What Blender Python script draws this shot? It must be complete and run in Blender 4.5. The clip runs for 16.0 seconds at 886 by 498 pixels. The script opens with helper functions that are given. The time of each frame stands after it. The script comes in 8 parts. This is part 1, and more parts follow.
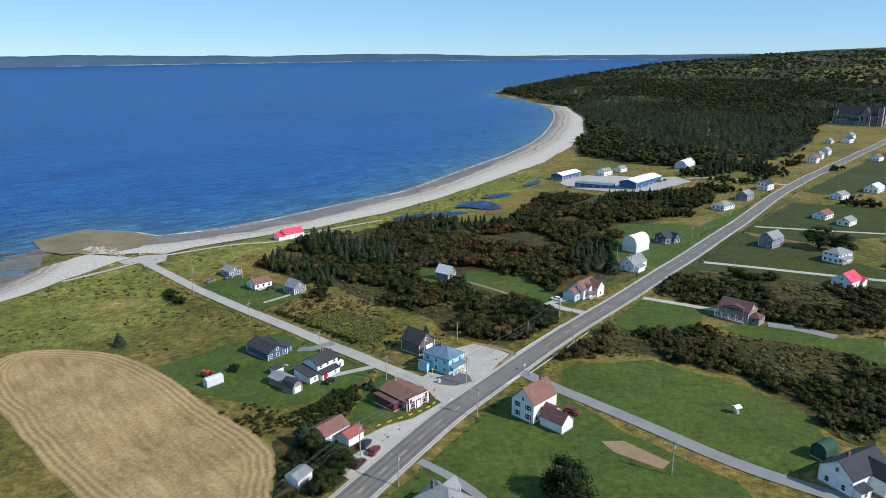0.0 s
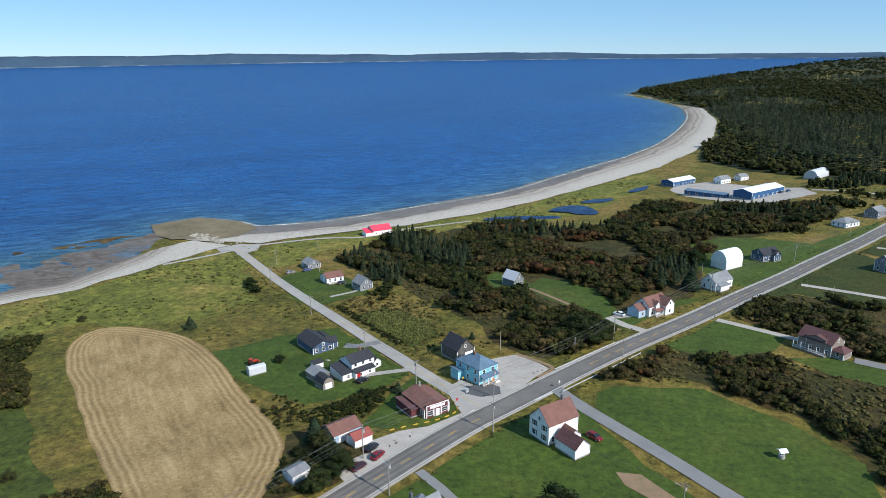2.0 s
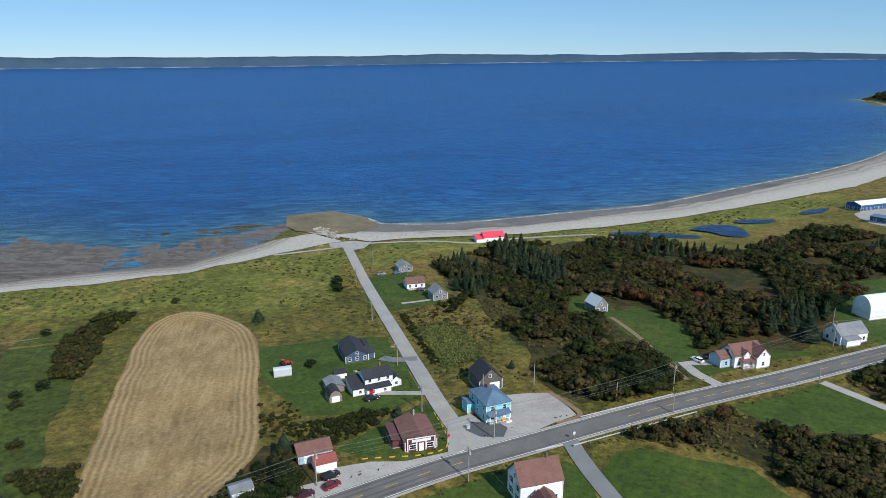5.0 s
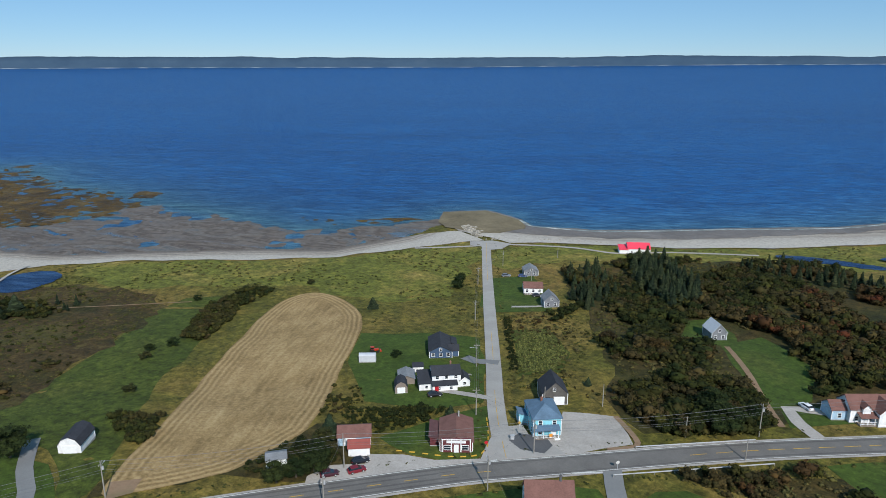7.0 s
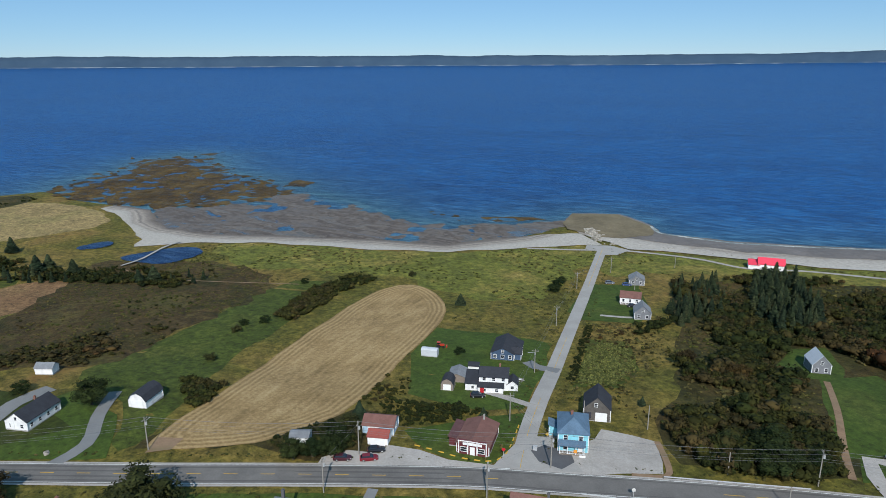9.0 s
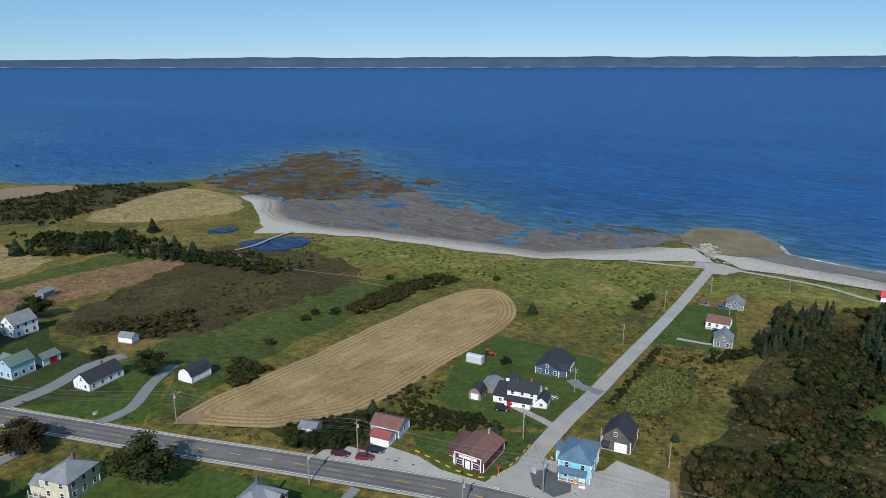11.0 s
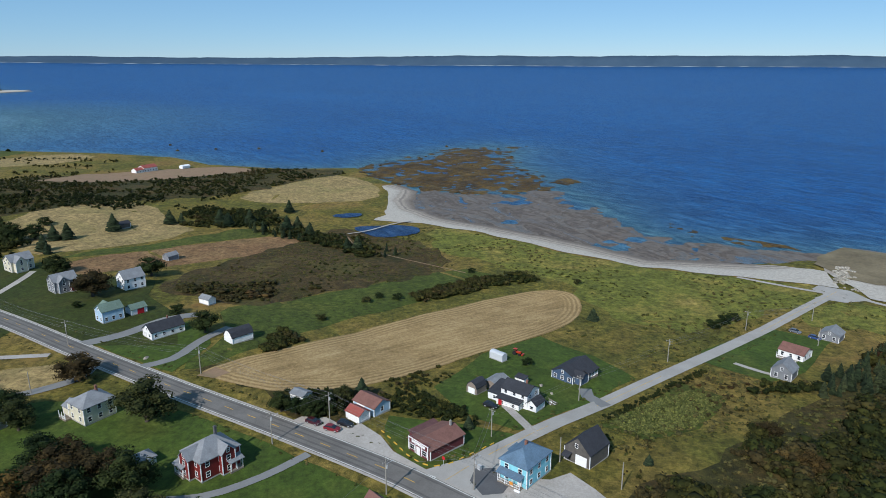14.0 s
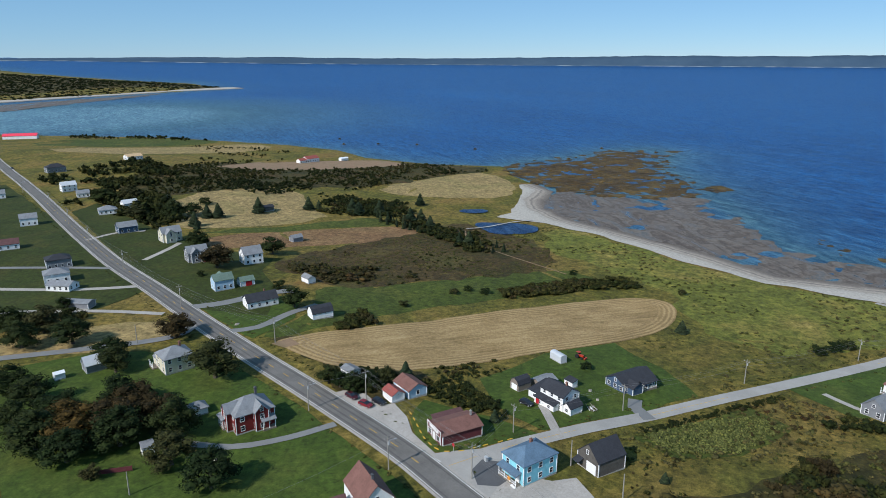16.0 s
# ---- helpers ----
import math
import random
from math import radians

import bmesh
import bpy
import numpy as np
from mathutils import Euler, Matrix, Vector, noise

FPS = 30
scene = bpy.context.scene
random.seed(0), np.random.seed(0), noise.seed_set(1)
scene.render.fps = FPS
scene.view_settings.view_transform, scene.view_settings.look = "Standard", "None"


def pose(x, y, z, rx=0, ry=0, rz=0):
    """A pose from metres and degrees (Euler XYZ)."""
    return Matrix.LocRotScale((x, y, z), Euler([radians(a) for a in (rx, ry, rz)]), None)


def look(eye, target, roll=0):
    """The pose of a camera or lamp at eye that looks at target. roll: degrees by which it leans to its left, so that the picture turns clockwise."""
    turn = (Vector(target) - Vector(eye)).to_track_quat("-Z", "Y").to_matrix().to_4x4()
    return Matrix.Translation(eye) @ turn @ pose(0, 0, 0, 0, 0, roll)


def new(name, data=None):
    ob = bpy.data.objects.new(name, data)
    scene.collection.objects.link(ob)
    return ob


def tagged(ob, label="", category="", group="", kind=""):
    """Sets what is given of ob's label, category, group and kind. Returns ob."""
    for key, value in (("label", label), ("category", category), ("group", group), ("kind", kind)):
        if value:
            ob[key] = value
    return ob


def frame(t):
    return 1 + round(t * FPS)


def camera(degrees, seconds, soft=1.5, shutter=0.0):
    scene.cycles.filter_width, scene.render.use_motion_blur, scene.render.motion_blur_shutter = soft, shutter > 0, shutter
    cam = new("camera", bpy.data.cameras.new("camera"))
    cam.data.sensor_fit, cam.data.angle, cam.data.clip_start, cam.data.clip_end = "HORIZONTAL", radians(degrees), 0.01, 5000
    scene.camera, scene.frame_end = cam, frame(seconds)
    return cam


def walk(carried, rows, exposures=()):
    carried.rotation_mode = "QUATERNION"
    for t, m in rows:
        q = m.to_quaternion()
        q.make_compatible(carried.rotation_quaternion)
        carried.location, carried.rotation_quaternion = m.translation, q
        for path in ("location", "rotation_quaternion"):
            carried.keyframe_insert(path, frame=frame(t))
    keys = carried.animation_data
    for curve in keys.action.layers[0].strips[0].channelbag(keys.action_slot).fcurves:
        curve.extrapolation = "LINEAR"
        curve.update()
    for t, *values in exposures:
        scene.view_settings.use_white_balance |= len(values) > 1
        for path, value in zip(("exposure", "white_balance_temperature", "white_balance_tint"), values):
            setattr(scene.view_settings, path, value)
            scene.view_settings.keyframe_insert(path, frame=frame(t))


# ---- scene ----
cam = camera(65.97, 16.0, 0.7)
PATH = [
    (0.0, pose(-0.00, 0.00, 96.00, 74.421, 0.140, 0.000)),
    (0.5, pose(6.26, 0.41, 96.29, 74.399, 0.079, 2.741)),
    (1.0, pose(13.15, 1.62, 96.48, 74.377, 0.051, 5.764)),
    (1.5, pose(20.88, 3.96, 96.77, 74.359, 0.146, 8.297)),
    (2.0, pose(28.77, 7.40, 97.07, 74.308, 0.117, 11.427)),
    (2.5, pose(36.82, 11.85, 96.94, 74.326, 0.176, 14.565)),
    (3.0, pose(44.22, 17.30, 97.08, 74.299, 0.141, 17.565)),
    (5.5, pose(78.94, 49.15, 96.75, 74.382, 0.035, 32.392)),
    (6.0, pose(86.60, 54.69, 96.74, 74.401, -0.046, 37.082)),
    (6.5, pose(94.52, 60.61, 96.80, 74.438, -0.087, 41.608)),
    (7.0, pose(102.11, 66.72, 97.14, 74.421, -0.129, 46.161)),
    (7.5, pose(109.61, 72.97, 96.95, 74.454, -0.072, 50.991)),
    (8.0, pose(115.91, 80.37, 96.94, 74.396, 0.031, 55.339)),
    (8.5, pose(120.51, 88.56, 97.08, 74.325, 0.125, 57.984)),
    (9.0, pose(123.16, 97.04, 97.05, 74.264, 0.203, 61.229)),
    (11.5, pose(136.68, 142.56, 97.23, 74.446, 0.088, 78.772)),
    (12.0, pose(139.05, 151.48, 96.93, 74.475, 0.086, 82.302)),
    (12.5, pose(140.78, 160.70, 96.75, 74.405, 0.083, 85.624)),
    (13.0, pose(142.17, 169.96, 96.30, 74.406, 0.033, 88.063)),
    (13.5, pose(143.27, 179.23, 96.35, 74.334, -0.021, 90.042)),
    (14.0, pose(144.42, 188.78, 96.43, 74.283, -0.007, 92.199)),
    (14.5, pose(144.78, 198.26, 96.29, 74.264, 0.007, 95.294)),
    (15.0, pose(144.48, 207.95, 96.17, 74.243, 0.069, 99.555)),
    (15.5, pose(143.90, 217.19, 95.63, 74.288, 0.120, 103.512)),
    (16.0, pose(142.85, 226.43, 95.33, 74.350, 0.115, 107.412)),
]
walk(cam, PATH, [(0.0, 0.24, 6350.0, 11.5), (3.0, 0.12, 6300.0, 11.0), (7.5, -0.17, 6250.0, 10.0), (12.5, -0.17, 6200.0, 10.5), (16.0, -0.1, 6200.0, 10.5)])

# ---- light ----
SUN_FROM = Vector((0.885, -0.465, 0.0)).normalized()
SUN_HEIGHT = radians(38)
world = bpy.data.worlds.new("sky")
scene.world = world
world.use_nodes = True
wn = world.node_tree.nodes
sky = wn.new("ShaderNodeTexSky")
sky.sky_type, sky.sun_disc = "NISHITA", False
sky.sun_elevation, sky.sun_rotation = SUN_HEIGHT, math.atan2(SUN_FROM.x, SUN_FROM.y)
sky.air_density, sky.dust_density, sky.ozone_density, sky.altitude = 1.0, 0.0, 6.0, 3000
haze = wn.new("ShaderNodeMix")
haze.data_type = "RGBA"
haze.inputs[0].default_value, haze.inputs[7].default_value = 0.42, (3.5, 7.2, 10.4, 1)
world.node_tree.links.new(sky.outputs[0], haze.inputs[6])
world.node_tree.links.new(haze.outputs[2], wn["Background"].inputs[0])
wn["Background"].inputs[1].default_value = 0.09
sun_data = bpy.data.lights.new("sun", "SUN")
sun_data.energy, sun_data.angle, sun_data.color = 5.0, radians(0.5), (1.0, 0.955, 0.885)
sun = new("sun", sun_data)
sun.matrix_world = look(SUN_FROM * 100 * math.cos(SUN_HEIGHT) + Vector((0, 0, 100 * math.sin(SUN_HEIGHT))), (0, 0, 0))


# ---- materials ----


def mat(name, rough=0.8, metal=0.0):
    m = bpy.data.materials.new(name)
    m.use_nodes = True
    b = m.node_tree.nodes["Principled BSDF"]
    b.inputs["Roughness"].default_value, b.inputs["Metallic"].default_value = rough, metal
    b.inputs["Specular IOR Level"].default_value = 0.25
    return m, m.node_tree.nodes, m.node_tree.links, b


def node(ns, kind, **values):
    n = ns.new(kind)
    for key, value in values.items():
        n.inputs[key.replace("_", " ")].default_value = value
    return n


def noise_tex(ns, ls, vec, scale, detail=4.0, rough=0.6, dist=0.0):
    n = node(ns, "ShaderNodeTexNoise", Scale=scale, Detail=detail, Roughness=rough, Distortion=dist)
    ls.new(vec, n.inputs["Vector"])
    return n.outputs["Fac"]


def ramp(ns, ls, fac, stops):
    r = ns.new("ShaderNodeValToRGB")
    e = r.color_ramp.elements
    while len(e) < len(stops):
        e.new(0.5)
    for el, (pos, col) in zip(e, stops):
        el.position = pos
        el.color = (*col, 1) if len(col) == 3 else col
    ls.new(fac, r.inputs[0])
    return r.outputs[0]


def mix(ns, ls, fac, a, b, blend="MIX"):
    m = ns.new("ShaderNodeMix")
    m.data_type, m.blend_type = "RGBA", blend
    for sock, v in ((m.inputs[0], fac), (m.inputs[6], a), (m.inputs[7], b)):
        if hasattr(v, "is_linked"):
            ls.new(v, sock)
        else:
            sock.default_value = (*v, 1) if isinstance(v, tuple) else v
    return m.outputs[2]


def bump(ns, ls, b, height, strength, distance):
    n = node(ns, "ShaderNodeBump", Strength=strength, Distance=distance)
    ls.new(height, n.inputs["Height"])
    ls.new(n.outputs[0], b.inputs["Normal"])


def place_vec(ns, scale=(1, 1, 1), turn=0.0, world_space=True):
    if world_space:
        src = ns.new("ShaderNodeNewGeometry").outputs["Position"]
    else:
        src = ns.new("ShaderNodeTexCoord").outputs["Object"]
    mp = ns.new("ShaderNodeMapping")
    mp.inputs["Scale"].default_value, mp.inputs["Rotation"].default_value = scale, (0, 0, turn)
    mp.id_data.links.new(src, mp.inputs["Vector"])
    return mp.outputs[0]


def streak_vec(ns, along, across, heading):
    """World places measured along a heading and across it, in units of those lengths."""
    src = ns.new("ShaderNodeNewGeometry").outputs["Position"]
    mp = ns.new("ShaderNodeMapping")
    mp.vector_type = "TEXTURE"
    mp.inputs["Scale"].default_value, mp.inputs["Rotation"].default_value = (along, across, 1), (0, 0, radians(heading))
    mp.id_data.links.new(src, mp.inputs["Vector"])
    return mp.outputs[0]


def cover(name, stops, big=0.02, fine=0.6, contrast=0.5, relief=0.5, rough=0.95, grain=0.45, tufts=0.62):
    """Ground cover: a ramp over large patches, broken up by fine tufts."""
    m, ns, ls, b = mat(name, rough)
    v = place_vec(ns)
    large = noise_tex(ns, ls, v, big, 6, 0.62, 0.4)
    small = noise_tex(ns, ls, v, fine, 9, 0.82)
    both = ns.new("ShaderNodeMapRange")
    both.inputs[1].default_value, both.inputs[2].default_value = 0.5 - contrast / 2, 0.5 + contrast / 2
    sm = ns.new("ShaderNodeMath")
    sm.operation = "MULTIPLY_ADD"
    sm.inputs[1].default_value, sm.inputs[2].default_value = grain, -grain / 2
    ls.new(small, sm.inputs[0])
    ad = ns.new("ShaderNodeMath")
    ls.new(large, ad.inputs[0]), ls.new(sm.outputs[0], ad.inputs[1])
    ls.new(ad.outputs[0], both.inputs[0])
    col = ramp(ns, ls, both.outputs[0], stops)
    tuft = ramp(ns, ls, small, [(0.36, (1 - tufts,) * 3), (0.66, (1 + tufts * 0.95,) * 3)])
    clump = ramp(ns, ls, noise_tex(ns, ls, v, 0.13, 5, 0.7, 0.8), [(0.32, (1 - tufts * 0.55, 1 - tufts * 0.5, 1 - tufts * 0.6)), (0.66, (1 + tufts * 0.4, 1 + tufts * 0.36, 1 + tufts * 0.25))])
    col = mix(ns, ls, 1.0, col, clump, "MULTIPLY")
    ls.new(mix(ns, ls, 1.0, col, tuft, "MULTIPLY"), b.inputs["Base Color"])
    bump(ns, ls, b, small, 1.0, relief)
    return m


M_MEADOW = cover("meadow", [(0.0, (0.0674, 0.0573, 0.0122)), (0.3, (0.0958, 0.0926, 0.0158)), (0.55, (0.1457, 0.1145, 0.0236)), (0.8, (0.1908, 0.1327, 0.0371)), (1.0, (0.1457, 0.0755, 0.0236))], 0.02, 0.35, 0.42, 0.6)
M_SHORE_GRASS = cover("shore_grass", [(0.0, (0.0906, 0.1017, 0.0182)), (0.5, (0.1330, 0.1375, 0.0246)), (0.8, (0.2061, 0.1673, 0.0413)), (1.0, (0.2545, 0.1930, 0.0659))], 0.03, 0.3, 0.5, 0.5)
M_LAWN = cover("lawn", [(0.0, (0.0364, 0.0594, 0.0087)), (0.5, (0.0506, 0.0801, 0.0109)), (1.0, (0.0828, 0.0930, 0.0176))], 0.04, 0.5, 0.6, 0.08, 0.9, 0.25, tufts=0.46)
# The lawn once more, in darker greens for the lawns listed in DEEP.
M_LAWN_DEEP = cover("darker_lawn", [(0.0, (0.0256, 0.0344, 0.0055)), (0.5, (0.0350, 0.0466, 0.0068)), (1.0, (0.0593, 0.0541, 0.0116))], 0.04, 0.5, 0.6, 0.08, 0.9, 0.25, tufts=0.5)
M_PASTURE = cover("pasture", [(0.0, (0.0371, 0.0543, 0.0077)), (0.5, (0.0597, 0.0780, 0.0119)), (1.0, (0.0971, 0.0914, 0.0196))], 0.02, 0.4, 0.6, 0.2)
M_SCRUB = cover("scrub_floor", [(0.0, (0.0225, 0.0264, 0.0068)), (0.4, (0.0450, 0.0417, 0.0098)), (0.7, (0.0705, 0.0504, 0.0147)), (1.0, (0.0640, 0.0291, 0.0108))], 0.04, 0.3, 0.5, 0.8)
M_HEATH = cover("heath", [(0.0, (0.0293, 0.0315, 0.0083)), (0.3, (0.0489, 0.0421, 0.0106)), (0.55, (0.0665, 0.0421, 0.0151)), (0.75, (0.0830, 0.0658, 0.0197)), (1.0, (0.0586, 0.0570, 0.0136))], 0.035, 0.4, 0.45, 0.7)
M_BROWN_FIELD = cover("stubble_field", [(0.0, (0.1487, 0.0806, 0.0393)), (0.5, (0.2003, 0.1144, 0.0558)), (1.0, (0.2375, 0.1557, 0.0723))], 0.03, 0.5, 0.6, 0.15)
M_TAN_FIELD = cover("tan_hay_field", [(0.0, (0.2140, 0.1561, 0.0680)), (0.5, (0.2936, 0.2125, 0.0961)), (1.0, (0.1783, 0.1561, 0.0562))], 0.02, 0.4, 0.6, 0.15)
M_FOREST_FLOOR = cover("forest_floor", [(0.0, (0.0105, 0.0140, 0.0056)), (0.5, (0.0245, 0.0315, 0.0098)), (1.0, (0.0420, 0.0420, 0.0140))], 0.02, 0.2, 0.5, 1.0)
M_GRAVEL = cover("gravel", [(0.0, (0.2683, 0.2419, 0.2150)), (0.5, (0.3689, 0.3386, 0.3118)), (1.0, (0.4472, 0.4139, 0.3870))], 0.08, 1.6, 0.8, 0.03, tufts=0.14)
M_DIRT = cover("dirt", [(0.0, (0.1773, 0.1085, 0.0620)), (0.5, (0.2579, 0.1705, 0.1085)), (1.0, (0.1612, 0.1317, 0.0698))], 0.12, 0.9, 0.6, 0.1, tufts=0.14)
M_WET_SAND = cover("wet_sand", [(0.0, (0.0950, 0.0765, 0.0630)), (0.5, (0.1615, 0.1305, 0.1080)), (1.0, (0.2375, 0.1980, 0.1710))], 0.025, 0.3, 0.6, 0.08, 0.5, tufts=0.14)
def beach_mat(name, width):
    """Bands of wet sand, grey shingle, dark wrack and pale storm beach, counted from the water's edge."""
    m, ns, ls, b = mat(name, 0.9)
    v = place_vec(ns)
    at = ns.new("ShaderNodeAttribute")
    at.attribute_name = "from_water"
    wander = node(ns, "ShaderNodeMath")
    wander.operation = "MULTIPLY_ADD"
    wander.inputs[1].default_value = width * 0.42
    ls.new(noise_tex(ns, ls, v, 0.045, 6, 0.62, 0.5), wander.inputs[0]), ls.new(at.outputs["Fac"], wander.inputs[2])
    d = node(ns, "ShaderNodeMapRange")
    d.inputs[1].default_value, d.inputs[2].default_value = width * 0.21, width * 1.21
    ls.new(wander.outputs[0], d.inputs[0])
    col = ramp(ns, ls, d.outputs[0], [(0.0, (0.16, 0.135, 0.115)), (0.2, (0.24, 0.205, 0.175)), (0.34, (0.34, 0.295, 0.25)), (0.43, (0.2, 0.172, 0.15)), (0.52, (0.38, 0.335, 0.285)), (0.66, (0.3, 0.262, 0.225)), (0.74, (0.38, 0.345, 0.305)), (1.0, (0.43, 0.395, 0.35))])
    small = noise_tex(ns, ls, v, 0.6, 8, 0.8)
    ls.new(mix(ns, ls, 1.0, col, ramp(ns, ls, small, [(0.35, (0.72, 0.72, 0.72)), (0.66, (1.24, 1.23, 1.2))]), "MULTIPLY"), b.inputs["Base Color"])
    bump(ns, ls, b, small, 0.8, 0.15)
    return m


M_BEACH_EAST, M_BEACH_WEST = beach_mat("banded_shingle", 40.0), beach_mat("storm_beach", 19.0)
M_REEF = cover("seaweed_reef", [(0.0, (0.0284, 0.0168, 0.0042)), (0.4, (0.0730, 0.0404, 0.0074)), (0.7, (0.1136, 0.0673, 0.0123)), (1.0, (0.0974, 0.0741, 0.0370))], 0.05, 0.35, 0.5, 1.0, 0.6)


M_PEBBLE = cover("brown_pebble", [(0.0, (0.1014, 0.0804, 0.0508)), (0.5, (0.1716, 0.1389, 0.0859)), (1.0, (0.2341, 0.1901, 0.1209))], 0.05, 0.5, 0.6, 0.2, tufts=0.14)


def tidal_flat_mat():
    """Wet mud with channels and sheets of standing water."""
    m, ns, ls, b = mat("tidal_flat", 0.5)
    v = place_vec(ns)
    n1 = noise_tex(ns, ls, streak_vec(ns, 75, 20, 25), 1.0, 7, 0.62, 1.0)
    n2 = noise_tex(ns, ls, v, 0.25, 6, 0.7)
    col = ramp(ns, ls, n1, [(0.3, (0.075, 0.09, 0.105)), (0.38, (0.1, 0.088, 0.08)), (0.47, (0.15, 0.125, 0.105)), (0.52, (0.085, 0.064, 0.05)), (0.58, (0.17, 0.145, 0.122)), (0.63, (0.1, 0.1, 0.1)), (0.72, (0.2, 0.175, 0.15))])
    tint = ramp(ns, ls, n2, [(0.3, (0.7, 0.68, 0.66)), (0.7, (1.25, 1.22, 1.18))])
    ls.new(mix(ns, ls, 1.0, col, tint, "MULTIPLY"), b.inputs["Base Color"])
    ls.new(ramp(ns, ls, n1, [(0.34, (0.15, 0.15, 0.15)), (0.42, (0.6, 0.6, 0.6))]), b.inputs["Roughness"])
    bump(ns, ls, b, n2, 0.4, 0.1)
    return m


M_FLAT = tidal_flat_mat()


def hay_mat():
    """Cut hay: swaths that follow the field's outline, in straw and olive."""
    m, ns, ls, b = mat("mown_hay", 0.95)
    v = place_vec(ns)
    at = ns.new("ShaderNodeAttribute")
    at.attribute_name = "inset"
    wob = noise_tex(ns, ls, v, 0.03, 3)
    ad = node(ns, "ShaderNodeMath")
    ad.operation = "MULTIPLY_ADD"
    ad.inputs[1].default_value = 3.0
    ls.new(wob, ad.inputs[0]), ls.new(at.outputs["Fac"], ad.inputs[2])
    s = node(ns, "ShaderNodeMath")
    s.operation = "MULTIPLY"
    s.inputs[1].default_value = 2 * math.pi / 2.0
    ls.new(ad.outputs[0], s.inputs[0])
    sn = node(ns, "ShaderNodeMath")
    sn.operation = "SINE"
    ls.new(s.outputs[0], sn.inputs[0])
    rows = noise_tex(ns, ls, streak_vec(ns, 55, 1.7, 131), 1.0, 3, 0.55, 0.25)
    broad = noise_tex(ns, ls, streak_vec(ns, 120, 6.5, 131), 1.0, 3, 0.6, 0.2)
    swath = node(ns, "ShaderNodeMath")
    swath.operation = "ADD"
    ls.new(rows, swath.inputs[0]), ls.new(broad, swath.inputs[1])
    level = node(ns, "ShaderNodeMapRange")
    level.inputs[1].default_value, level.inputs[2].default_value, level.inputs[3].default_value, level.inputs[4].default_value = 0.72, 1.28, -1.25, 1.25
    ls.new(swath.outputs[0], level.inputs[0])
    rim = node(ns, "ShaderNodeMapRange")
    rim.inputs[1].default_value, rim.inputs[2].default_value = 5.0, 10.0
    ls.new(at.outputs["Fac"], rim.inputs[0])
    blend = ns.new("ShaderNodeMix")
    ls.new(rim.outputs[0], blend.inputs[0]), ls.new(sn.outputs[0], blend.inputs[2]), ls.new(level.outputs[0], blend.inputs[3])
    sn = blend
    small = noise_tex(ns, ls, v, 0.9, 8, 0.82)
    mid = noise_tex(ns, ls, v, 0.06, 3, 0.5)
    calm = node(ns, "ShaderNodeMath")
    calm.operation = "MULTIPLY_ADD"
    calm.inputs[1].default_value, calm.inputs[2].default_value = 0.35, 0.33
    ls.new(mid, calm.inputs[0])
    mid = calm.outputs[0]
    f = node(ns, "ShaderNodeMath")
    f.operation = "MULTIPLY_ADD"
    f.inputs[1].default_value = 0.1
    ls.new(sn.outputs[0], f.inputs[0]), ls.new(mid, f.inputs[2])
    g = node(ns, "ShaderNodeMath")
    g.operation = "MULTIPLY_ADD"
    g.inputs[1].default_value = 1.0
    ls.new(small, g.inputs[0]), ls.new(f.outputs[0], g.inputs[2])
    half = node(ns, "ShaderNodeMath")
    half.operation = "MULTIPLY"
    half.inputs[1].default_value = 0.5
    ls.new(g.outputs[0], half.inputs[0])
    ls.new(ramp(ns, ls, half.outputs[0], [(0.36, (0.13, 0.088, 0.036)), (0.5, (0.3, 0.2, 0.088)), (0.66, (0.5, 0.365, 0.185))]), b.inputs["Base Color"])
    bump(ns, ls, b, g.outputs[0], 0.8, 0.3)
    return m


M_HAY = hay_mat()


def asphalt_mat(name, lo, hi):
    m, ns, ls, b = mat(name, 0.85)
    v = place_vec(ns)
    n1 = noise_tex(ns, ls, v, 0.15, 5, 0.6)
    n2 = noise_tex(ns, ls, v, 2.5, 4, 0.7)
    f = mix(ns, ls, 0.4, n1, n2)
    ls.new(ramp(ns, ls, f, [(0.3, lo), (0.7, hi)]), b.inputs["Base Color"])
    bump(ns, ls, b, n2, 0.3, 0.02)
    return m


M_ASPHALT = asphalt_mat("asphalt", (0.105, 0.097, 0.09), (0.19, 0.178, 0.165))
M_OLD_ASPHALT = asphalt_mat("worn_asphalt", (0.28, 0.262, 0.24), (0.4, 0.378, 0.35))
M_DARK_ASPHALT = asphalt_mat("dark_asphalt", (0.075, 0.075, 0.08), (0.12, 0.12, 0.125))
M_DRIVE = asphalt_mat("drive_asphalt", (0.16, 0.16, 0.16), (0.23, 0.23, 0.225))


def paint_mat(name, col, rough=0.6, wear=0.15):
    """Painted or plain boards and panels, a little weathered."""
    m, ns, ls, b = mat(name, rough)
    v = place_vec(ns, world_space=False)
    n1 = noise_tex(ns, ls, v, 0.8, 5, 0.6)
    lo = tuple(c * (1 - wear) for c in col)
    hi = tuple(min(1, c * (1 + wear * 0.4)) for c in col)
    ls.new(ramp(ns, ls, n1, [(0.3, lo), (0.7, hi)]), b.inputs["Base Color"])
    bump(ns, ls, b, n1, 0.15, 0.01)
    return m


M_YELLOW = paint_mat("yellow_paint", (0.62, 0.38, 0.05), 0.7, 0.4)
M_LINE_WHITE = paint_mat("road_white", (0.62, 0.61, 0.58), 0.7, 0.3)


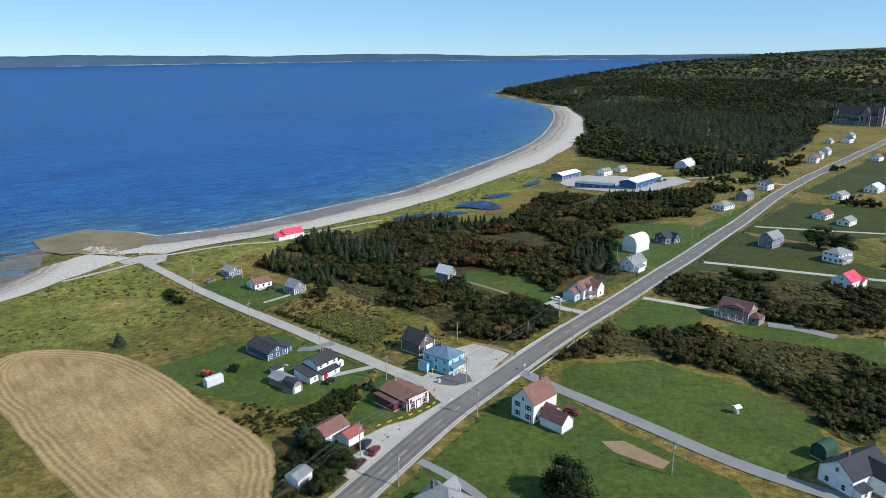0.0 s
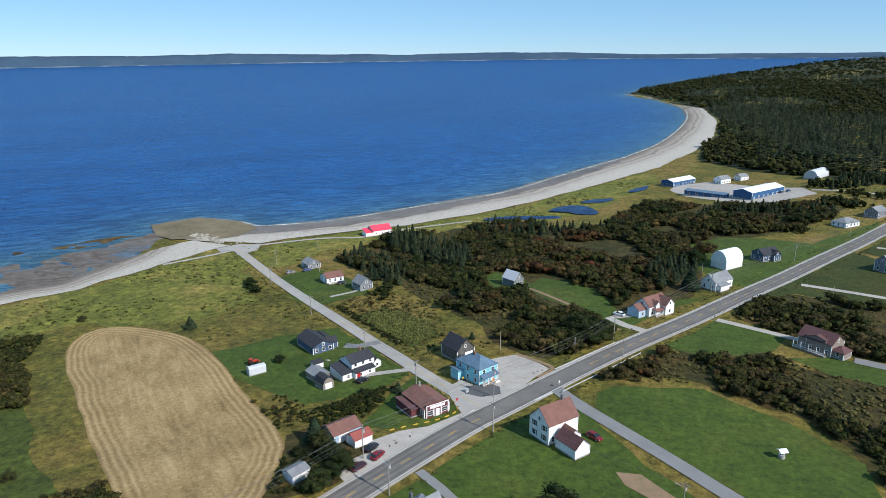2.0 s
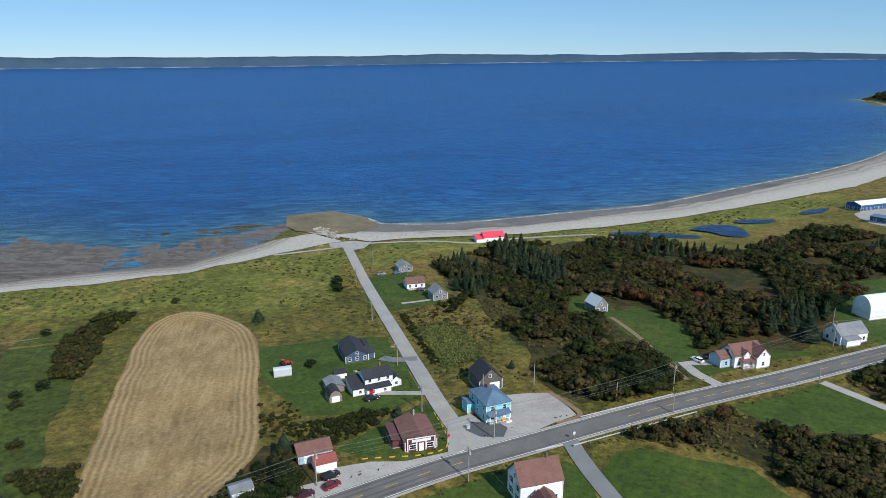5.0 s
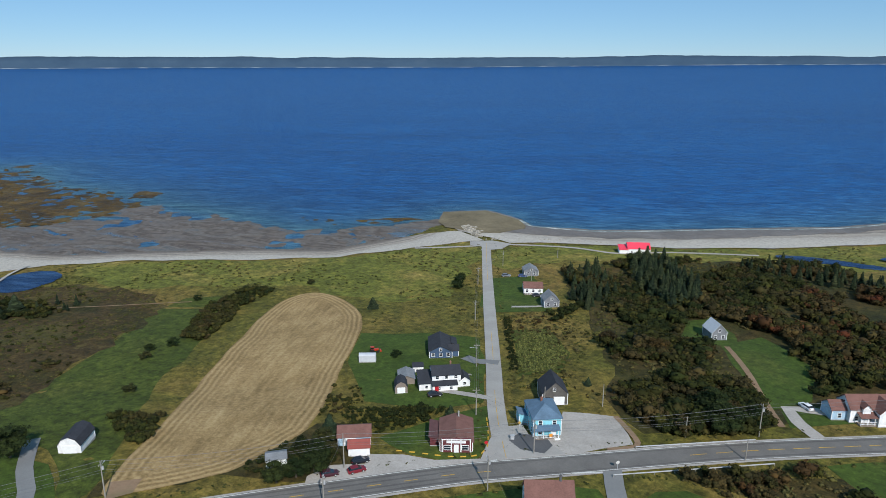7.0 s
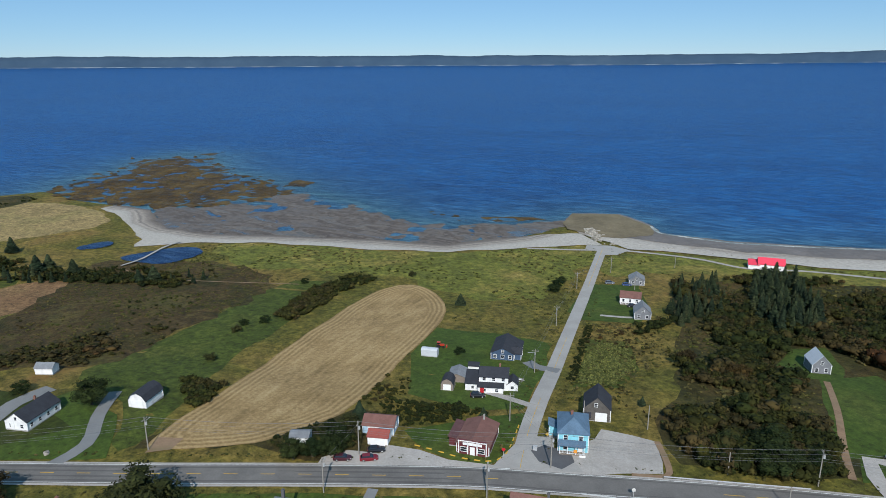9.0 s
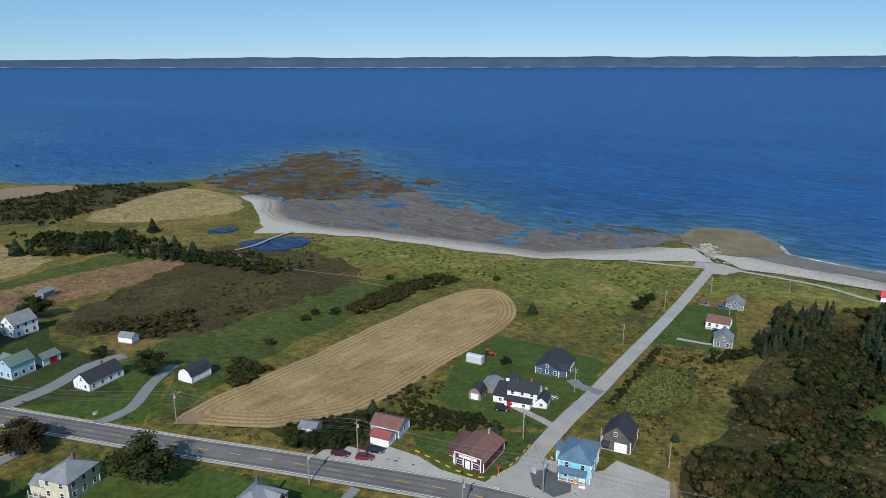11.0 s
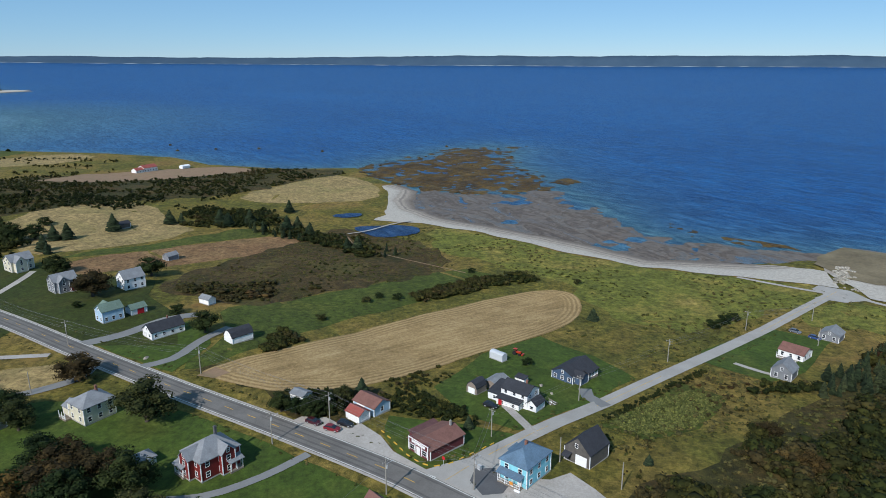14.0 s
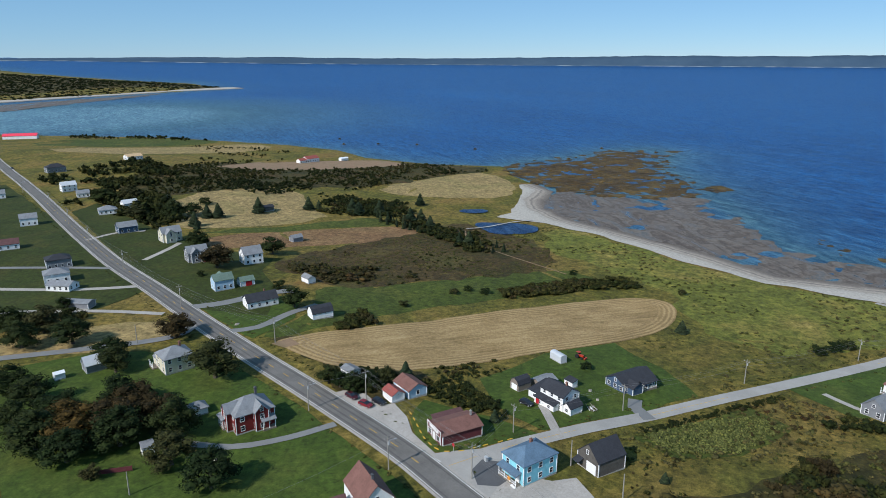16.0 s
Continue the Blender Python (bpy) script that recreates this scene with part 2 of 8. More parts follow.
def water_mat(name, deep, shallow):
    m, ns, ls, b = mat(name, 0.35)
    b.inputs["Specular IOR Level"].default_value = 0.1
    v = place_vec(ns)
    at = ns.new("ShaderNodeAttribute")
    at.attribute_name = "shoal"
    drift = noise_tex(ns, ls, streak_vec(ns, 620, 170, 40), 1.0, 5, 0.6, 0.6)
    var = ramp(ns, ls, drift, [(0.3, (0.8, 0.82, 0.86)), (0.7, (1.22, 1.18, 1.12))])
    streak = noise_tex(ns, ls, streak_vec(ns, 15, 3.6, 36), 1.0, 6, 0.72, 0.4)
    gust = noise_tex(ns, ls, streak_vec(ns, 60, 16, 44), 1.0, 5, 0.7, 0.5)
    # Light and dark of the wave faces is painted into the colour as streaks.
    painted_chop = mix(ns, ls, 1.0, ramp(ns, ls, streak, [(0.38, (0.4, 0.5, 0.6)), (0.5, (0.92, 0.94, 0.95)), (0.62, (2.2, 1.8, 1.5))]), ramp(ns, ls, gust, [(0.35, (0.78, 0.8, 0.84)), (0.65, (1.25, 1.22, 1.16))]), "MULTIPLY")
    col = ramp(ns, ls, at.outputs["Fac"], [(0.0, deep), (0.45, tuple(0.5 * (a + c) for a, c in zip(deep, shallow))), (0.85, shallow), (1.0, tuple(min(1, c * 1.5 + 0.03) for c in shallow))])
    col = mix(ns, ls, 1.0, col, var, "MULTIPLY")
    ls.new(mix(ns, ls, 1.0, col, painted_chop, "MULTIPLY"), b.inputs["Base Color"])
    w1 = noise_tex(ns, ls, streak_vec(ns, 10, 3.2, 40), 1.0, 5, 0.7, 0.3)
    bump(ns, ls, b, w1, 0.8, 2.0)
    return m


M_FOAM = cover("surf_foam", [(0.0, (0.12, 0.17, 0.2)), (0.5, (0.3, 0.33, 0.34)), (1.0, (0.6, 0.62, 0.62))], 0.08, 0.5, 0.5, 0.05)
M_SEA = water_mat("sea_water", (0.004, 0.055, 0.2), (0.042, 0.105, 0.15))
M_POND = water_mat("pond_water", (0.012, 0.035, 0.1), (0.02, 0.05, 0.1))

# ---- ground form ----
WATER_LINE = [(3962.1, 4900.5), (2085.3, 4431.3), (990.5, 3753.6), (437.9, 3023.7), (224.2, 2523.2), (147, 2231.3), (198.1, 2012.3), (225.2, 1891.4), (246.1, 1622.4), (223.1, 1376.3), (179.3, 1144.8), (129.3, 944.6), (77.2, 802.8), (20.9, 686.1), (-31.3, 574.5), (-83.4, 513), (-110.5, 478.6), (-143.9, 442.1),
              (-184.6, 422.1), (-201.5, 431.2), (-238.2, 436.1), (-254.2, 412.5), (-231.4, 387.3), (-220.2, 343.1), (-227, 290.3), (-272.9, 241.3), (-302.1, 202.7), (-324, 170.4)]
WATER_LINE += [(-355.3, 149.5), (-381.4, 143), (-423.1, 145.2), (-454.4, 123.6), (-496.2, 95.4), (-548.3, 76.2), (-542.1, -4.1), (-566, -87.5), (-616.1, -144.8), (-647.4, -239.7), (-673.4, -443), (-651.5, -584.8), (-631.7, -739.1), (-673.4, -947.7), (-840.3, -1208.3), (-1211.4, -1378.3),
               (-1482.5, -1373.1), (-1808.9, -1338.6), (-2060.2, -1221.9), (-2101.9, -1260.4), (-2227, -1589.9), (-2302.1, -2019.5), (-2465.8, -2840.1), (-2717, -5118.3)]
SEA_Z = -13.5
CENTRE = (75, 115)
_line = np.array(WATER_LINE, float)
_poly = np.vstack([_line, [(5102.9, -5118.3), (5109, 5109)]])


def inside(poly, x, y):
    poly = np.asarray(poly, float)
    ok = np.zeros(np.shape(x), bool)
    for (x0, y0), (x1, y1) in zip(poly, np.roll(poly, -1, 0)):
        if y0 != y1:
            ok ^= ((y0 > y) != (y1 > y)) & (x < (x1 - x0) * (y - y0) / (y1 - y0) + x0)
    return ok


def from_line(line, x, y):
    best = np.full(np.shape(x), 1e12)
    for (x0, y0), (x1, y1) in zip(line[:-1], line[1:]):
        dx, dy = x1 - x0, y1 - y0
        k = np.clip(((x - x0) * dx + (y - y0) * dy) / (dx * dx + dy * dy), 0, 1)
        best = np.minimum(best, (x - x0 - k * dx) ** 2 + (y - y0 - k * dy) ** 2)
    return np.sqrt(best)


def inland(x, y):
    """Metres from the water line, positive on land."""
    d = from_line(_line, x, y)
    return np.where(inside(_poly, x, y), d, -d)


def far_rise(x, y):
    """How much the far water lies above the near sea, by heading: the coast across the bay draws away to both ends."""
    az = np.degrees(np.arctan2(-(x - CENTRE[0]), y - CENTRE[1]))
    az = np.where(az < -100, az + 360, az)
    return np.interp(az, [-60, -18, 0, 25, 45, 78, 96, 118, 136, 160], [101.5, 100.5, 96.5, 74.5, 53.5, 48.5, 54.5, 70.5, 94.5, 101.5])


def sea_level(x, y):
    r = np.hypot(x - CENTRE[0], y - CENTRE[1])
    return SEA_Z + far_rise(x, y) * np.clip((r - 2300) / 2390, 0, 2) ** 1.4


def height(x, y):
    x, y = np.asarray(x, float), np.asarray(y, float)
    s = inland(x, y)
    z = np.interp(s, [-400, -60, 0, 12, 30, 60, 106, 130, 150, 170, 195, 215, 240, 400, 1000], [-26, -17.5, -13.5, -12.4, -11.6, -11.0, -9.8, -8.2, -6.8, -5.4, -4.0, -1.9, -0.4, 0.2, 2.0])
    r = np.hypot(x - CENTRE[0], y - CENTRE[1])
    hill = np.clip(r - 1200, 0, 4000) * 0.012 * np.clip((y - 300) / 900, 0, 1) * np.clip(s / 160, 0, 1)
    bumps = 0.35 * np.sin(x * 0.045 + 1.3 * np.sin(y * 0.021)) * np.sin(y * 0.038) * np.clip((s - 30) / 60, 0, 1)
    return z + hill + bumps + (sea_level(x, y) - SEA_Z)


def mesh_from(name, verts, faces, material=None, smooth=False):
    me = bpy.data.meshes.new(name)
    me.from_pydata([tuple(v) for v in verts], [], faces)
    if material:
        me.materials.append(material)
    if smooth:
        me.polygons.foreach_set("use_smooth", [True] * len(me.polygons))
    me.update()
    return me


def spread(lo, hi, step, far, growth=1.22):
    vals = list(np.arange(lo, hi + step, step))
    s = step
    while vals[-1] < far:
        s = min(s * growth, 260)
        vals.append(vals[-1] + s)
    s = step
    while vals[0] > -far:
        s = min(s * growth, 260)
        vals.insert(0, vals[0] - s)
    return np.array(vals)


def sheet(name, xs, ys, zfun, material, keep=None):
    gx, gy = np.meshgrid(xs, ys)
    gz = zfun(gx, gy)
    nx, ny = len(xs), len(ys)
    verts = np.stack([gx, gy, gz], -1).reshape(-1, 3)
    i = np.arange(nx * ny).reshape(ny, nx)
    quads = np.stack([i[:-1, :-1], i[:-1, 1:], i[1:, 1:], i[1:, :-1]], -1).reshape(-1, 4)
    if keep is not None:
        k = keep(gx, gy).reshape(-1)
        quads = quads[k[quads].any(1)]
    me = mesh_from(name, verts, quads.tolist(), material, True)
    return new(name, me), verts


R_FAR = 4800
xs, ys = spread(-680, 420, 8, R_FAR - 60), spread(-320, 900, 8, R_FAR - 60)
ground, gv = sheet("ground", xs, ys, height, M_MEADOW, lambda x, y: (np.hypot(x - CENTRE[0], y - CENTRE[1]) < R_FAR) & (inland(x, y) > -300))
tagged(ground, "rough olive and straw-coloured coastal meadow sloping to the sea", "ground", kind="structure")
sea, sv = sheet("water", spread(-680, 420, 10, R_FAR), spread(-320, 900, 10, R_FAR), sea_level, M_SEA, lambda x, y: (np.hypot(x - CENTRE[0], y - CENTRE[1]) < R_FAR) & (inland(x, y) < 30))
tagged(sea, "blue wind-rippled sea with pale shallows along the shore", "sea", kind="structure")
MUD = [(-220.2, 343.1), (-227.3, 386.6), (-238.7, 396.9), (-254.2, 358.1), (-266.7, 328.9), (-285.4, 305.9), (-308.4, 295.5), (-337.6, 292.4), (-365.7, 290.3), (-417.9, 276.7), (-443.9, 266.3), (-428.3, 201.7), (-433.5, 149.5), (-423.1, 145.2), (-381.4, 143), (-355.3, 149.5), (-324, 170.4), (-302.1, 202.7), (-272.9, 241.3), (-227, 290.3)]
REEF = [(-454.4, 123.6), (-496.2, 95.4), (-548.3, 76.2), (-590, 91.1), (-642, 138.7), (-694.2, 165.2), (-735.9, 217.3), (-694.2, 243.4), (-616, 235), (-574.3, 238.2), (-537.8, 250.7), (-496.1, 259), (-464.8, 274.7), (-443.9, 266.3), (-417.9, 248.6), (-410.6, 191.2), (-426.2, 154.8)]
_near = np.minimum(from_line(np.array(MUD + MUD[:1], float), sv[:, 0], sv[:, 1]), from_line(np.array(REEF + REEF[:1], float), sv[:, 0], sv[:, 1]))
_in = inland(sv[:, 0], sv[:, 1])
_shoal = np.maximum(np.exp(np.minimum(_in, 0) / 45.0) * 0.75, np.exp(-_near / 50.0) * 0.85)
_bay = np.clip(1 - np.hypot(sv[:, 0] + 900, sv[:, 1] + 900) / 800, 0, 1)
_shoal = np.maximum(_shoal, np.minimum(_bay * 1.5, 0.97))
att = sea.data.attributes.new("shoal", "FLOAT", "POINT")
att.data.foreach_set("value", _shoal.astype(np.float32))


def rounded(outline, times=2):
    """The outline with its corners cut, so that it bends softly."""
    pts = [Vector(p) for p in outline]
    for _ in range(times):
        pts = [q for a, b in zip(pts, pts[1:] + pts[:1]) for q in (a.lerp(b, 0.25), a.lerp(b, 0.75))]
    return [(p.x, p.y) for p in pts]


def drape(name, outline, material, lift=0.05, cell=None, rough_edge=0.0, seed=0, flat=None, label="", category="", round_to=6.0, swell=0.0, ragged=0.5, sink=0.12):
    """A patch of ground cover that follows the ground, with an outline that wanders by rough_edge metres."""
    rnd = random.Random(seed + len(outline))
    pts = []
    n = len(outline)
    for i in range(n):
        a, b = Vector(outline[i]), Vector(outline[(i + 1) % n])
        k = max(1, int((b - a).length / round_to)) if rough_edge else 1
        side = Vector((b.y - a.y, a.x - b.x)).normalized() if (b - a).length else Vector((0, 0))
        for j in range(k):
            p = a.lerp(b, j / k)
            w = noise.noise(Vector((p.x * 0.06, p.y * 0.06, seed))) * 1.6 + rnd.uniform(-0.5, 0.5)
            pts.append(p + side * w * rough_edge if rough_edge else p)
    bm = bmesh.new()
    face = bm.faces.new([bm.verts.new((p.x, p.y, 0)) for p in pts])
    if face.calc_center_median() is not None:
        bmesh.ops.recalc_face_normals(bm, faces=[face])
    if face.normal.z < 0:
        face.normal_flip()
    bmesh.ops.triangulate(bm, faces=bm.faces[:])
    lo = [min(p[k] for p in pts) for k in (0, 1)]
    hi = [max(p[k] for p in pts) for k in (0, 1)]
    cell = cell or max(5.0, max(hi[0] - lo[0], hi[1] - lo[1]) / 40)
    for k in (0, 1):
        c = lo[k] + cell
        while c < hi[k]:
            nrm = (1, 0, 0) if k == 0 else (0, 1, 0)
            bmesh.ops.bisect_plane(bm, geom=bm.verts[:] + bm.edges[:] + bm.faces[:], plane_co=(c, c, 0), plane_no=nrm)
            c += cell
    co = np.array([v.co for v in bm.verts])
    z = height(co[:, 0], co[:, 1]) + lift if flat is None else np.full(len(co), flat)
    if swell:
        rim = from_line(np.array([tuple(p) for p in pts] + [tuple(pts[0])]), co[:, 0], co[:, 1])
        shore = np.clip(inland(co[:, 0], co[:, 1]) + 45, 0, 45) / 45
        wave = np.array([noise.noise(Vector((a * 0.022, b * 0.03, seed))) + ragged * noise.noise(Vector((a * 0.07, b * 0.08, seed))) + ragged * 0.7 * noise.noise(Vector((a * 0.19, b * 0.19, seed))) for a, b in zip(co[:, 0], co[:, 1])])
        z = z + swell * (wave - sink + np.clip(rim / 45, 0, 0.75) + 0.6 * shore)
    for v, zz in zip(bm.verts, z):
        v.co.z = zz
    bmesh.ops.triangulate(bm, faces=bm.faces[:])
    me = bpy.data.meshes.new(name)
    bm.to_mesh(me)
    bm.free()
    me.materials.append(material)
    me.polygons.foreach_set("use_smooth", [True] * len(me.polygons))
    ring = np.array([tuple(p) for p in pts] + [tuple(pts[0])])
    co = np.array([v.co for v in me.vertices])
    a = me.attributes.new("inset", "FLOAT", "POINT")
    a.data.foreach_set("value", from_line(ring, co[:, 0], co[:, 1]).astype(np.float32))
    a = me.attributes.new("from_water", "FLOAT", "POINT")
    a.data.foreach_set("value", inland(co[:, 0], co[:, 1]).astype(np.float32))
    return tagged(new(name, me), label, category, kind="structure")


def ribbon(name, line, width, material, lift=0.09, label="", category="road", step=6.0, offset=0.0):
    """A strip of road along a smoothed line, following the ground."""
    pts = [Vector((*p, 0)) for p in line]
    sm = []
    for i in range(len(pts) - 1):
        p0, p1, p2, p3 = pts[max(i - 1, 0)], pts[i], pts[i + 1], pts[min(i + 2, len(pts) - 1)]
        k = max(1, int((p2 - p1).length / step))
        for j in range(k):
            t = j / k
            sm.append(0.5 * ((2 * p1) + (p2 - p0) * t + (2 * p0 - 5 * p1 + 4 * p2 - p3) * t * t + (3 * p1 - p0 - 3 * p2 + p3) * t ** 3))
    sm.append(pts[-1])
    verts, faces = [], []
    for i, p in enumerate(sm):
        d = (sm[min(i + 1, len(sm) - 1)] - sm[max(i - 1, 0)]).normalized()
        side = Vector((-d.y, d.x, 0))
        zc = float(height(p.x, p.y))
        for k in (-0.5, 0.5):
            q = p + side * (width * k + offset)
            verts.append((q.x, q.y, max(zc, float(height(q.x, q.y))) + lift))
        if i:
            n = 2 * i
            faces.append((n - 2, n, n + 1, n - 1)[::-1])
    ob = new(name, mesh_from(name, verts, faces, material))
    return tagged(ob, label, category, kind="structure") if label else ob


# ---- ground covers and roads ----
MAIN = [(-632.9, -782.4), (-496.1, -582.6), (-344.4, -364.4), (-243.2, -213.2), (-130.2, -49.2), (-76.2, 39.8), (-41.2, 97.9), (-19.2, 137), (-0.6, 169.1), (12, 187.1), (44, 230.2), (97.1, 296.3), (173.2, 394.4), (270.2, 523.4), (400.2, 672.3), (529, 819), (800, 1130)]
SIDE = [(3.4, 184), (-9.8, 195.9), (-23.6, 209.8), (-39.8, 227.2), (-87, 276.8), (-135, 327.6), (-169.2, 364)]
FIELD = [(-49.9, 102.3), (-59.1, 111.3), (-76.5, 129.9), (-104.5, 155.4), (-125.2, 177.4), (-155.8, 206.9), (-164.6, 225.2), (-163.3, 236.8), (-150.5, 241.0), (-130.9, 237.3), (-115.6, 229.4), (-97.5, 214.2), (-83.6, 198.6), (-70.4, 184.6), (-56.2, 170.3), (-44.8, 156.7), (-41.1, 147.0), (-38.4, 133.8), (-40.6, 122.6), (-45.7, 112.3)]
KEEP_CLEAR = []
LAWNS = {
    "yard": [(-100.2, 216.7), (-81.5, 233.7), (-61.9, 244.5), (-30.4, 212.8), (-21.4, 202.6), (-27.8, 191.2), (-37.7, 184), (-47.8, 178.8), (-62.4, 187.1), (-78, 194.2), (-88.5, 204.9)],
    "store": [(-27.1, 167.2), (-14.5, 167.2), (-1.2, 176.1), (-2.3, 182.3), (-19.2, 204.5), (-24.4, 188.9), (-25.2, 176.5)],
    "gable_house": [(-1.1, 153), (17, 181.1), (27, 189.1), (34, 185.1), (48, 162.1), (59, 151.1), (69, 140), (72, 124), (48, 94), (0, 30), (-22.1, 49.9), (-30.1, 65.9), (-34.2, 95.9), (-14.1, 130)],
    "big": [(37, 198.1), (42, 204.2), (68, 206.1), (89, 190.1), (101, 173.1), (100, 155.1), (87, 143), (79, 143), (67, 156.1), (51, 171.1), (37, 187.1)],
    "brown_house": [(61.1, 238.2), (84.1, 270.2), (105.1, 256.2), (97.1, 241.2), (75.1, 230.2)],
    "brown_house_back": [(100.1, 236.1), (115.1, 240.1), (140.1, 225.1), (157, 225.1), (144, 204.1), (130.1, 218.1), (110.1, 225.1)],
    "grey_house": [(98.1, 292.3), (141.1, 344.3), (168.2, 380.3), (188.1, 344.2), (207.1, 304.1), (190.1, 275.1), (157.1, 293.2), (121.1, 305.2)],
    "row_houses": [(171.2, 381.3), (238.2, 458.3), (293.1, 441.2), (246.1, 367.2), (197.1, 356.2)],
    "far_row": [(268.2, 501.4), (465, 717), (430, 600), (342.1, 520.2), (286.2, 480.3)],
    "white_barn": [(110.1, 407.7), (153.2, 394.4), (212.2, 461.4), (190.2, 415.4), (138.1, 349.3), (105.1, 309.3), (92.1, 314.3), (84.7, 347.8), (83.8, 383.4)],
    "white_house": [(48, 251.2), (66.1, 277.3), (82.1, 292.3), (68.1, 288.3), (50.1, 270.3), (40, 262.3)],
    "cottage": [(-15.5, 316.1), (-10.3, 329), (4.1, 314.8), (10.3, 303.5), (2, 290.6), (-6.2, 291.5)],
    "cottage_side": [(13.4, 318.6), (39.3, 297.6), (46.1, 272.4), (40, 256.3), (30.1, 266.1), (7.2, 296.9)],
    "beach_houses": [(-120.7, 309.8), (-104.9, 329.4), (-71.5, 303.3), (-61.9, 287.4), (-79.4, 272.5), (-90.9, 275)],
    "white_bungalow": [(-88.3, 63.8), (-97.1, 88.9), (-73.1, 99.5), (-50.2, 94.9), (-62.2, 73.9), (-75.2, 51.8)],
    "roadside_west": [(-196.2, -131.2), (-85.2, 21.8), (-70.2, 47.9), (-71.4, 87.8), (-97.6, 77.1), (-123.4, 54.5), (-145.2, 46.9), (-149.9, 8.7), (-170.3, -40.2), (-223.2, -136.2)],
    "left_row": [(-60.1, 19.9), (-82.2, 21.8), (-135.2, -64.2), (-180.2, -130.2), (-260.2, -260.2), (-200, -280), (-120, -180), (-40.1, -40.1), (-26, 5)],
}
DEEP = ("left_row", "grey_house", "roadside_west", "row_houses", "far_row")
lab = {"yard": "bright green mown grass round the yard buildings"}
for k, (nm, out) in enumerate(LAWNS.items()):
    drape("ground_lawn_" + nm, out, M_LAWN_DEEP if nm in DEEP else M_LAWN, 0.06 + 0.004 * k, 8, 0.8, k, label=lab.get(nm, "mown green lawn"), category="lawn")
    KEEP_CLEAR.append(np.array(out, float))
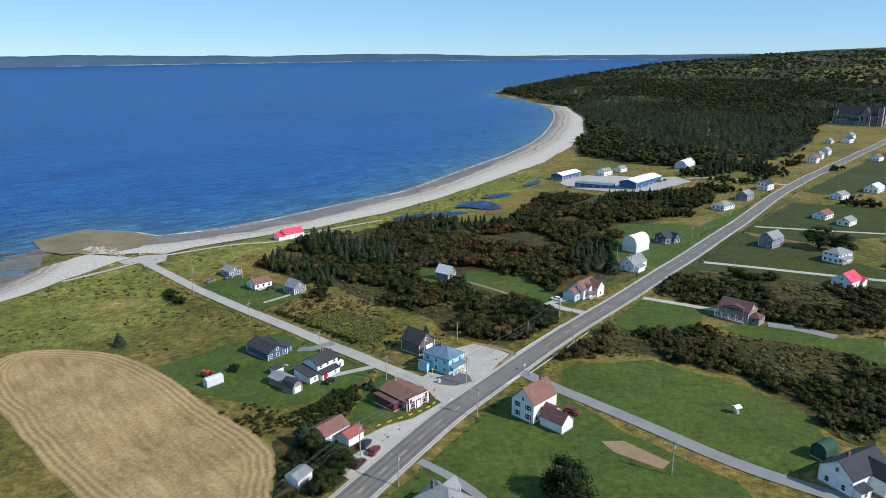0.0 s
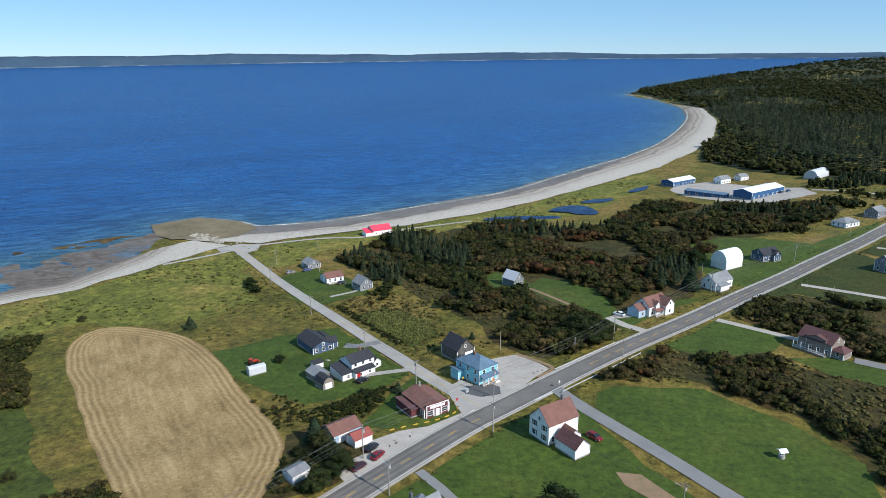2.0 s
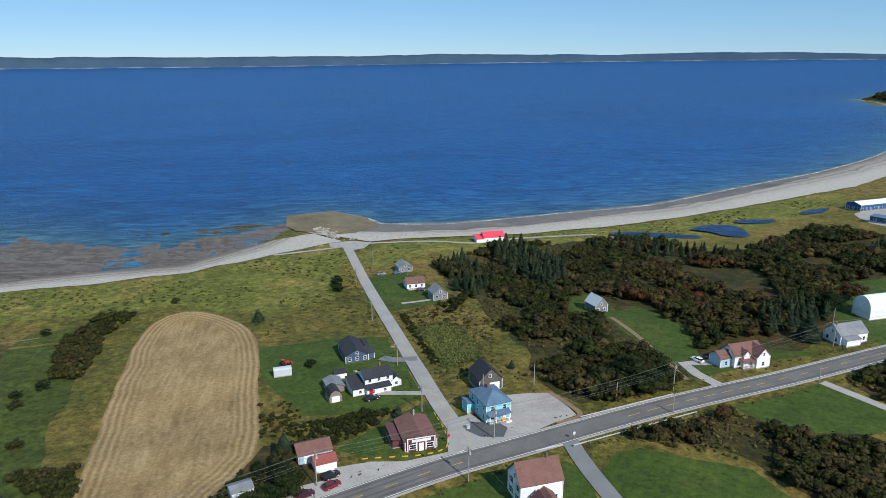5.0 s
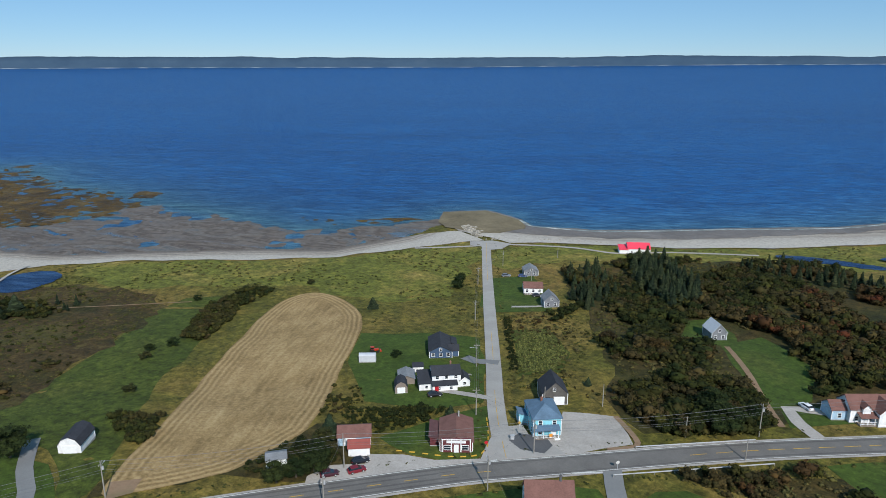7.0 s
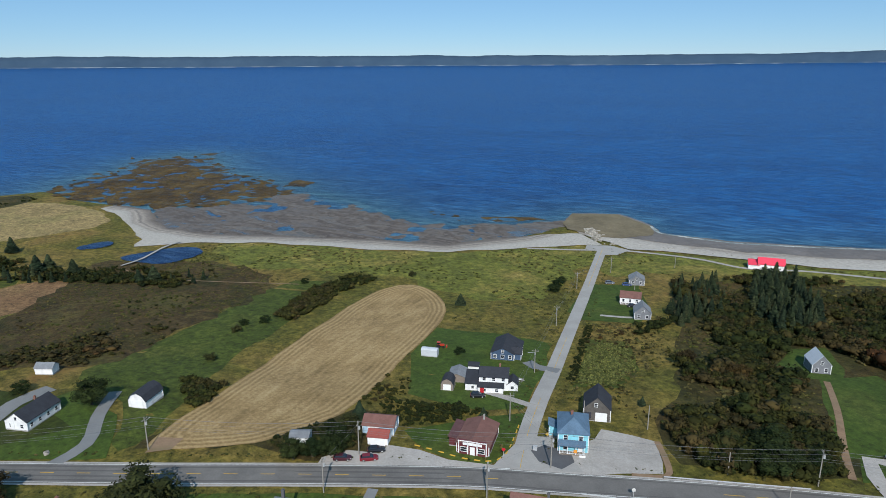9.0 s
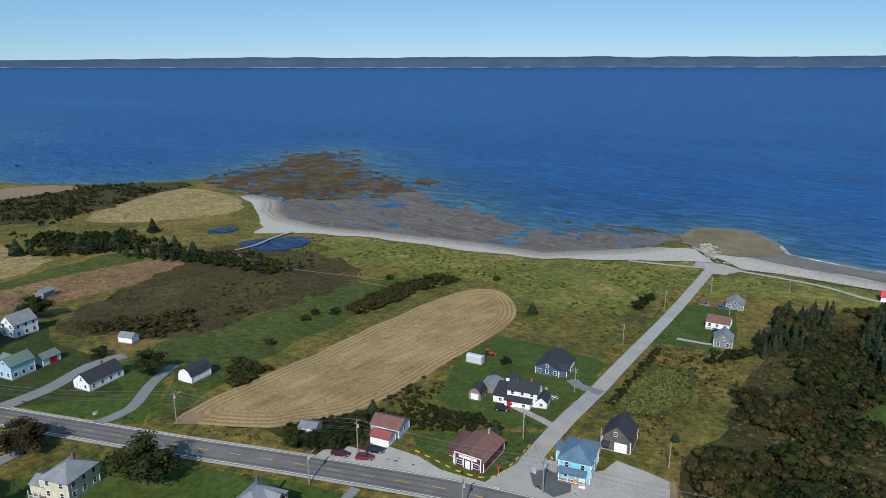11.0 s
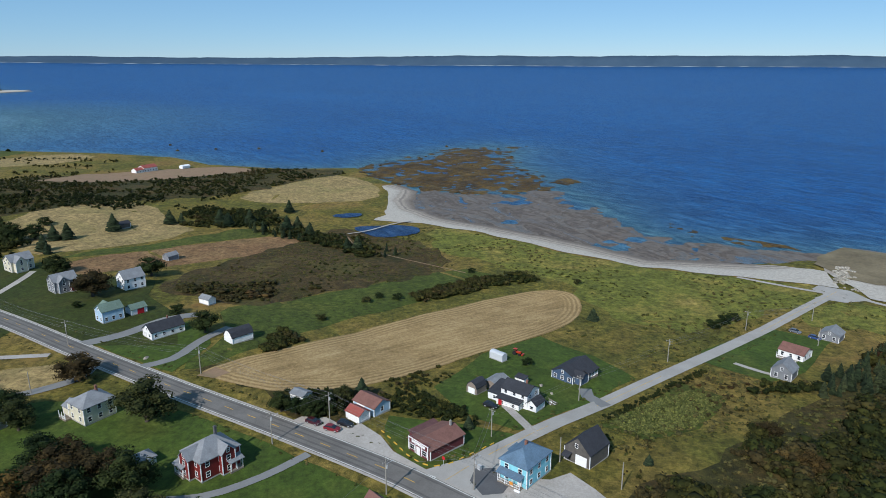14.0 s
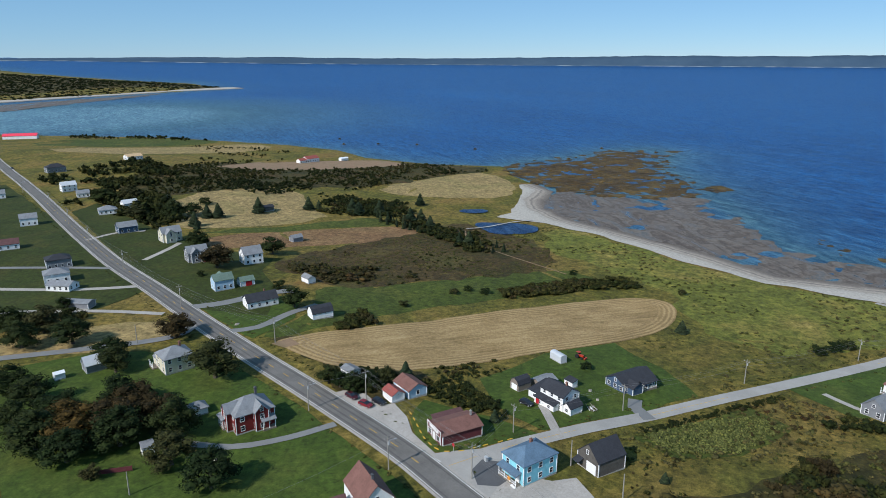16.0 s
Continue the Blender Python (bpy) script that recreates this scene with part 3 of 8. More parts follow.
PATCHES = [
    ("pasture", [(-110.7, 87.1), (-123, 104.5), (-166.2, 152.6), (-198.9, 181.1), (-184, 207.6), (-155.1, 187.4), (-128.3, 160), (-98.3, 133.9), (-68.5, 114.4), (-54.3, 103.9), (-52.2, 95.9), (-76.4, 102.3), (-94.5, 98.9)], M_PASTURE, "mown pasture with scattered small trees"),
    ("shore", [(-175.8, 365), (-191.3, 327.9), (-209.4, 280.6), (-235.6, 242), (-279, 195.7), (-296.9, 160), (-256.8, 165.2), (-225.2, 175.8), (-198.8, 207.6), (-177.6, 239.3), (-135.3, 244.9), (-111, 270.6), (-119.2, 296.4), (-162.5, 352.9)], M_SHORE_GRASS, "yellow-green dune grass behind the beach"),
    ("shore_east", [(-160, 361.1), (-132.1, 398.9), (-83.5, 434.3), (-34.9, 485.4), (7.4, 548.1), (50.7, 621.6), (95.2, 698.4), (100.6, 635.4), (63.5, 550.7), (21.2, 465.4), (-52.9, 425.6), (-90, 393.7), (-118, 358.2), (-122.4, 318.7)], M_SHORE_GRASS, "yellow-green marsh grass behind the shingle"),
    ("brown_field", [(-145.8, -2.6), (-175.5, -7.8), (-224.4, 35.4), (-260.4, 78.3), (-232.8, 94), (-204.5, 74.1), (-152.6, 16.2)], M_BROWN_FIELD, "reddish-brown cut field"),
    ("green_strip", [(-175.3, -21), (-244.5, 32.7), (-270.2, 45.6), (-260.2, 76.3), (-224.3, 34.4), (-175.4, -8.7)], M_PASTURE, "green strip of pasture between cut fields"),
    ("tan_field", [(-264.4, -105.3), (-328.4, -65), (-321.7, -35.4), (-276.9, -1.7), (-247.3, 28.6), (-177.3, -23), (-184.3, -46.3)], M_TAN_FIELD, "tan hay field"),
    ("tan_point", [(-367.8, 6.8), (-465.5, 39.2), (-499.9, 71.2), (-438.5, 112.3), (-377.8, 117.6), (-357.8, 59.3), (-356.1, 26.7)], M_TAN_FIELD, "pale tan mown field on the point"),
    ("far_green", [(-561.4, -569.9), (-660.4, -448.3), (-657.9, -324.2), (-581.2, -336.7), (-482.9, -465.7)], M_PASTURE, "green field near the far shore"),
    ("far_tan", [(-470.6, -452.1), (-568.7, -327.3), (-635.8, -279.8), (-603.5, -218.5), (-515.2, -248.7), (-417.9, -359.1)], M_TAN_FIELD, "tan field near the far shore"),
    ("tan_strip", [(-22, 8), (-62.2, 51.9), (-40.2, 68.9), (-9, 27)], M_TAN_FIELD, "tan rough grass beside the drive"),
    ("heath", [(-116.7, 87.7), (-135, 51.7), (-174.6, 57.2), (-216.4, 77.6), (-262.6, 93.6), (-285.7, 102.6), (-272.8, 129.3), (-258, 151.5), (-235.8, 172.7), (-201, 183.3), (-163.8, 151.6), (-125.2, 105.5)], M_HEATH, "brown and olive heathy scrub ground"),
    ("wood_ground", [(-58, 302.6), (-98.6, 347.1), (-85.7, 400.1), (-58.2, 419.2), (-12.7, 455.3), (41.8, 433.8), (84.3, 526.7), (194.4, 507.7), (205.4, 492.9), (150.1, 424.2), (79.7, 377), (89.4, 337.6), (84.1, 300.3), (60.1, 285.3), (44, 250.2), (26, 222.2), (9.9, 224.9), (-9.5, 252.8), (-28.4, 271.8)], M_SCRUB, "brown brushy ground under the thicket"),
    ("scrub_ditch", [(35, 207.2), (61, 236.2), (77.1, 230.2), (98.1, 240.2), (106.1, 228.1), (132.1, 222.1), (146, 200.1), (113, 155.1), (103, 155.1), (104, 176.1), (91, 194.1), (68, 209.1), (44, 207.2)], M_SCRUB, "rusty brown scrub ground"),
    ("scrub_east", [(86.1, 276.2), (112.1, 311.3), (155.1, 290.2), (190.1, 273.1), (160, 226.1), (125.1, 240.1), (105.1, 256.2)], M_SCRUB, "dark scrub ground"),
    ("wood_west", [(-258.3, -165.3), (-362.5, -212), (-440.1, -204.5), (-534, -74.6), (-534.6, 52.8), (-504.2, 73.5), (-465.5, 37.1), (-367.2, 3.9), (-344.7, -37.7), (-315.5, -65.4), (-264.3, -108.3), (-216.3, -98.3)], M_SCRUB, "dark brush ground"),
    ("verge_wood", [(-61, 111.6), (-44.4, 117.8), (-38.9, 137.8), (-46.3, 155.9), (-38.1, 168.3), (-29.2, 166.2), (-29.1, 158.1), (-24.6, 148), (-40.2, 117.9), (-56.2, 95.9)], M_SCRUB, "brown weedy verge under trees"),
]
for k, (nm, out, m, text) in enumerate(PATCHES):
    drape("ground_" + nm, rounded(out, 1), m, 0.03 + 0.003 * k, None, 4.5 if m in (M_SCRUB, M_HEATH, M_SHORE_GRASS) else 1.6, 40 + k, label=text, category="ground")
FOREST = [(154.5, 783.3), (183.1, 690.6), (236.3, 626.8), (327.3, 664.5), (430.2, 800.4), (540, 1000), (640, 1110), (900, 1330), (1700, 1900), (3600, 3300), (4100, 3600), (3600, 4250), (1797, 4228.3), (983.4, 3679.8), (463.8, 3004), (235.4, 2511), (169.9, 2243.8), (215.6, 2019.9), (233.6, 1793.6), (284.6, 1591.6), (263.1, 1289.3), (215.8, 1038.9), (165.1, 855)]
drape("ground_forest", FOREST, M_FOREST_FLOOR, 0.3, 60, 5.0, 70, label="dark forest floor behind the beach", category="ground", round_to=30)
drape("ground_hay_field", rounded(FIELD), M_HAY, 0.14, 3.0, 0.5, 1, label="straw-coloured mown hay field with curved swath lines", category="field")
KEEP_CLEAR.append(np.array(FIELD, float))

# beaches, flats and ponds
BEACH_IN = [(-175.7, 368.4), (-191.2, 330.2), (-209.2, 282.7), (-235.4, 244.1), (-278.7, 198.8), (-288.6, 181), (-302.6, 157.9), (-307.8, 123.9), (-325.7, 128.5), (-359.8, 128.7), (-416.3, 119.9), (-441.2, 112.4)]
BEACH_OUT = [(-456.5, 125.7), (-424.1, 146.3), (-381.4, 145.2), (-355.3, 151.6), (-325.1, 172.5), (-304.2, 204.8), (-275, 243.4), (-230.2, 292.4), (-223.4, 344.1), (-203.6, 375.2)]
drape("ground_beach_west", BEACH_IN + BEACH_OUT, M_BEACH_WEST, 0.3, 8, 1.5, 80, label="pale grey shingle beach", category="beach")
EAST_IN = [(-159.2, 374.4), (-132, 401), (-83.4, 437.3), (-34.9, 488.4), (7.4, 552.1), (50.7, 625.6), (105.8, 724.8), (159.7, 856.8), (211.4, 1038.2), (258.7, 1288.4), (280.2, 1590.5), (227.3, 1788.2), (208.9, 2016.2), (156.6, 2223.7)]
EAST_OUT = [(147, 2241.7), (193.9, 2012.3), (221, 1891.4), (241.9, 1622.4), (219, 1376.3), (175.2, 1144.8), (125.1, 946.7), (73, 806), (16.7, 689.2), (-35.5, 577.6), (-87.6, 516.1), (-114.7, 481.7), (-148.1, 445.2), (-184.4, 425.4), (-201.4, 434.4), (-239.1, 439.3), (-257.5, 412.3), (-234.7, 387.2), (-203.6, 375.2)]
drape("ground_beach_east", EAST_IN + EAST_OUT, M_BEACH_EAST, 0.45, 10, 1.5, 81, label="long curved grey shingle beach", category="beach", round_to=14)
drape("ground_wet_sand", [(-203.5, 379.8), (-159, 404), (-123.9, 430.6), (-89.4, 462.8), (-54.6, 510.6), (-15.7, 573.4), (21, 641.5), (73.1, 773), (68.8, 808.1), (14.6, 690.2), (-37.5, 579.7), (-89.7, 518.2), (-116.8, 483.8), (-150.1, 447.3), (-185.4, 427.5), (-201.3, 436.6), (-239, 441.5), (-259.7, 412.2), (-235.7, 389.3)], M_WET_SAND, 0.55, 8, 2.0, 82, label="dark wet sand below the shingle", category="beach")
drape("ground_tidal_flat", MUD, M_FLAT, 0.2, 4, 4.0, 2, flat=SEA_Z + 0.04, swell=0.5, sink=0.3, ragged=0.7, label="wet grey-brown tidal flat with sheets of water", category="tidal flat")
drape("ground_reef", REEF, M_REEF, 0.2, 2.6, 9.0, 3, flat=SEA_Z + 0.1, swell=0.7, ragged=1.5, sink=0.3, label="brown seaweed-covered rock reef at low tide", category="reef")
for k, bar in enumerate([[(-279.2, 328.9), (-303.2, 318.5), (-318.8, 324.7), (-303.2, 337.2), (-279.2, 352.9), (-260.9, 381.7), (-249.9, 385.4), (-261.5, 352.9)], [(-456.4, 276.7), (-480.4, 266.3), (-496.1, 279.9), (-475.2, 290.3)], [(-688.9, 201.7), (-725.4, 238.2), (-735.9, 266.3), (-715, 253.8)], [(-631.6, 149.5), (-683.7, 168.3), (-702.5, 191.2), (-673.3, 196.5)]]):
    drape("ground_weed_bar", bar, M_REEF, 0, 3, 3.0, 90 + k, flat=SEA_Z + 0.1, swell=0.5, ragged=1.0, label="low bar of weed-covered stones", category="reef")


drape("ground_pebble_spit", [(-189.1, 379.5), (-179.7, 388.8), (-179, 412.3), (-186.7, 423.1), (-201.4, 433.4), (-238.1, 438.3), (-256.4, 412.4), (-235.7, 388.2), (-218.3, 377.5)], M_PEBBLE, 0.65, 5, 1.5, 83, label="brown pebble spit reaching into the sea", category="beach")
drape("ground_far_spit_beach", [(-1184.3, -1403.4), (-1211.4, -1375.1), (-1482.5, -1369.9), (-1808.9, -1335.5), (-2060.2, -1218.7), (-2104, -1260.4), (-2075.6, -1293.7), (-1844.7, -1405.4), (-1505.7, -1435.9), (-1232.6, -1447.8)], M_BEACH_WEST, 0.5, 20, 4.0, 84, label="pale beach of the far spit", category="beach", round_to=25)
drape("ground_far_spit", [(-1246.1, -1434.5), (-1502.3, -1419.8), (-1829.5, -1389), (-2042.6, -1303.3), (-2167.9, -1600.5), (-2159.3, -2469.2), (-1500, -2400), (-1003.2, -1504.8)], M_SCRUB, 0.6, 40, 6.0, 86, label="dark brushy land of the far spit", category="ground", round_to=30)
drape("ground_far_flat", [(-1163.5, -1302.2), (-1465.9, -1302.2), (-1716.1, -1296.9), (-1570.1, -1239.6), (-1257.3, -1177), (-1048.8, -1114.5), (-902.8, -1104.1), (-1007.1, -1239.6)], M_FLAT, 0, 14, 8.0, 85, flat=SEA_Z + 0.6, label="wet sand flats in the far bay", category="tidal flat", round_to=25, swell=0.9)


def pond(name, out, text):
    a = np.array(out, float)
    z = float(height(a[:, 0], a[:, 1]).max()) + 0.25
    drape(name, rounded(out), M_POND, 0, 6, 1.2, len(out), flat=z, label=text, category="pond", round_to=3)
    KEEP_CLEAR.append(a)


pond("water_pond", [(-285.6, 111.5), (-291.3, 128.3), (-291.2, 154.7), (-277, 160), (-267.3, 153.6), (-260.2, 133.8), (-268.7, 122.7)], "dark blue salt pond")
pond("water_pond_small", [(-322.6, 91.5), (-329.7, 111.8), (-316.4, 115), (-311, 99.3)], "small dark blue pond")
pond("water_pool_a", [(-38.1, 457.2), (-23.3, 470), (-6.4, 476.4), (19.1, 478.7), (14.8, 470.3), (-8.5, 463.8), (-21.2, 455.3)], "blue marsh pool")
pond("water_pool_b", [(4.2, 489.1), (16.9, 510.2), (36, 516.7), (44.4, 488.3), (29.7, 483), (19.1, 491.3)], "blue marsh pool")
pond("water_pool_c", [(27.5, 527.1), (38.1, 542), (57.2, 550.6), (52.9, 535.8), (38.1, 526.2)], "blue marsh pool")
pond("water_pool_d", [(65.6, 577), (74.1, 595), (88.9, 614.2), (84.7, 595.2), (74.1, 576.1)], "narrow blue marsh pool")

for a, b in ((5, 13), (12, 20)):
    ribbon("water_surf", WATER_LINE[a:b], 2.4, M_FOAM, 0.5, "thin line of pale surf along the beach", "surf", 12.0, -2.5)

# roads
ribbon("road_verge", MAIN, 9.7, M_GRAVEL, 0.16, "pale gravel shoulder of the main road", "road verge")
ribbon("road_main", MAIN, 8.2, M_ASPHALT, 0.22, "grey two-lane asphalt road with painted lines", "road")
ribbon("road_side", SIDE, 5.2, M_OLD_ASPHALT, 0.2, "bleached narrow asphalt lane to the beach", "road")
drape("road_junction", [(-8.6, 193.7), (-3.3, 183.3), (-0.2, 178.2), (7.9, 189.1), (14, 196.1), (8.9, 197.2), (2.8, 195.4), (-4.4, 199.8)], M_OLD_ASPHALT, 0.235, 4, label="bleached asphalt mouth of the side lane", category="road")
drape("road_turning", [(-159.5, 348.8), (-152.4, 359.4), (-157.1, 373.5), (-170.3, 371.3), (-179.2, 360.2), (-173.1, 354.1), (-164.5, 356.1)], M_OLD_ASPHALT, 0.22, 4, label="asphalt turning place above the beach", category="road")
drape("pavement_lot", [(6.9, 191.2), (1.8, 197.5), (1.7, 208.8), (-1.3, 214.1), (5.3, 218.9), (10.4, 221.7), (18.6, 216.7), (22.5, 212.7), (18, 205.2), (14.5, 198.1)], M_GRAVEL, 0.2, 4, 0.4, 5, label="pale gravel parking lot", category="parking lot")
drape("pavement_store_front", [(-24.4, 142.9), (-24.6, 150), (-19.5, 156.1), (-21.7, 160.1), (-15.6, 166.2), (-8.3, 170.2), (-2.2, 177.2), (0.8, 181.2), (2.9, 177.1), (-14.1, 147), (-20.2, 139)], M_GRAVEL, 0.19, 4, 0.4, 6, label="dusty gravel apron before the store", category="parking lot")
ribbon("ground_lot_bank", [(10.9, 222.3), (19, 217.4), (23.4, 212.8), (19, 205.8)], 1.6, M_DIRT, 0.24, "low bank of tan rubble round the parking lot", "bank", 2.0)
drape("pavement_corner", [(-1.8, 191), (3.3, 189.8), (8.9, 192.6), (7.9, 197.3), (3.8, 199.5), (-2.3, 195.6)], M_DARK_ASPHALT, 0.25, 3, 0.2, 7, label="dark asphalt forecourt", category="pavement")
drape("pavement_yard_works", [(101.5, 592.3), (110, 613.7), (139.8, 630.8), (170.8, 600.5), (200.9, 586.3), (202.6, 552.1), (169.3, 525.4), (144.4, 515.7), (135.8, 530.6), (109.2, 558.8)], M_GRAVEL, 0.2, 10, 1.5, 8, label="pale gravel yard between warehouses", category="yard")
QUARRY = [(-416.5, -181.2), (-471.3, -166.5), (-518.1, -109.8), (-545.6, -53.6), (-522.4, -19.5), (-502.5, -33.4), (-452.5, -84.4), (-416.3, -136)]
KEEP_CLEAR.append(np.array(QUARRY, float))
drape("pavement_quarry", QUARRY, M_DIRT, 0.25, 10, 3.0, 9, label="bare gravel yard by the shore", category="yard")
DRIVES = [
    ([(24, 200.2), (33.5, 188.1), (55.4, 165.1), (71, 148.1), (84, 137), (110, 118)], 4.6, M_DRIVE, "grey asphalt drive"),
    ([(83.1, 268.2), (101.1, 257.2), (112.1, 250.2)], 3.4, M_GRAVEL, "gravel drive"),
    ([(127.1, 319.3), (150.1, 310.2), (180.1, 297.1), (230, 276)], 3.6, M_GRAVEL, "gravel drive"),
    ([(184.2, 392.3), (215.1, 384.3), (250.1, 373.2)], 3.2, M_GRAVEL, "gravel drive"),
    ([(58.1, 249.2), (48, 256.2), (43, 262.3), (52.1, 268.3)], 4.0, M_GRAVEL, "gravel drive"),
    ([(46, 250.2), (37, 261.3), (23.2, 280.5), (9.2, 297.7)], 1.9, M_DIRT, "worn gravel path"),
    ([(121.1, 238.1), (130.1, 234.1), (140.1, 226.1)], 5.0, M_DRIVE, "asphalt parking place"),
    ([(-52.2, 79.9), (-60.2, 90.9), (-74.9, 94.5), (-90.1, 100)], 3.8, M_DRIVE, "curved asphalt drive"),
    ([(-70.2, 51.9), (-80.2, 63.8), (-95.2, 73.3), (-102.2, 82.8)], 5.5, M_DRIVE, "wide asphalt drive"),
    ([(-60.2, 64.9), (-44.2, 66.9), (-25.1, 44.9), (0, 10), (40, -40)], 4.2, M_DRIVE, "grey asphalt drive"),
    ([(-6.1, 149), (3.9, 140), (11.9, 128), (13.9, 111.9)], 2.6, M_DRIVE, "asphalt drive"),
    ([(-106.2, -8.2), (-98.2, -40.2), (-80.1, -90.1)], 3.2, M_DRIVE, "asphalt drive"),
    ([(-88.2, 19.8), (-73.1, -10.2), (-60.1, -60.1)], 3.4, M_GRAVEL, "gravel drive"),
    ([(-62.2, 47.9), (-56.1, 19.9), (-40.1, -20.1)], 3.0, M_GRAVEL, "gravel drive"),
    ([(-19.3, 207.7), (-28.1, 204), (-37, 200.1)], 2.6, M_GRAVEL, "gravel drive"),
    ([(-40.1, 230.2), (-46.7, 225.9), (-52.2, 225.9)], 4.2, M_DRIVE, "asphalt drive"),
    ([(-79.1, 282.5), (-70.8, 288.9), (-66.1, 294.2)], 2.0, M_GRAVEL, "gravel path"),
    ([(-159.6, 369), (-127.1, 393), (-100.5, 402.1), (-80.4, 426.4), (-42.3, 455.1)], 2.8, M_GRAVEL, "gravel beach track"),
    ([(-162, 364.2), (-177.9, 342.5), (-191.5, 325.7)], 2.6, M_GRAVEL, "gravel track down to the beach"),
    ([(-140.2, -66.2), (-160.2, -62.2), (-168.3, -50.2)], 3.0, M_GRAVEL, "gravel drive"),
    ([(-120.2, -10.2), (-140.3, -12.2), (-152.4, -14.3)], 3.0, M_GRAVEL, "gravel drive"),
    ([(270.2, 530.4), (230.9, 562.2), (203.6, 570.1)], 5.0, M_GRAVEL, "gravel works road"),
    ([(-188.4, 187.5), (-214.9, 149.4), (-236.1, 124.8), (-262.4, 113.7)], 0.9, M_DIRT, "narrow worn footpath"),
]
for k, (ln, w, m, text) in enumerate(DRIVES):
    ribbon("pavement_drive", ln, w, m, 0.185 + 0.002 * k, text, "drive", 4.0)
ribbon("pavement_boardwalk", [(-265.6, 113.7), (-275, 124.9), (-294.8, 138.3), (-306.2, 149.4)], 1.6, M_GRAVEL, 1.0, "weathered footbridge across the salt pond", "footbridge", 4.0)
drape("ground_bare_patch", [(41, 158.1), (47, 158.1), (56, 148.1), (53, 145), (43, 153.1)], M_DIRT, 0.15, 4, 0.4, 11, label="bare reddish earth strip", category="bare ground")
drape("ground_bare_fan", [(-48.2, 103.9), (-54.5, 107.8), (-50.5, 113.8), (-46.2, 109.9)], M_DIRT, 0.2, 4, 0.4, 12, label="bare brown earth beside the road", category="bare ground")
drape("ground_corn_plot", [(-59.3, 258.7), (-49, 269.3), (-26.7, 253.6), (-19.3, 236.8), (-27.1, 225.6), (-43.1, 243.1)], M_PASTURE, 0.1, 4, 0.8, 13, label="tall pale green crop plot", category="field")


def at_along(line, s):
    pts = [Vector(p) for p in line]
    for a, b in zip(pts, pts[1:]):
        d = (b - a).length
        if s <= d:
            return a.lerp(b, s / d), (b - a).normalized()
        s -= d
    return pts[-1], (pts[-1] - pts[-2]).normalized()


M_TRACK = asphalt_mat("tyre_worn_asphalt", (0.08, 0.074, 0.07), (0.135, 0.127, 0.12))
for off in (-2.75, -1.1, 1.1, 2.75):
    ribbon("road_wheel_track", MAIN, 0.6, M_TRACK, 0.232, "darker wheel track worn into the asphalt", "road marking", offset=off)
ribbon("road_edge_line", MAIN, 0.24, M_LINE_WHITE, 0.245, "white edge line of the road", "road marking", offset=3.75)
ribbon("road_edge_line", MAIN, 0.24, M_LINE_WHITE, 0.245, "white edge line of the road", "road marking", offset=-3.75)
ribbon("road_centre_line", SIDE, 0.14, M_YELLOW, 0.245, "faded yellow centre line", "road marking")
MAIN_NEAR = [p for p in MAIN if -320 < p[0] < 420]
cum = 0.0
total = sum((Vector(a) - Vector(b)).length for a, b in zip(MAIN_NEAR, MAIN_NEAR[1:]))
while cum < total - 5:
    near = 480 < cum < 560
    ln = 3.4 if not near else 4.6
    a, _ = at_along(MAIN_NEAR, cum)
    b, _ = at_along(MAIN_NEAR, cum + ln)
    ribbon("road_dash", [a, b], 0.2, M_YELLOW, 0.25, "yellow centre dash", "road marking", step=10)
    cum += 9.0 if not near else 7.0
for a, b in (((-0.7, 174.9), (2.5, 181.6)), ((19, 190.3), (24, 196.1))):
    ribbon("road_stop_line", [a, b], 0.5, M_LINE_WHITE, 0.26, "white stop line at the lane mouth", "road marking")

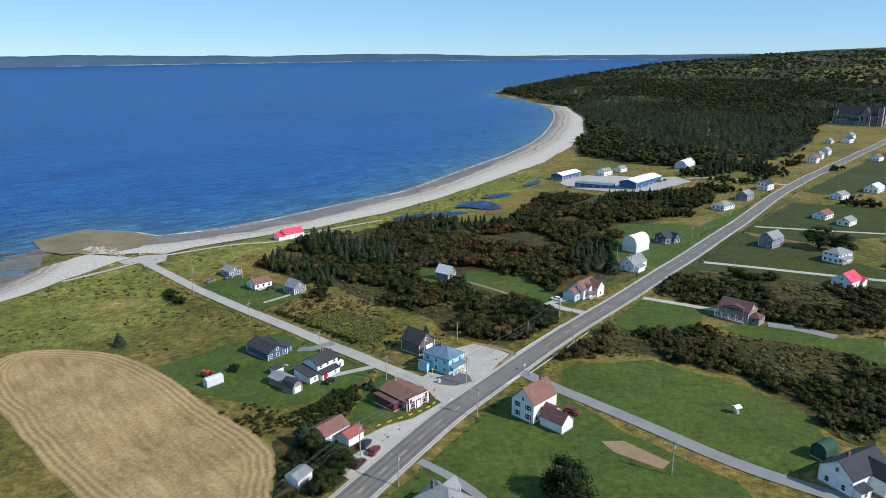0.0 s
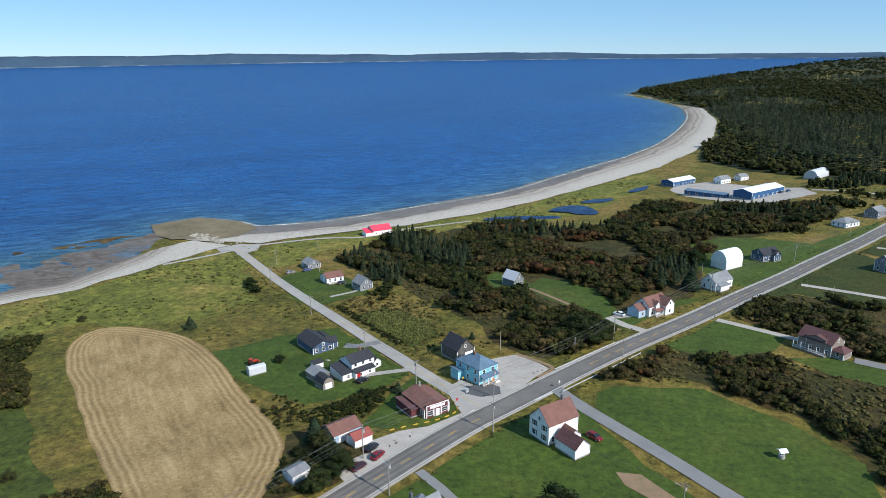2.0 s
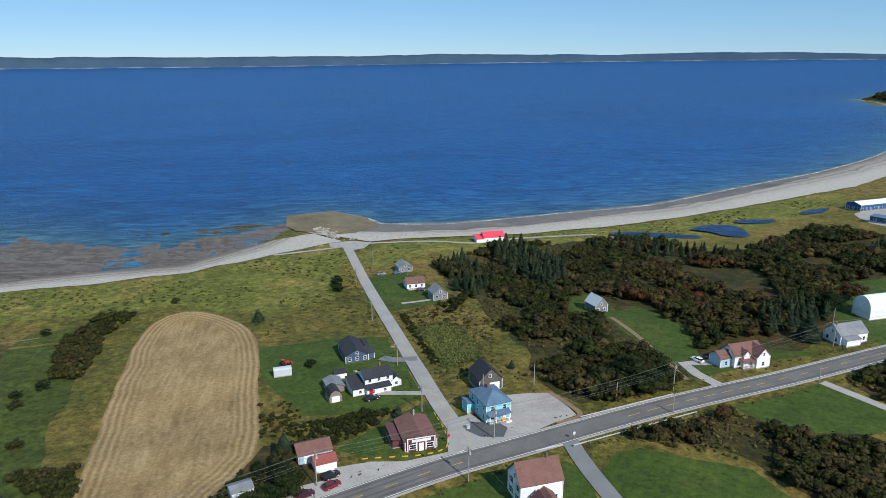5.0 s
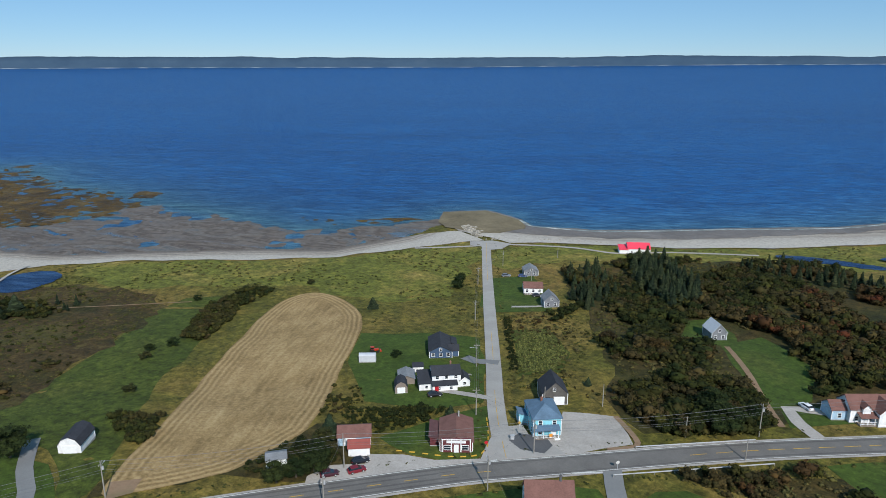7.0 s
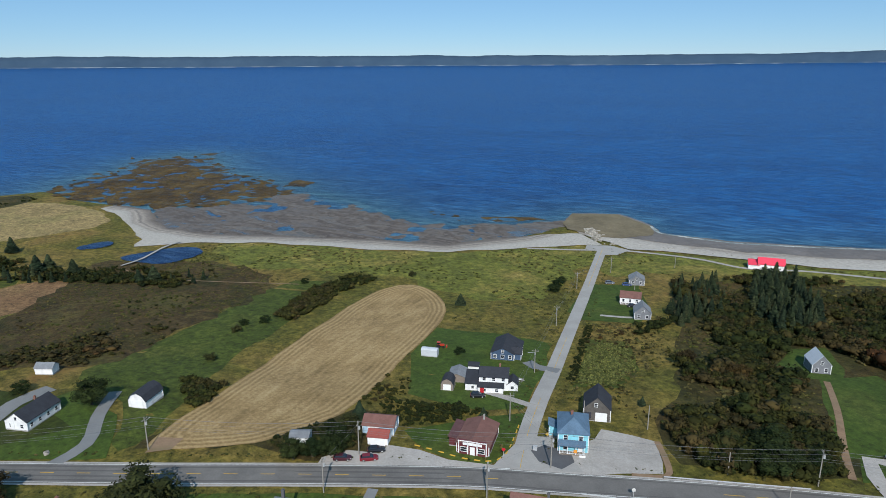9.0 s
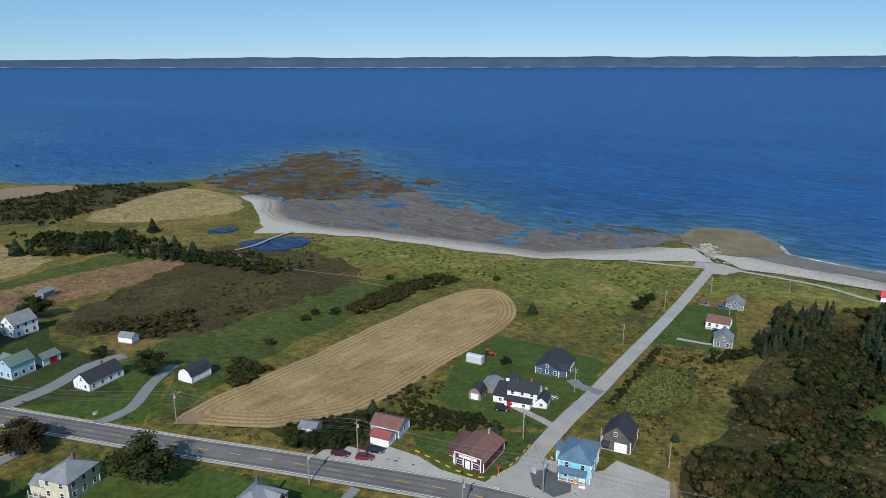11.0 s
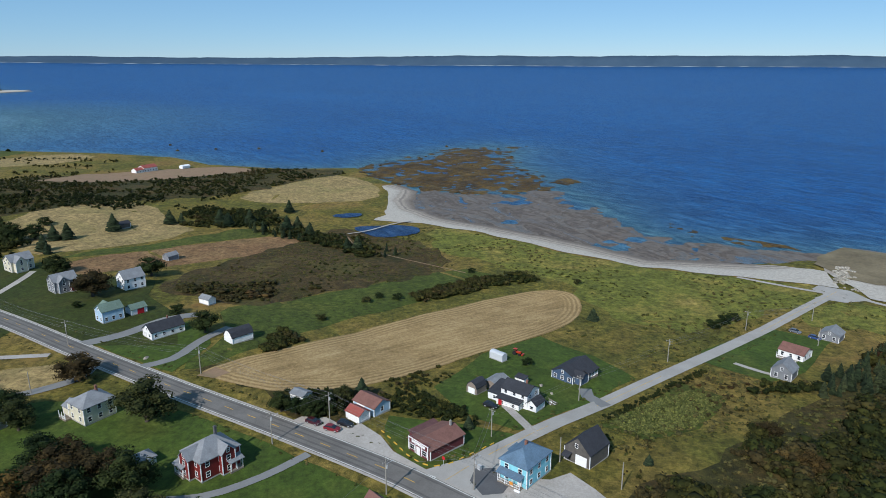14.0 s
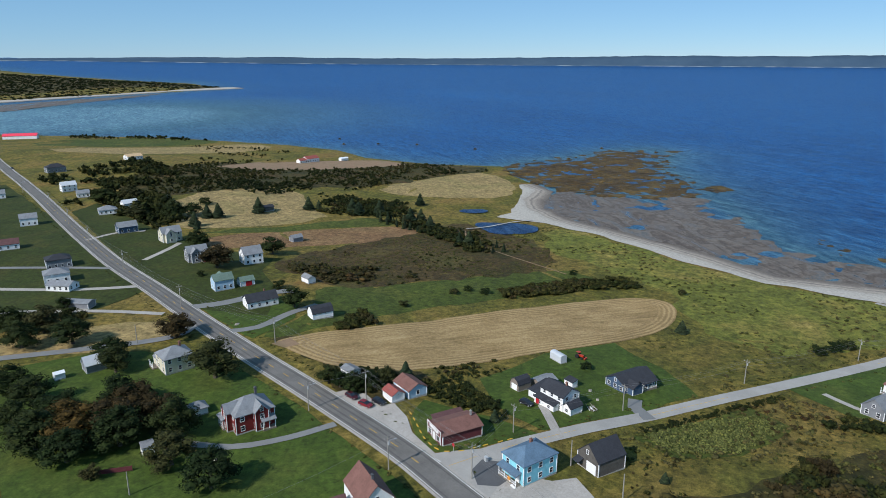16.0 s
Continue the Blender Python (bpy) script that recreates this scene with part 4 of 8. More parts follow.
# far shore across the bay
def far_shore():
    # Distance haze is put into the hill and beach colours as blue.
    m, ns, ls, b = mat("hazy_far_hills", 1.0)
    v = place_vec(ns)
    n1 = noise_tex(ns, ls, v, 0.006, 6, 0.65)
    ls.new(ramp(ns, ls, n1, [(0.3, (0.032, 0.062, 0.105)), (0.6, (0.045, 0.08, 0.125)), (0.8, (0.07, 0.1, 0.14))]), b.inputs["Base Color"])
    sand, ns2, ls2, b2 = mat("hazy_far_beach", 1.0)
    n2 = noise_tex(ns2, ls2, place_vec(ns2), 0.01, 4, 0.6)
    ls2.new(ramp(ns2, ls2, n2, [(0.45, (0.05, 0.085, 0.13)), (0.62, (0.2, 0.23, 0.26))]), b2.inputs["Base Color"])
    verts, faces, idx = [], [], []
    n = 420
    for i in range(n + 1):
        az = radians(-48 + 200 * i / n)
        d = Vector((-math.sin(az), math.cos(az)))
        deg = math.degrees(az)
        crest = float(np.interp(deg, [-48, -20, -4, 2, 30, 60, 90, 104, 122, 138, 152], [34, 34, 30, 44, 60, 68, 66, 46, 40, 16, 10]))
        crest *= 1 + 0.2 * noise.noise(Vector((az * 5, 1, 0))) + 0.14 * noise.noise(Vector((az * 17, 4, 0))) + 0.04 * noise.noise(Vector((az * 90, 7, 0)))
        base = 4690
        zb = float(sea_level(CENTRE[0] + d.x * base, CENTRE[1] + d.y * base))
        for r, h in ((base, -2), (base + 6, 4.5), (base + 40, 0.55 * crest), (base + 90, crest), (base + 130, crest * 0.6)):
            verts.append((CENTRE[0] + d.x * r, CENTRE[1] + d.y * r, zb + h + (2.0 * noise.noise(Vector((az * 160, r, 0))) if h > 5 else 0)))
    for i in range(n):
        for k in range(4):
            a = i * 5 + k
            faces.append((a, a + 1, a + 6, a + 5))
            idx.append(1 if k == 0 else 0)
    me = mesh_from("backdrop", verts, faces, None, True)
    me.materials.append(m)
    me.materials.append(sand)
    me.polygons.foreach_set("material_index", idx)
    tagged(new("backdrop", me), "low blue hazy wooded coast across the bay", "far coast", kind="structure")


far_shore()

# ---- buildings ----


def link(name, data, parent, m=None):
    ob = new(name, data)
    ob.parent = parent
    if m is not None:
        ob.matrix_local = m
    return ob


def bm_mesh(name, bm, material):
    bmesh.ops.recalc_face_normals(bm, faces=bm.faces[:])
    me = bpy.data.meshes.new(name)
    bm.to_mesh(me)
    bm.free()
    if material:
        me.materials.append(material)
    return me


def part(name, bm, material, parent, label=""):
    ob = link(name, bm_mesh(name, bm, material), parent)
    if label:
        ob["label"] = label
    return ob


def add_box(bm, cx, cy, cz, sx, sy, sz, turn=0.0):
    """A box centred at cx, cy with its foot at cz."""
    r = bmesh.ops.create_cube(bm, size=1.0, matrix=Matrix.Translation((cx, cy, cz + sz / 2)) @ Matrix.Rotation(turn, 4, "Z") @ Matrix.Diagonal((sx, sy, sz, 1)))
    return r["verts"]


def siding_mat(name, col, lap=0.14, wear=0.2, vertical=False):
    """Lapped boards: fine shadow lines, a little dirt."""
    m, ns, ls, b = mat(name, 0.65)
    v = place_vec(ns, world_space=False)
    sep = ns.new("ShaderNodeSeparateXYZ")
    ls.new(v, sep.inputs[0])
    n1 = noise_tex(ns, ls, v, 0.6, 5, 0.65)
    lo, hi = tuple(c * (1 - wear) for c in col), tuple(min(0.9, c * 1.05) for c in col)
    base = ramp(ns, ls, n1, [(0.3, lo), (0.65, hi)])
    w = ns.new("ShaderNodeMath")
    w.operation = "WRAP"
    w.inputs[1].default_value, w.inputs[2].default_value = lap, 0.0
    ls.new(sep.outputs["X" if vertical else "Z"], w.inputs[0])
    dv = ns.new("ShaderNodeMath")
    dv.operation = "DIVIDE"
    dv.inputs[1].default_value = lap
    ls.new(w.outputs[0], dv.inputs[0])
    ls.new(base, b.inputs["Base Color"])
    bump(ns, ls, b, dv.outputs[0], 0.6, 0.02)
    return m


def roof_mat(name, col, seam=0.0):
    """Shingles in courses, or sheet metal where seam is set."""
    m, ns, ls, b = mat(name, 0.55 if seam else 0.85)
    v = place_vec(ns, world_space=False)
    n1 = noise_tex(ns, ls, v, 0.5, 5, 0.6)
    n2 = noise_tex(ns, ls, place_vec(ns, (2.5, 2.5, 7), world_space=False), 1.0, 3, 0.8)
    f = mix(ns, ls, 0.5, n1, n2)
    w = 0.12 if seam else 0.3
    ls.new(ramp(ns, ls, f, [(0.32, tuple(c * (1 - w) for c in col)), (0.5, col), (0.68, tuple(min(0.92, c * (1 + w)) for c in col))]), b.inputs["Base Color"])
    bump(ns, ls, b, n2, 0.5, 0.03)
    return m


W_WHITE = siding_mat("white_clapboard", (0.82, 0.82, 0.82))
W_CREAM = siding_mat("cream_clapboard", (0.62, 0.58, 0.45))
W_CYAN = siding_mat("turquoise_clapboard", (0.25, 0.6, 0.7))
W_NAVY = siding_mat("slate_blue_siding", (0.06, 0.1, 0.17))
W_GREY = siding_mat("grey_siding", (0.2, 0.21, 0.23))
W_SHINGLE = siding_mat("weathered_shingle", (0.13, 0.12, 0.11), 0.18, 0.4)
W_RED = siding_mat("barn_red_siding", (0.17, 0.022, 0.02))
W_MAROON = siding_mat("maroon_siding", (0.13, 0.035, 0.04))
W_BLUE = siding_mat("blue_metal_wall", (0.035, 0.1, 0.22), 0.3, 0.15, True)
W_PALEBLUE = siding_mat("pale_blue_clapboard", (0.4, 0.55, 0.68))
W_TAN = siding_mat("taupe_siding", (0.24, 0.2, 0.17))
W_STONE = paint_mat("grey_granite", (0.2, 0.19, 0.19), 0.9, 0.35)
R_BROWN = roof_mat("brown_shingle_roof", (0.17, 0.085, 0.07))
R_RED = roof_mat("red_metal_roof", (0.28, 0.075, 0.06), 0.4)
R_PINK = roof_mat("bright_red_roof", (0.75, 0.06, 0.1), 0.4)
R_MAROON = roof_mat("maroon_roof", (0.11, 0.055, 0.055))
R_BLUEGREY = roof_mat("blue_grey_shingle_roof", (0.1, 0.16, 0.23))
R_DARK = roof_mat("charcoal_shingle_roof", (0.035, 0.037, 0.045))
R_GREY = roof_mat("grey_shingle_roof", (0.2, 0.21, 0.225))
R_PALE = roof_mat("galvanised_roof", (0.5, 0.52, 0.55), 0.4)
R_WHITE = roof_mat("white_metal_roof", (0.75, 0.77, 0.8), 0.4)
R_GREEN = roof_mat("green_grey_roof", (0.12, 0.17, 0.14))
R_TAN = roof_mat("bare_plywood_roof", (0.55, 0.38, 0.22))
M_TRIM = paint_mat("white_trim", (0.8, 0.8, 0.8), 0.5, 0.08)
M_BLUE_TRIM = paint_mat("dark_green_shutter", (0.02, 0.07, 0.06), 0.6, 0.2)
M_BRICK = paint_mat("chimney_brick", (0.24, 0.12, 0.09), 0.9, 0.4)
M_CONCRETE = paint_mat("concrete", (0.36, 0.35, 0.33), 0.9, 0.25)
M_WOOD = paint_mat("weathered_wood", (0.24, 0.2, 0.16), 0.85, 0.35)
M_DOOR_RED = paint_mat("red_door_paint", (0.45, 0.02, 0.03), 0.5, 0.15)
M_ORANGE = paint_mat("orange_sign", (0.7, 0.28, 0.04), 0.6, 0.2)


def glass_mat():
    m, ns, ls, b = mat("window_glass", 0.08)
    b.inputs["Base Color"].default_value = (0.02, 0.025, 0.035, 1)
    b.inputs["Specular IOR Level"].default_value = 0.5
    return m


M_GLASS = glass_mat()
SHARED = {}


def window_on(parent, x, y, z, turn, w=0.95, h=1.35, frame_mat=None, shutters=False):
    """A window proud of a wall at x, y, z (its sill) whose outside points along turn."""
    key = (round(w, 2), round(h, 2), frame_mat.name if frame_mat else "", shutters)
    if key not in SHARED:
        bm = bmesh.new()
        t = 0.11
        for sx, cz, sw, sh in ((0, -t, w + 2 * t, t), (0, h, w + 2 * t, t), (-(w + t) / 2, 0, t, h), ((w + t) / 2, 0, t, h), (0, h / 2 - 0.03, w, 0.06)):
            add_box(bm, sx, 0.0, cz, sw, 0.14, sh)
        fr = bm_mesh("window", bm, frame_mat or M_TRIM)
        bm = bmesh.new()
        add_box(bm, 0, 0.0, 0, w, 0.05, h)
        pn = bm_mesh("pane", bm, M_GLASS)
        st = None
        if shutters:
            bm = bmesh.new()
            add_box(bm, 0, 0, 0, 0.34, 0.07, h)
            st = bm_mesh("shutter", bm, M_BLUE_TRIM)
        SHARED[key] = (fr, pn, st)
    fr, pn, st = SHARED[key]
    ob = link("window", fr, parent, Matrix.Translation((x, y, z)) @ Matrix.Rotation(turn, 4, "Z"))
    link("pane", pn, ob)
    if st:
        for s in (-1, 1):
            link("shutter", st, ob, Matrix.Translation((s * (w / 2 + 0.32), 0, 0)))
    return ob


def door_on(parent, x, y, z, turn, w=0.95, h=2.05, material=None, name="door"):
    bm = bmesh.new()
    add_box(bm, 0, 0, 0, w, 0.12, h)
    add_box(bm, -w / 2 - 0.06, 0.0, 0, 0.12, 0.16, h + 0.1)
    add_box(bm, w / 2 + 0.06, 0.0, 0, 0.12, 0.16, h + 0.1)
    add_box(bm, 0, 0.0, h, w, 0.16, 0.12)
    for k in (0.2, 1.15):
        if w < 1.6:
            add_box(bm, 0, -0.05, k, w * 0.6, 0.06, 0.7)
    ob = link(name, bm_mesh(name, bm, material or M_TRIM), parent, Matrix.Translation((x, y, z)) @ Matrix.Rotation(turn, 4, "Z"))
    if w >= 1.6:
        for k in range(4):
            bm = bmesh.new()
            add_box(bm, 0, -0.07, 0.1 + k * h / 4, w * 0.94, 0.05, h / 4 - 0.08)
            link("panel", bm_mesh("panel", bm, material or M_TRIM), ob)
    return ob


def profile(kind, W, h, rise):
    """Cross-section of the roof from eave to eave, as (y, z)."""
    if kind == "gambrel":
        return [(-W / 2, h), (-W * 0.33, h + rise * 0.65), (0, h + rise), (W * 0.33, h + rise * 0.65), (W / 2, h)]
    if kind == "arch":
        return [(-W / 2 * math.cos(a), h + rise * math.sin(a)) for a in [math.pi * k / 12 for k in range(13)]]
    if kind == "shed":
        return [(-W / 2, h), (W / 2, h + rise)]
    return [(-W / 2, h), (0, h + rise), (W / 2, h)]


def body(parent, cx, cy, turn, L, W, h, rise, roof, wall_m, roof_m, over=0.35, sides="", rows=1, win=(0.95, 1.3), shutters=False, base=0.3, floor0=0.9, gap=2.6, gable_win=True):
    """Walls, roof and windows of one block; the ridge runs along x before the turn. sides: which walls have windows (f, b along the length, l, r at the ends)."""
    at = Matrix.Translation((cx, cy, 0)) @ Matrix.Rotation(radians(turn), 4, "Z")
    bm = bmesh.new()
    prof = profile(roof, W, h, rise) if roof != "hip" else [(-W / 2, h), (W / 2, h)]
    ring = [(-W / 2, 0.0)] + prof + [(W / 2, 0.0)]
    ends = []
    for x in (-L / 2, L / 2):
        ends.append([bm.verts.new((x, y, z)) for y, z in ring])
    bm.faces.new(ends[0])
    bm.faces.new(ends[1][::-1])
    for i in range(len(ring)):
        j = (i + 1) % len(ring)
        bm.faces.new((ends[0][i], ends[1][i], ends[1][j], ends[0][j]))
    wall = link("wall", bm_mesh("wall", bm, wall_m), parent, at)
    bm = bmesh.new()
    add_box(bm, 0, 0, -1.2, L + 0.08, W + 0.08, 1.2 + base)
    link("foundation", bm_mesh("foundation", bm, M_CONCRETE), parent, at)
    if h > 2.2 and roof != "arch":
        key = ("corner", round(h - base, 2))
        if key not in SHARED:
            bm = bmesh.new()
            add_box(bm, 0, 0, 0, 0.2, 0.2, h - base)
            SHARED[key] = bm_mesh("corner_board", bm, M_TRIM)
        for sx in (-1, 1):
            for sy in (-1, 1):
                link("corner_board", SHARED[key], parent, at @ Matrix.Translation((sx * L / 2, sy * W / 2, base)))
    bm = bmesh.new()
    th = 0.16
    if roof == "hip":
        rl = max(0.0, (L - W) / 2) if L > W else 0.0
        slope = rise / (W / 2)
        zo = h - slope * over
        o = [(-L / 2 - over, -W / 2 - over), (L / 2 + over, -W / 2 - over), (L / 2 + over, W / 2 + over), (-L / 2 - over, W / 2 + over)]
        low = [bm.verts.new((x, y, zo - 0.04)) for x, y in o]
        mid = [bm.verts.new((x, y, zo + th)) for x, y in o]
        top = [bm.verts.new((-rl - 0.05, 0, h + rise + th)), bm.verts.new((rl + 0.05, 0, h + rise + th))]
        bm.faces.new(low)
        for i in range(4):
            bm.faces.new((low[i], low[(i + 1) % 4], mid[(i + 1) % 4], mid[i]))
        bm.faces.new((mid[0], mid[1], top[1], top[0]))
        bm.faces.new((mid[1], mid[2], top[1]))
        bm.faces.new((mid[2], mid[3], top[0], top[1]))
        bm.faces.new((mid[3], mid[0], top[0]))
    else:
        pr = [list(p) for p in prof]
        for a, b in ((0, 1), (-1, -2)):
            dy, dz = pr[a][0] - pr[b][0], pr[a][1] - pr[b][1]
            n = math.hypot(dy, dz)
            pr[a][0] += dy / n * over
            pr[a][1] += dz / n * over
        xs_ = (-L / 2 - over, L / 2 + over)
        low = [[bm.verts.new((x, y, z + 0.02)) for y, z in pr] for x in xs_]
        top = [[bm.verts.new((x, y * 1.01, z + 0.02 + th)) for y, z in pr] for x in xs_]
        n = len(pr)
        for i in range(n - 1):
            bm.faces.new((top[0][i], top[1][i], top[1][i + 1], top[0][i + 1]))
            bm.faces.new((low[0][i], low[0][i + 1], low[1][i + 1], low[1][i]))
            for e in (0, 1):
                bm.faces.new((low[e][i], top[e][i], top[e][i + 1], low[e][i + 1]))
        for i in (0, n - 1):
            bm.faces.new((low[0][i], low[1][i], top[1][i], top[0][i]))
    roof_ob = link("roof", bm_mesh("roof", bm, roof_m), parent, at)
    w, wh = win
    for s in sides:
        span = L if s in "fb" else W
        k = max(1, int(span // gap))
        for r in range(rows):
            z = floor0 + r * 2.65
            if z + wh > h + 0.1:
                continue
            for i in range(k):
                u = (i + 0.5) / k * span - span / 2
                x, y, t = {"f": (u, -W / 2, 0), "b": (u, W / 2, math.pi), "l": (-L / 2, u, -math.pi / 2), "r": (L / 2, u, math.pi / 2)}[s]
                m = at @ Matrix.Translation((x, y, z)) @ Matrix.Rotation(t, 4, "Z")
                window_on(parent, m.translation.x, m.translation.y, m.translation.z, radians(turn) + t, w, wh, None, shutters)
        if gable_win and s in "lr" and roof in ("gable", "gambrel") and rise > 1.8:
            x, t = (-L / 2, -math.pi / 2) if s == "l" else (L / 2, math.pi / 2)
            m = at @ Matrix.Translation((x, 0, h + 0.15))
            window_on(parent, m.translation.x, m.translation.y, m.translation.z, radians(turn) + t, 0.75, 1.0)
    return wall, roof_ob, at


def chimney(parent, x, y, z0, z1, s=0.6, material=None):
    bm = bmesh.new()
    add_box(bm, x, y, z0, s, s, z1 - z0)
    add_box(bm, x, y, z1, s + 0.14, s + 0.14, 0.14)
    add_box(bm, x, y, z1 + 0.14, s * 0.5, s * 0.5, 0.25)
    part("chimney", bm, material or M_BRICK, parent)


def porch(parent, cx, cy, turn, L, D, h, roof_m, rail=True, posts=3):
    """An open porch: deck, posts, railing and a lean-to roof; its back is at y = D / 2."""
    at = Matrix.Translation((cx, cy, 0)) @ Matrix.Rotation(radians(turn), 4, "Z")
    bm = bmesh.new()
    add_box(bm, 0, 0, -0.6, L, D, 1.05)
    link("deck", bm_mesh("deck", bm, M_WOOD), parent, at)
    for i in range(posts):
        bm = bmesh.new()
        add_box(bm, -L / 2 + 0.15 + i * (L - 0.3) / max(1, posts - 1), -D / 2 + 0.15, 0.45, 0.16, 0.16, h - 0.55)
        link("post", bm_mesh("post", bm, M_TRIM), parent, at)
    if rail:
        bm = bmesh.new()
        add_box(bm, 0, -D / 2 + 0.15, 1.3, L, 0.09, 0.09)
        add_box(bm, 0, -D / 2 + 0.15, 0.6, L, 0.07, 0.07)
        k = int(L / 0.35)
        for i in range(k):
            add_box(bm, -L / 2 + (i + 0.5) * L / k, -D / 2 + 0.15, 0.65, 0.05, 0.05, 0.66)
        link("railing", bm_mesh("railing", bm, M_TRIM), parent, at)
    if roof_m:
        bm = bmesh.new()
        vs = add_box(bm, 0, -0.1, h - 0.1, L + 0.5, D + 0.4, 0.16)
        for v in vs:
            if v.co.y > 0:
                v.co.z += 0.75
        link("porch_roof", bm_mesh("porch_roof", bm, roof_m), parent, at)


def thing(name, x, y, turn, label, category, group="", z=None):
    """An Empty on the ground at x, y that carries a thing's parts."""
    ob = new(name)
    ob.matrix_world = Matrix.Translation((x, y, float(height(x, y)) + 0.1 if z is None else z)) @ Matrix.Rotation(radians(turn), 4, "Z")
    FOOT.append((x, y, 9.0))
    return tagged(ob, label, category, group)


FOOT = []


def simple(name, x, y, turn, L, W, h, rise, roof, wm, rm, label, category="house", sides="flr", rows=1, **kw):
    ob = thing(name, x, y, turn, label, category)
    body(ob, 0, 0, 0, L, W, h, rise, roof, wm, rm, sides=sides, rows=rows, **kw)
    FOOT[-1] = (x, y, max(L, W) * 0.62)
    return ob


# buildings at the crossing
h = simple("house", -0.1, 203.1, 142, 10.4, 7.6, 5.6, 2.3, "hip", W_CYAN, R_BLUEGREY, "turquoise two-storey clapboard house with blue-grey hip roof", sides="fblr", rows=2, gap=2.9)
porch(h, -5.95, 0.3, -90, 6.4, 1.7, 2.9, R_BLUEGREY, True, 4)
body(h, 3.6, 4.9, 0, 3.4, 2.4, 2.6, 0.8, "shed", W_CYAN, R_BLUEGREY)
door_on(h, -5.22, -1.9, 0.45, -math.pi / 2, 0.95, 2.05, M_TRIM)
bm = bmesh.new()
for i in range(4):
    add_box(bm, -7.0 - i * 0.3, -2.4, -0.3, 0.32, 1.5, 0.75 - i * 0.18)
part("steps", bm, M_TRIM, h)
bm = bmesh.new()
add_box(bm, -6.9, -0.6, 1.0, 0.06, 0.9, 0.9)
part("sign", bm, M_ORANGE, h, "small orange board sign")
chimney(h, 0.6, 0.4, 7.4, 8.6)

b = simple("barn", -9, 219.2, 138, 8.6, 7.4, 3.9, 3.5, "gable", W_SHINGLE, R_DARK, "weathered grey shingled barn with charcoal roof", "barn", sides="", over=0.25)
door_on(b, -4.34, -1.2, 0.1, -math.pi / 2, 3.0, 2.6, M_TRIM, "garage_door")
window_on(b, -4.32, 0.3, 4.6, -math.pi / 2, 0.7, 1.0)
bm = bmesh.new()
vs = add_box(bm, -5.2, 2.6, 1.9, 1.9, 2.2, 0.14)
for v in vs:
    if v.co.x > -5.2:
        v.co.z += 0.7
part("awning", bm, R_DARK, b)

s = simple("store", -11.6, 181.1, 135, 11.6, 8.4, 3.0, 1.45, "gable", W_MAROON, R_BROWN, "low maroon store with brown shingle roof and white front", "store", sides="b", over=0.4)
bm = bmesh.new()
add_box(bm, -5.98, 0.0, 0, 0.36, 7.4, 4.1)
part("facade", bm, W_MAROON, s)
bm = bmesh.new()
add_box(bm, -6.2, 0.0, 2.75, 0.1, 5.0, 0.75)
for y in (-3.6, 3.6, -1.2, 1.2):
    add_box(bm, -6.2, y, 0.2, 0.1, 0.26, 3.6)
add_box(bm, -6.2, 0, 3.72, 0.16, 7.6, 0.22)
part("facade_trim", bm, M_TRIM, s, "white sign board and corner trim")
for y in (-2.3, 2.3):
    window_on(s, -6.2, y, 0.9, -math.pi / 2, 1.7, 1.2)
door_on(s, -6.2, 0, 0.1, -math.pi / 2, 1.0, 2.1)
body(s, 1.0, 5.5, 0, 8.5, 2.8, 2.2, 0.5, "shed", W_MAROON, R_MAROON)
chimney(s, 4.4, -0.6, 4.6, 5.8, 0.4, M_CONCRETE)

g = simple("garage", -30.4, 161.7, 52, 8.4, 6.2, 2.7, 1.6, "gable", W_PALEBLUE, R_BROWN, "white-and-pale-blue garage with brown-red roof", "garage", sides="")
door_on(g, -1.2, -3.12, 0.05, 0, 3.0, 2.3, M_TRIM, "garage_door")
window_on(g, 4.22, 0, 1.0, math.pi / 2)
g = simple("garage", -24.4, 158.7, 52, 5.2, 4.0, 2.4, 1.1, "gable", W_WHITE, R_RED, "small white garage with red metal roof", "garage", sides="")
door_on(g, 0, -2.02, 0.05, 0, 3.6, 2.0, M_TRIM, "garage_door")

# yard group along the lane
h = thing("house", -40.0, 203.0, 54, "white two-storey clapboard house with charcoal roofs and low wings", "house")
body(h, 1.2, 1.2, 0, 8.8, 6.6, 4.7, 1.8, "gable", W_WHITE, R_DARK, sides="fbr", rows=2, win=(0.9, 1.0), floor0=0.8)
body(h, -5.2, 0.6, 0, 4.4, 7.0, 2.5, 1.2, "shed", W_WHITE, R_DARK, sides="f", win=(0.8, 0.9))
body(h, 0.4, -3.2, 0, 7.6, 2.4, 2.3, 0.5, "shed", W_WHITE, R_DARK, sides="f", win=(0.9, 0.9))
body(h, 7.0, 0.4, 90, 4.6, 3.2, 2.4, 1.3, "gable", W_WHITE, R_DARK, sides="lr", win=(0.9, 0.9))
door_on(h, -2.2, -4.42, 0.2, 0, 0.95, 2.0, M_DOOR_RED)
chimney(h, 3.0, 2.0, 5.6, 7.2, 0.5)
h = thing("house", -62.7, 223.9, 138, "slate-blue bungalow with charcoal roof carrying solar panels", "house")
body(h, 0, 0, 0, 13.0, 8.0, 2.8, 2.0, "gable", W_NAVY, R_DARK, sides="lrf", win=(1.0, 1.2))
body(h, -3.2, -4.6, 90, 3.4, 4.2, 2.6, 1.3, "gable", W_NAVY, R_DARK, sides="")
porch(h, 2.8, -4.9, 0, 6.0, 1.8, 2.6, R_DARK, True, 4)
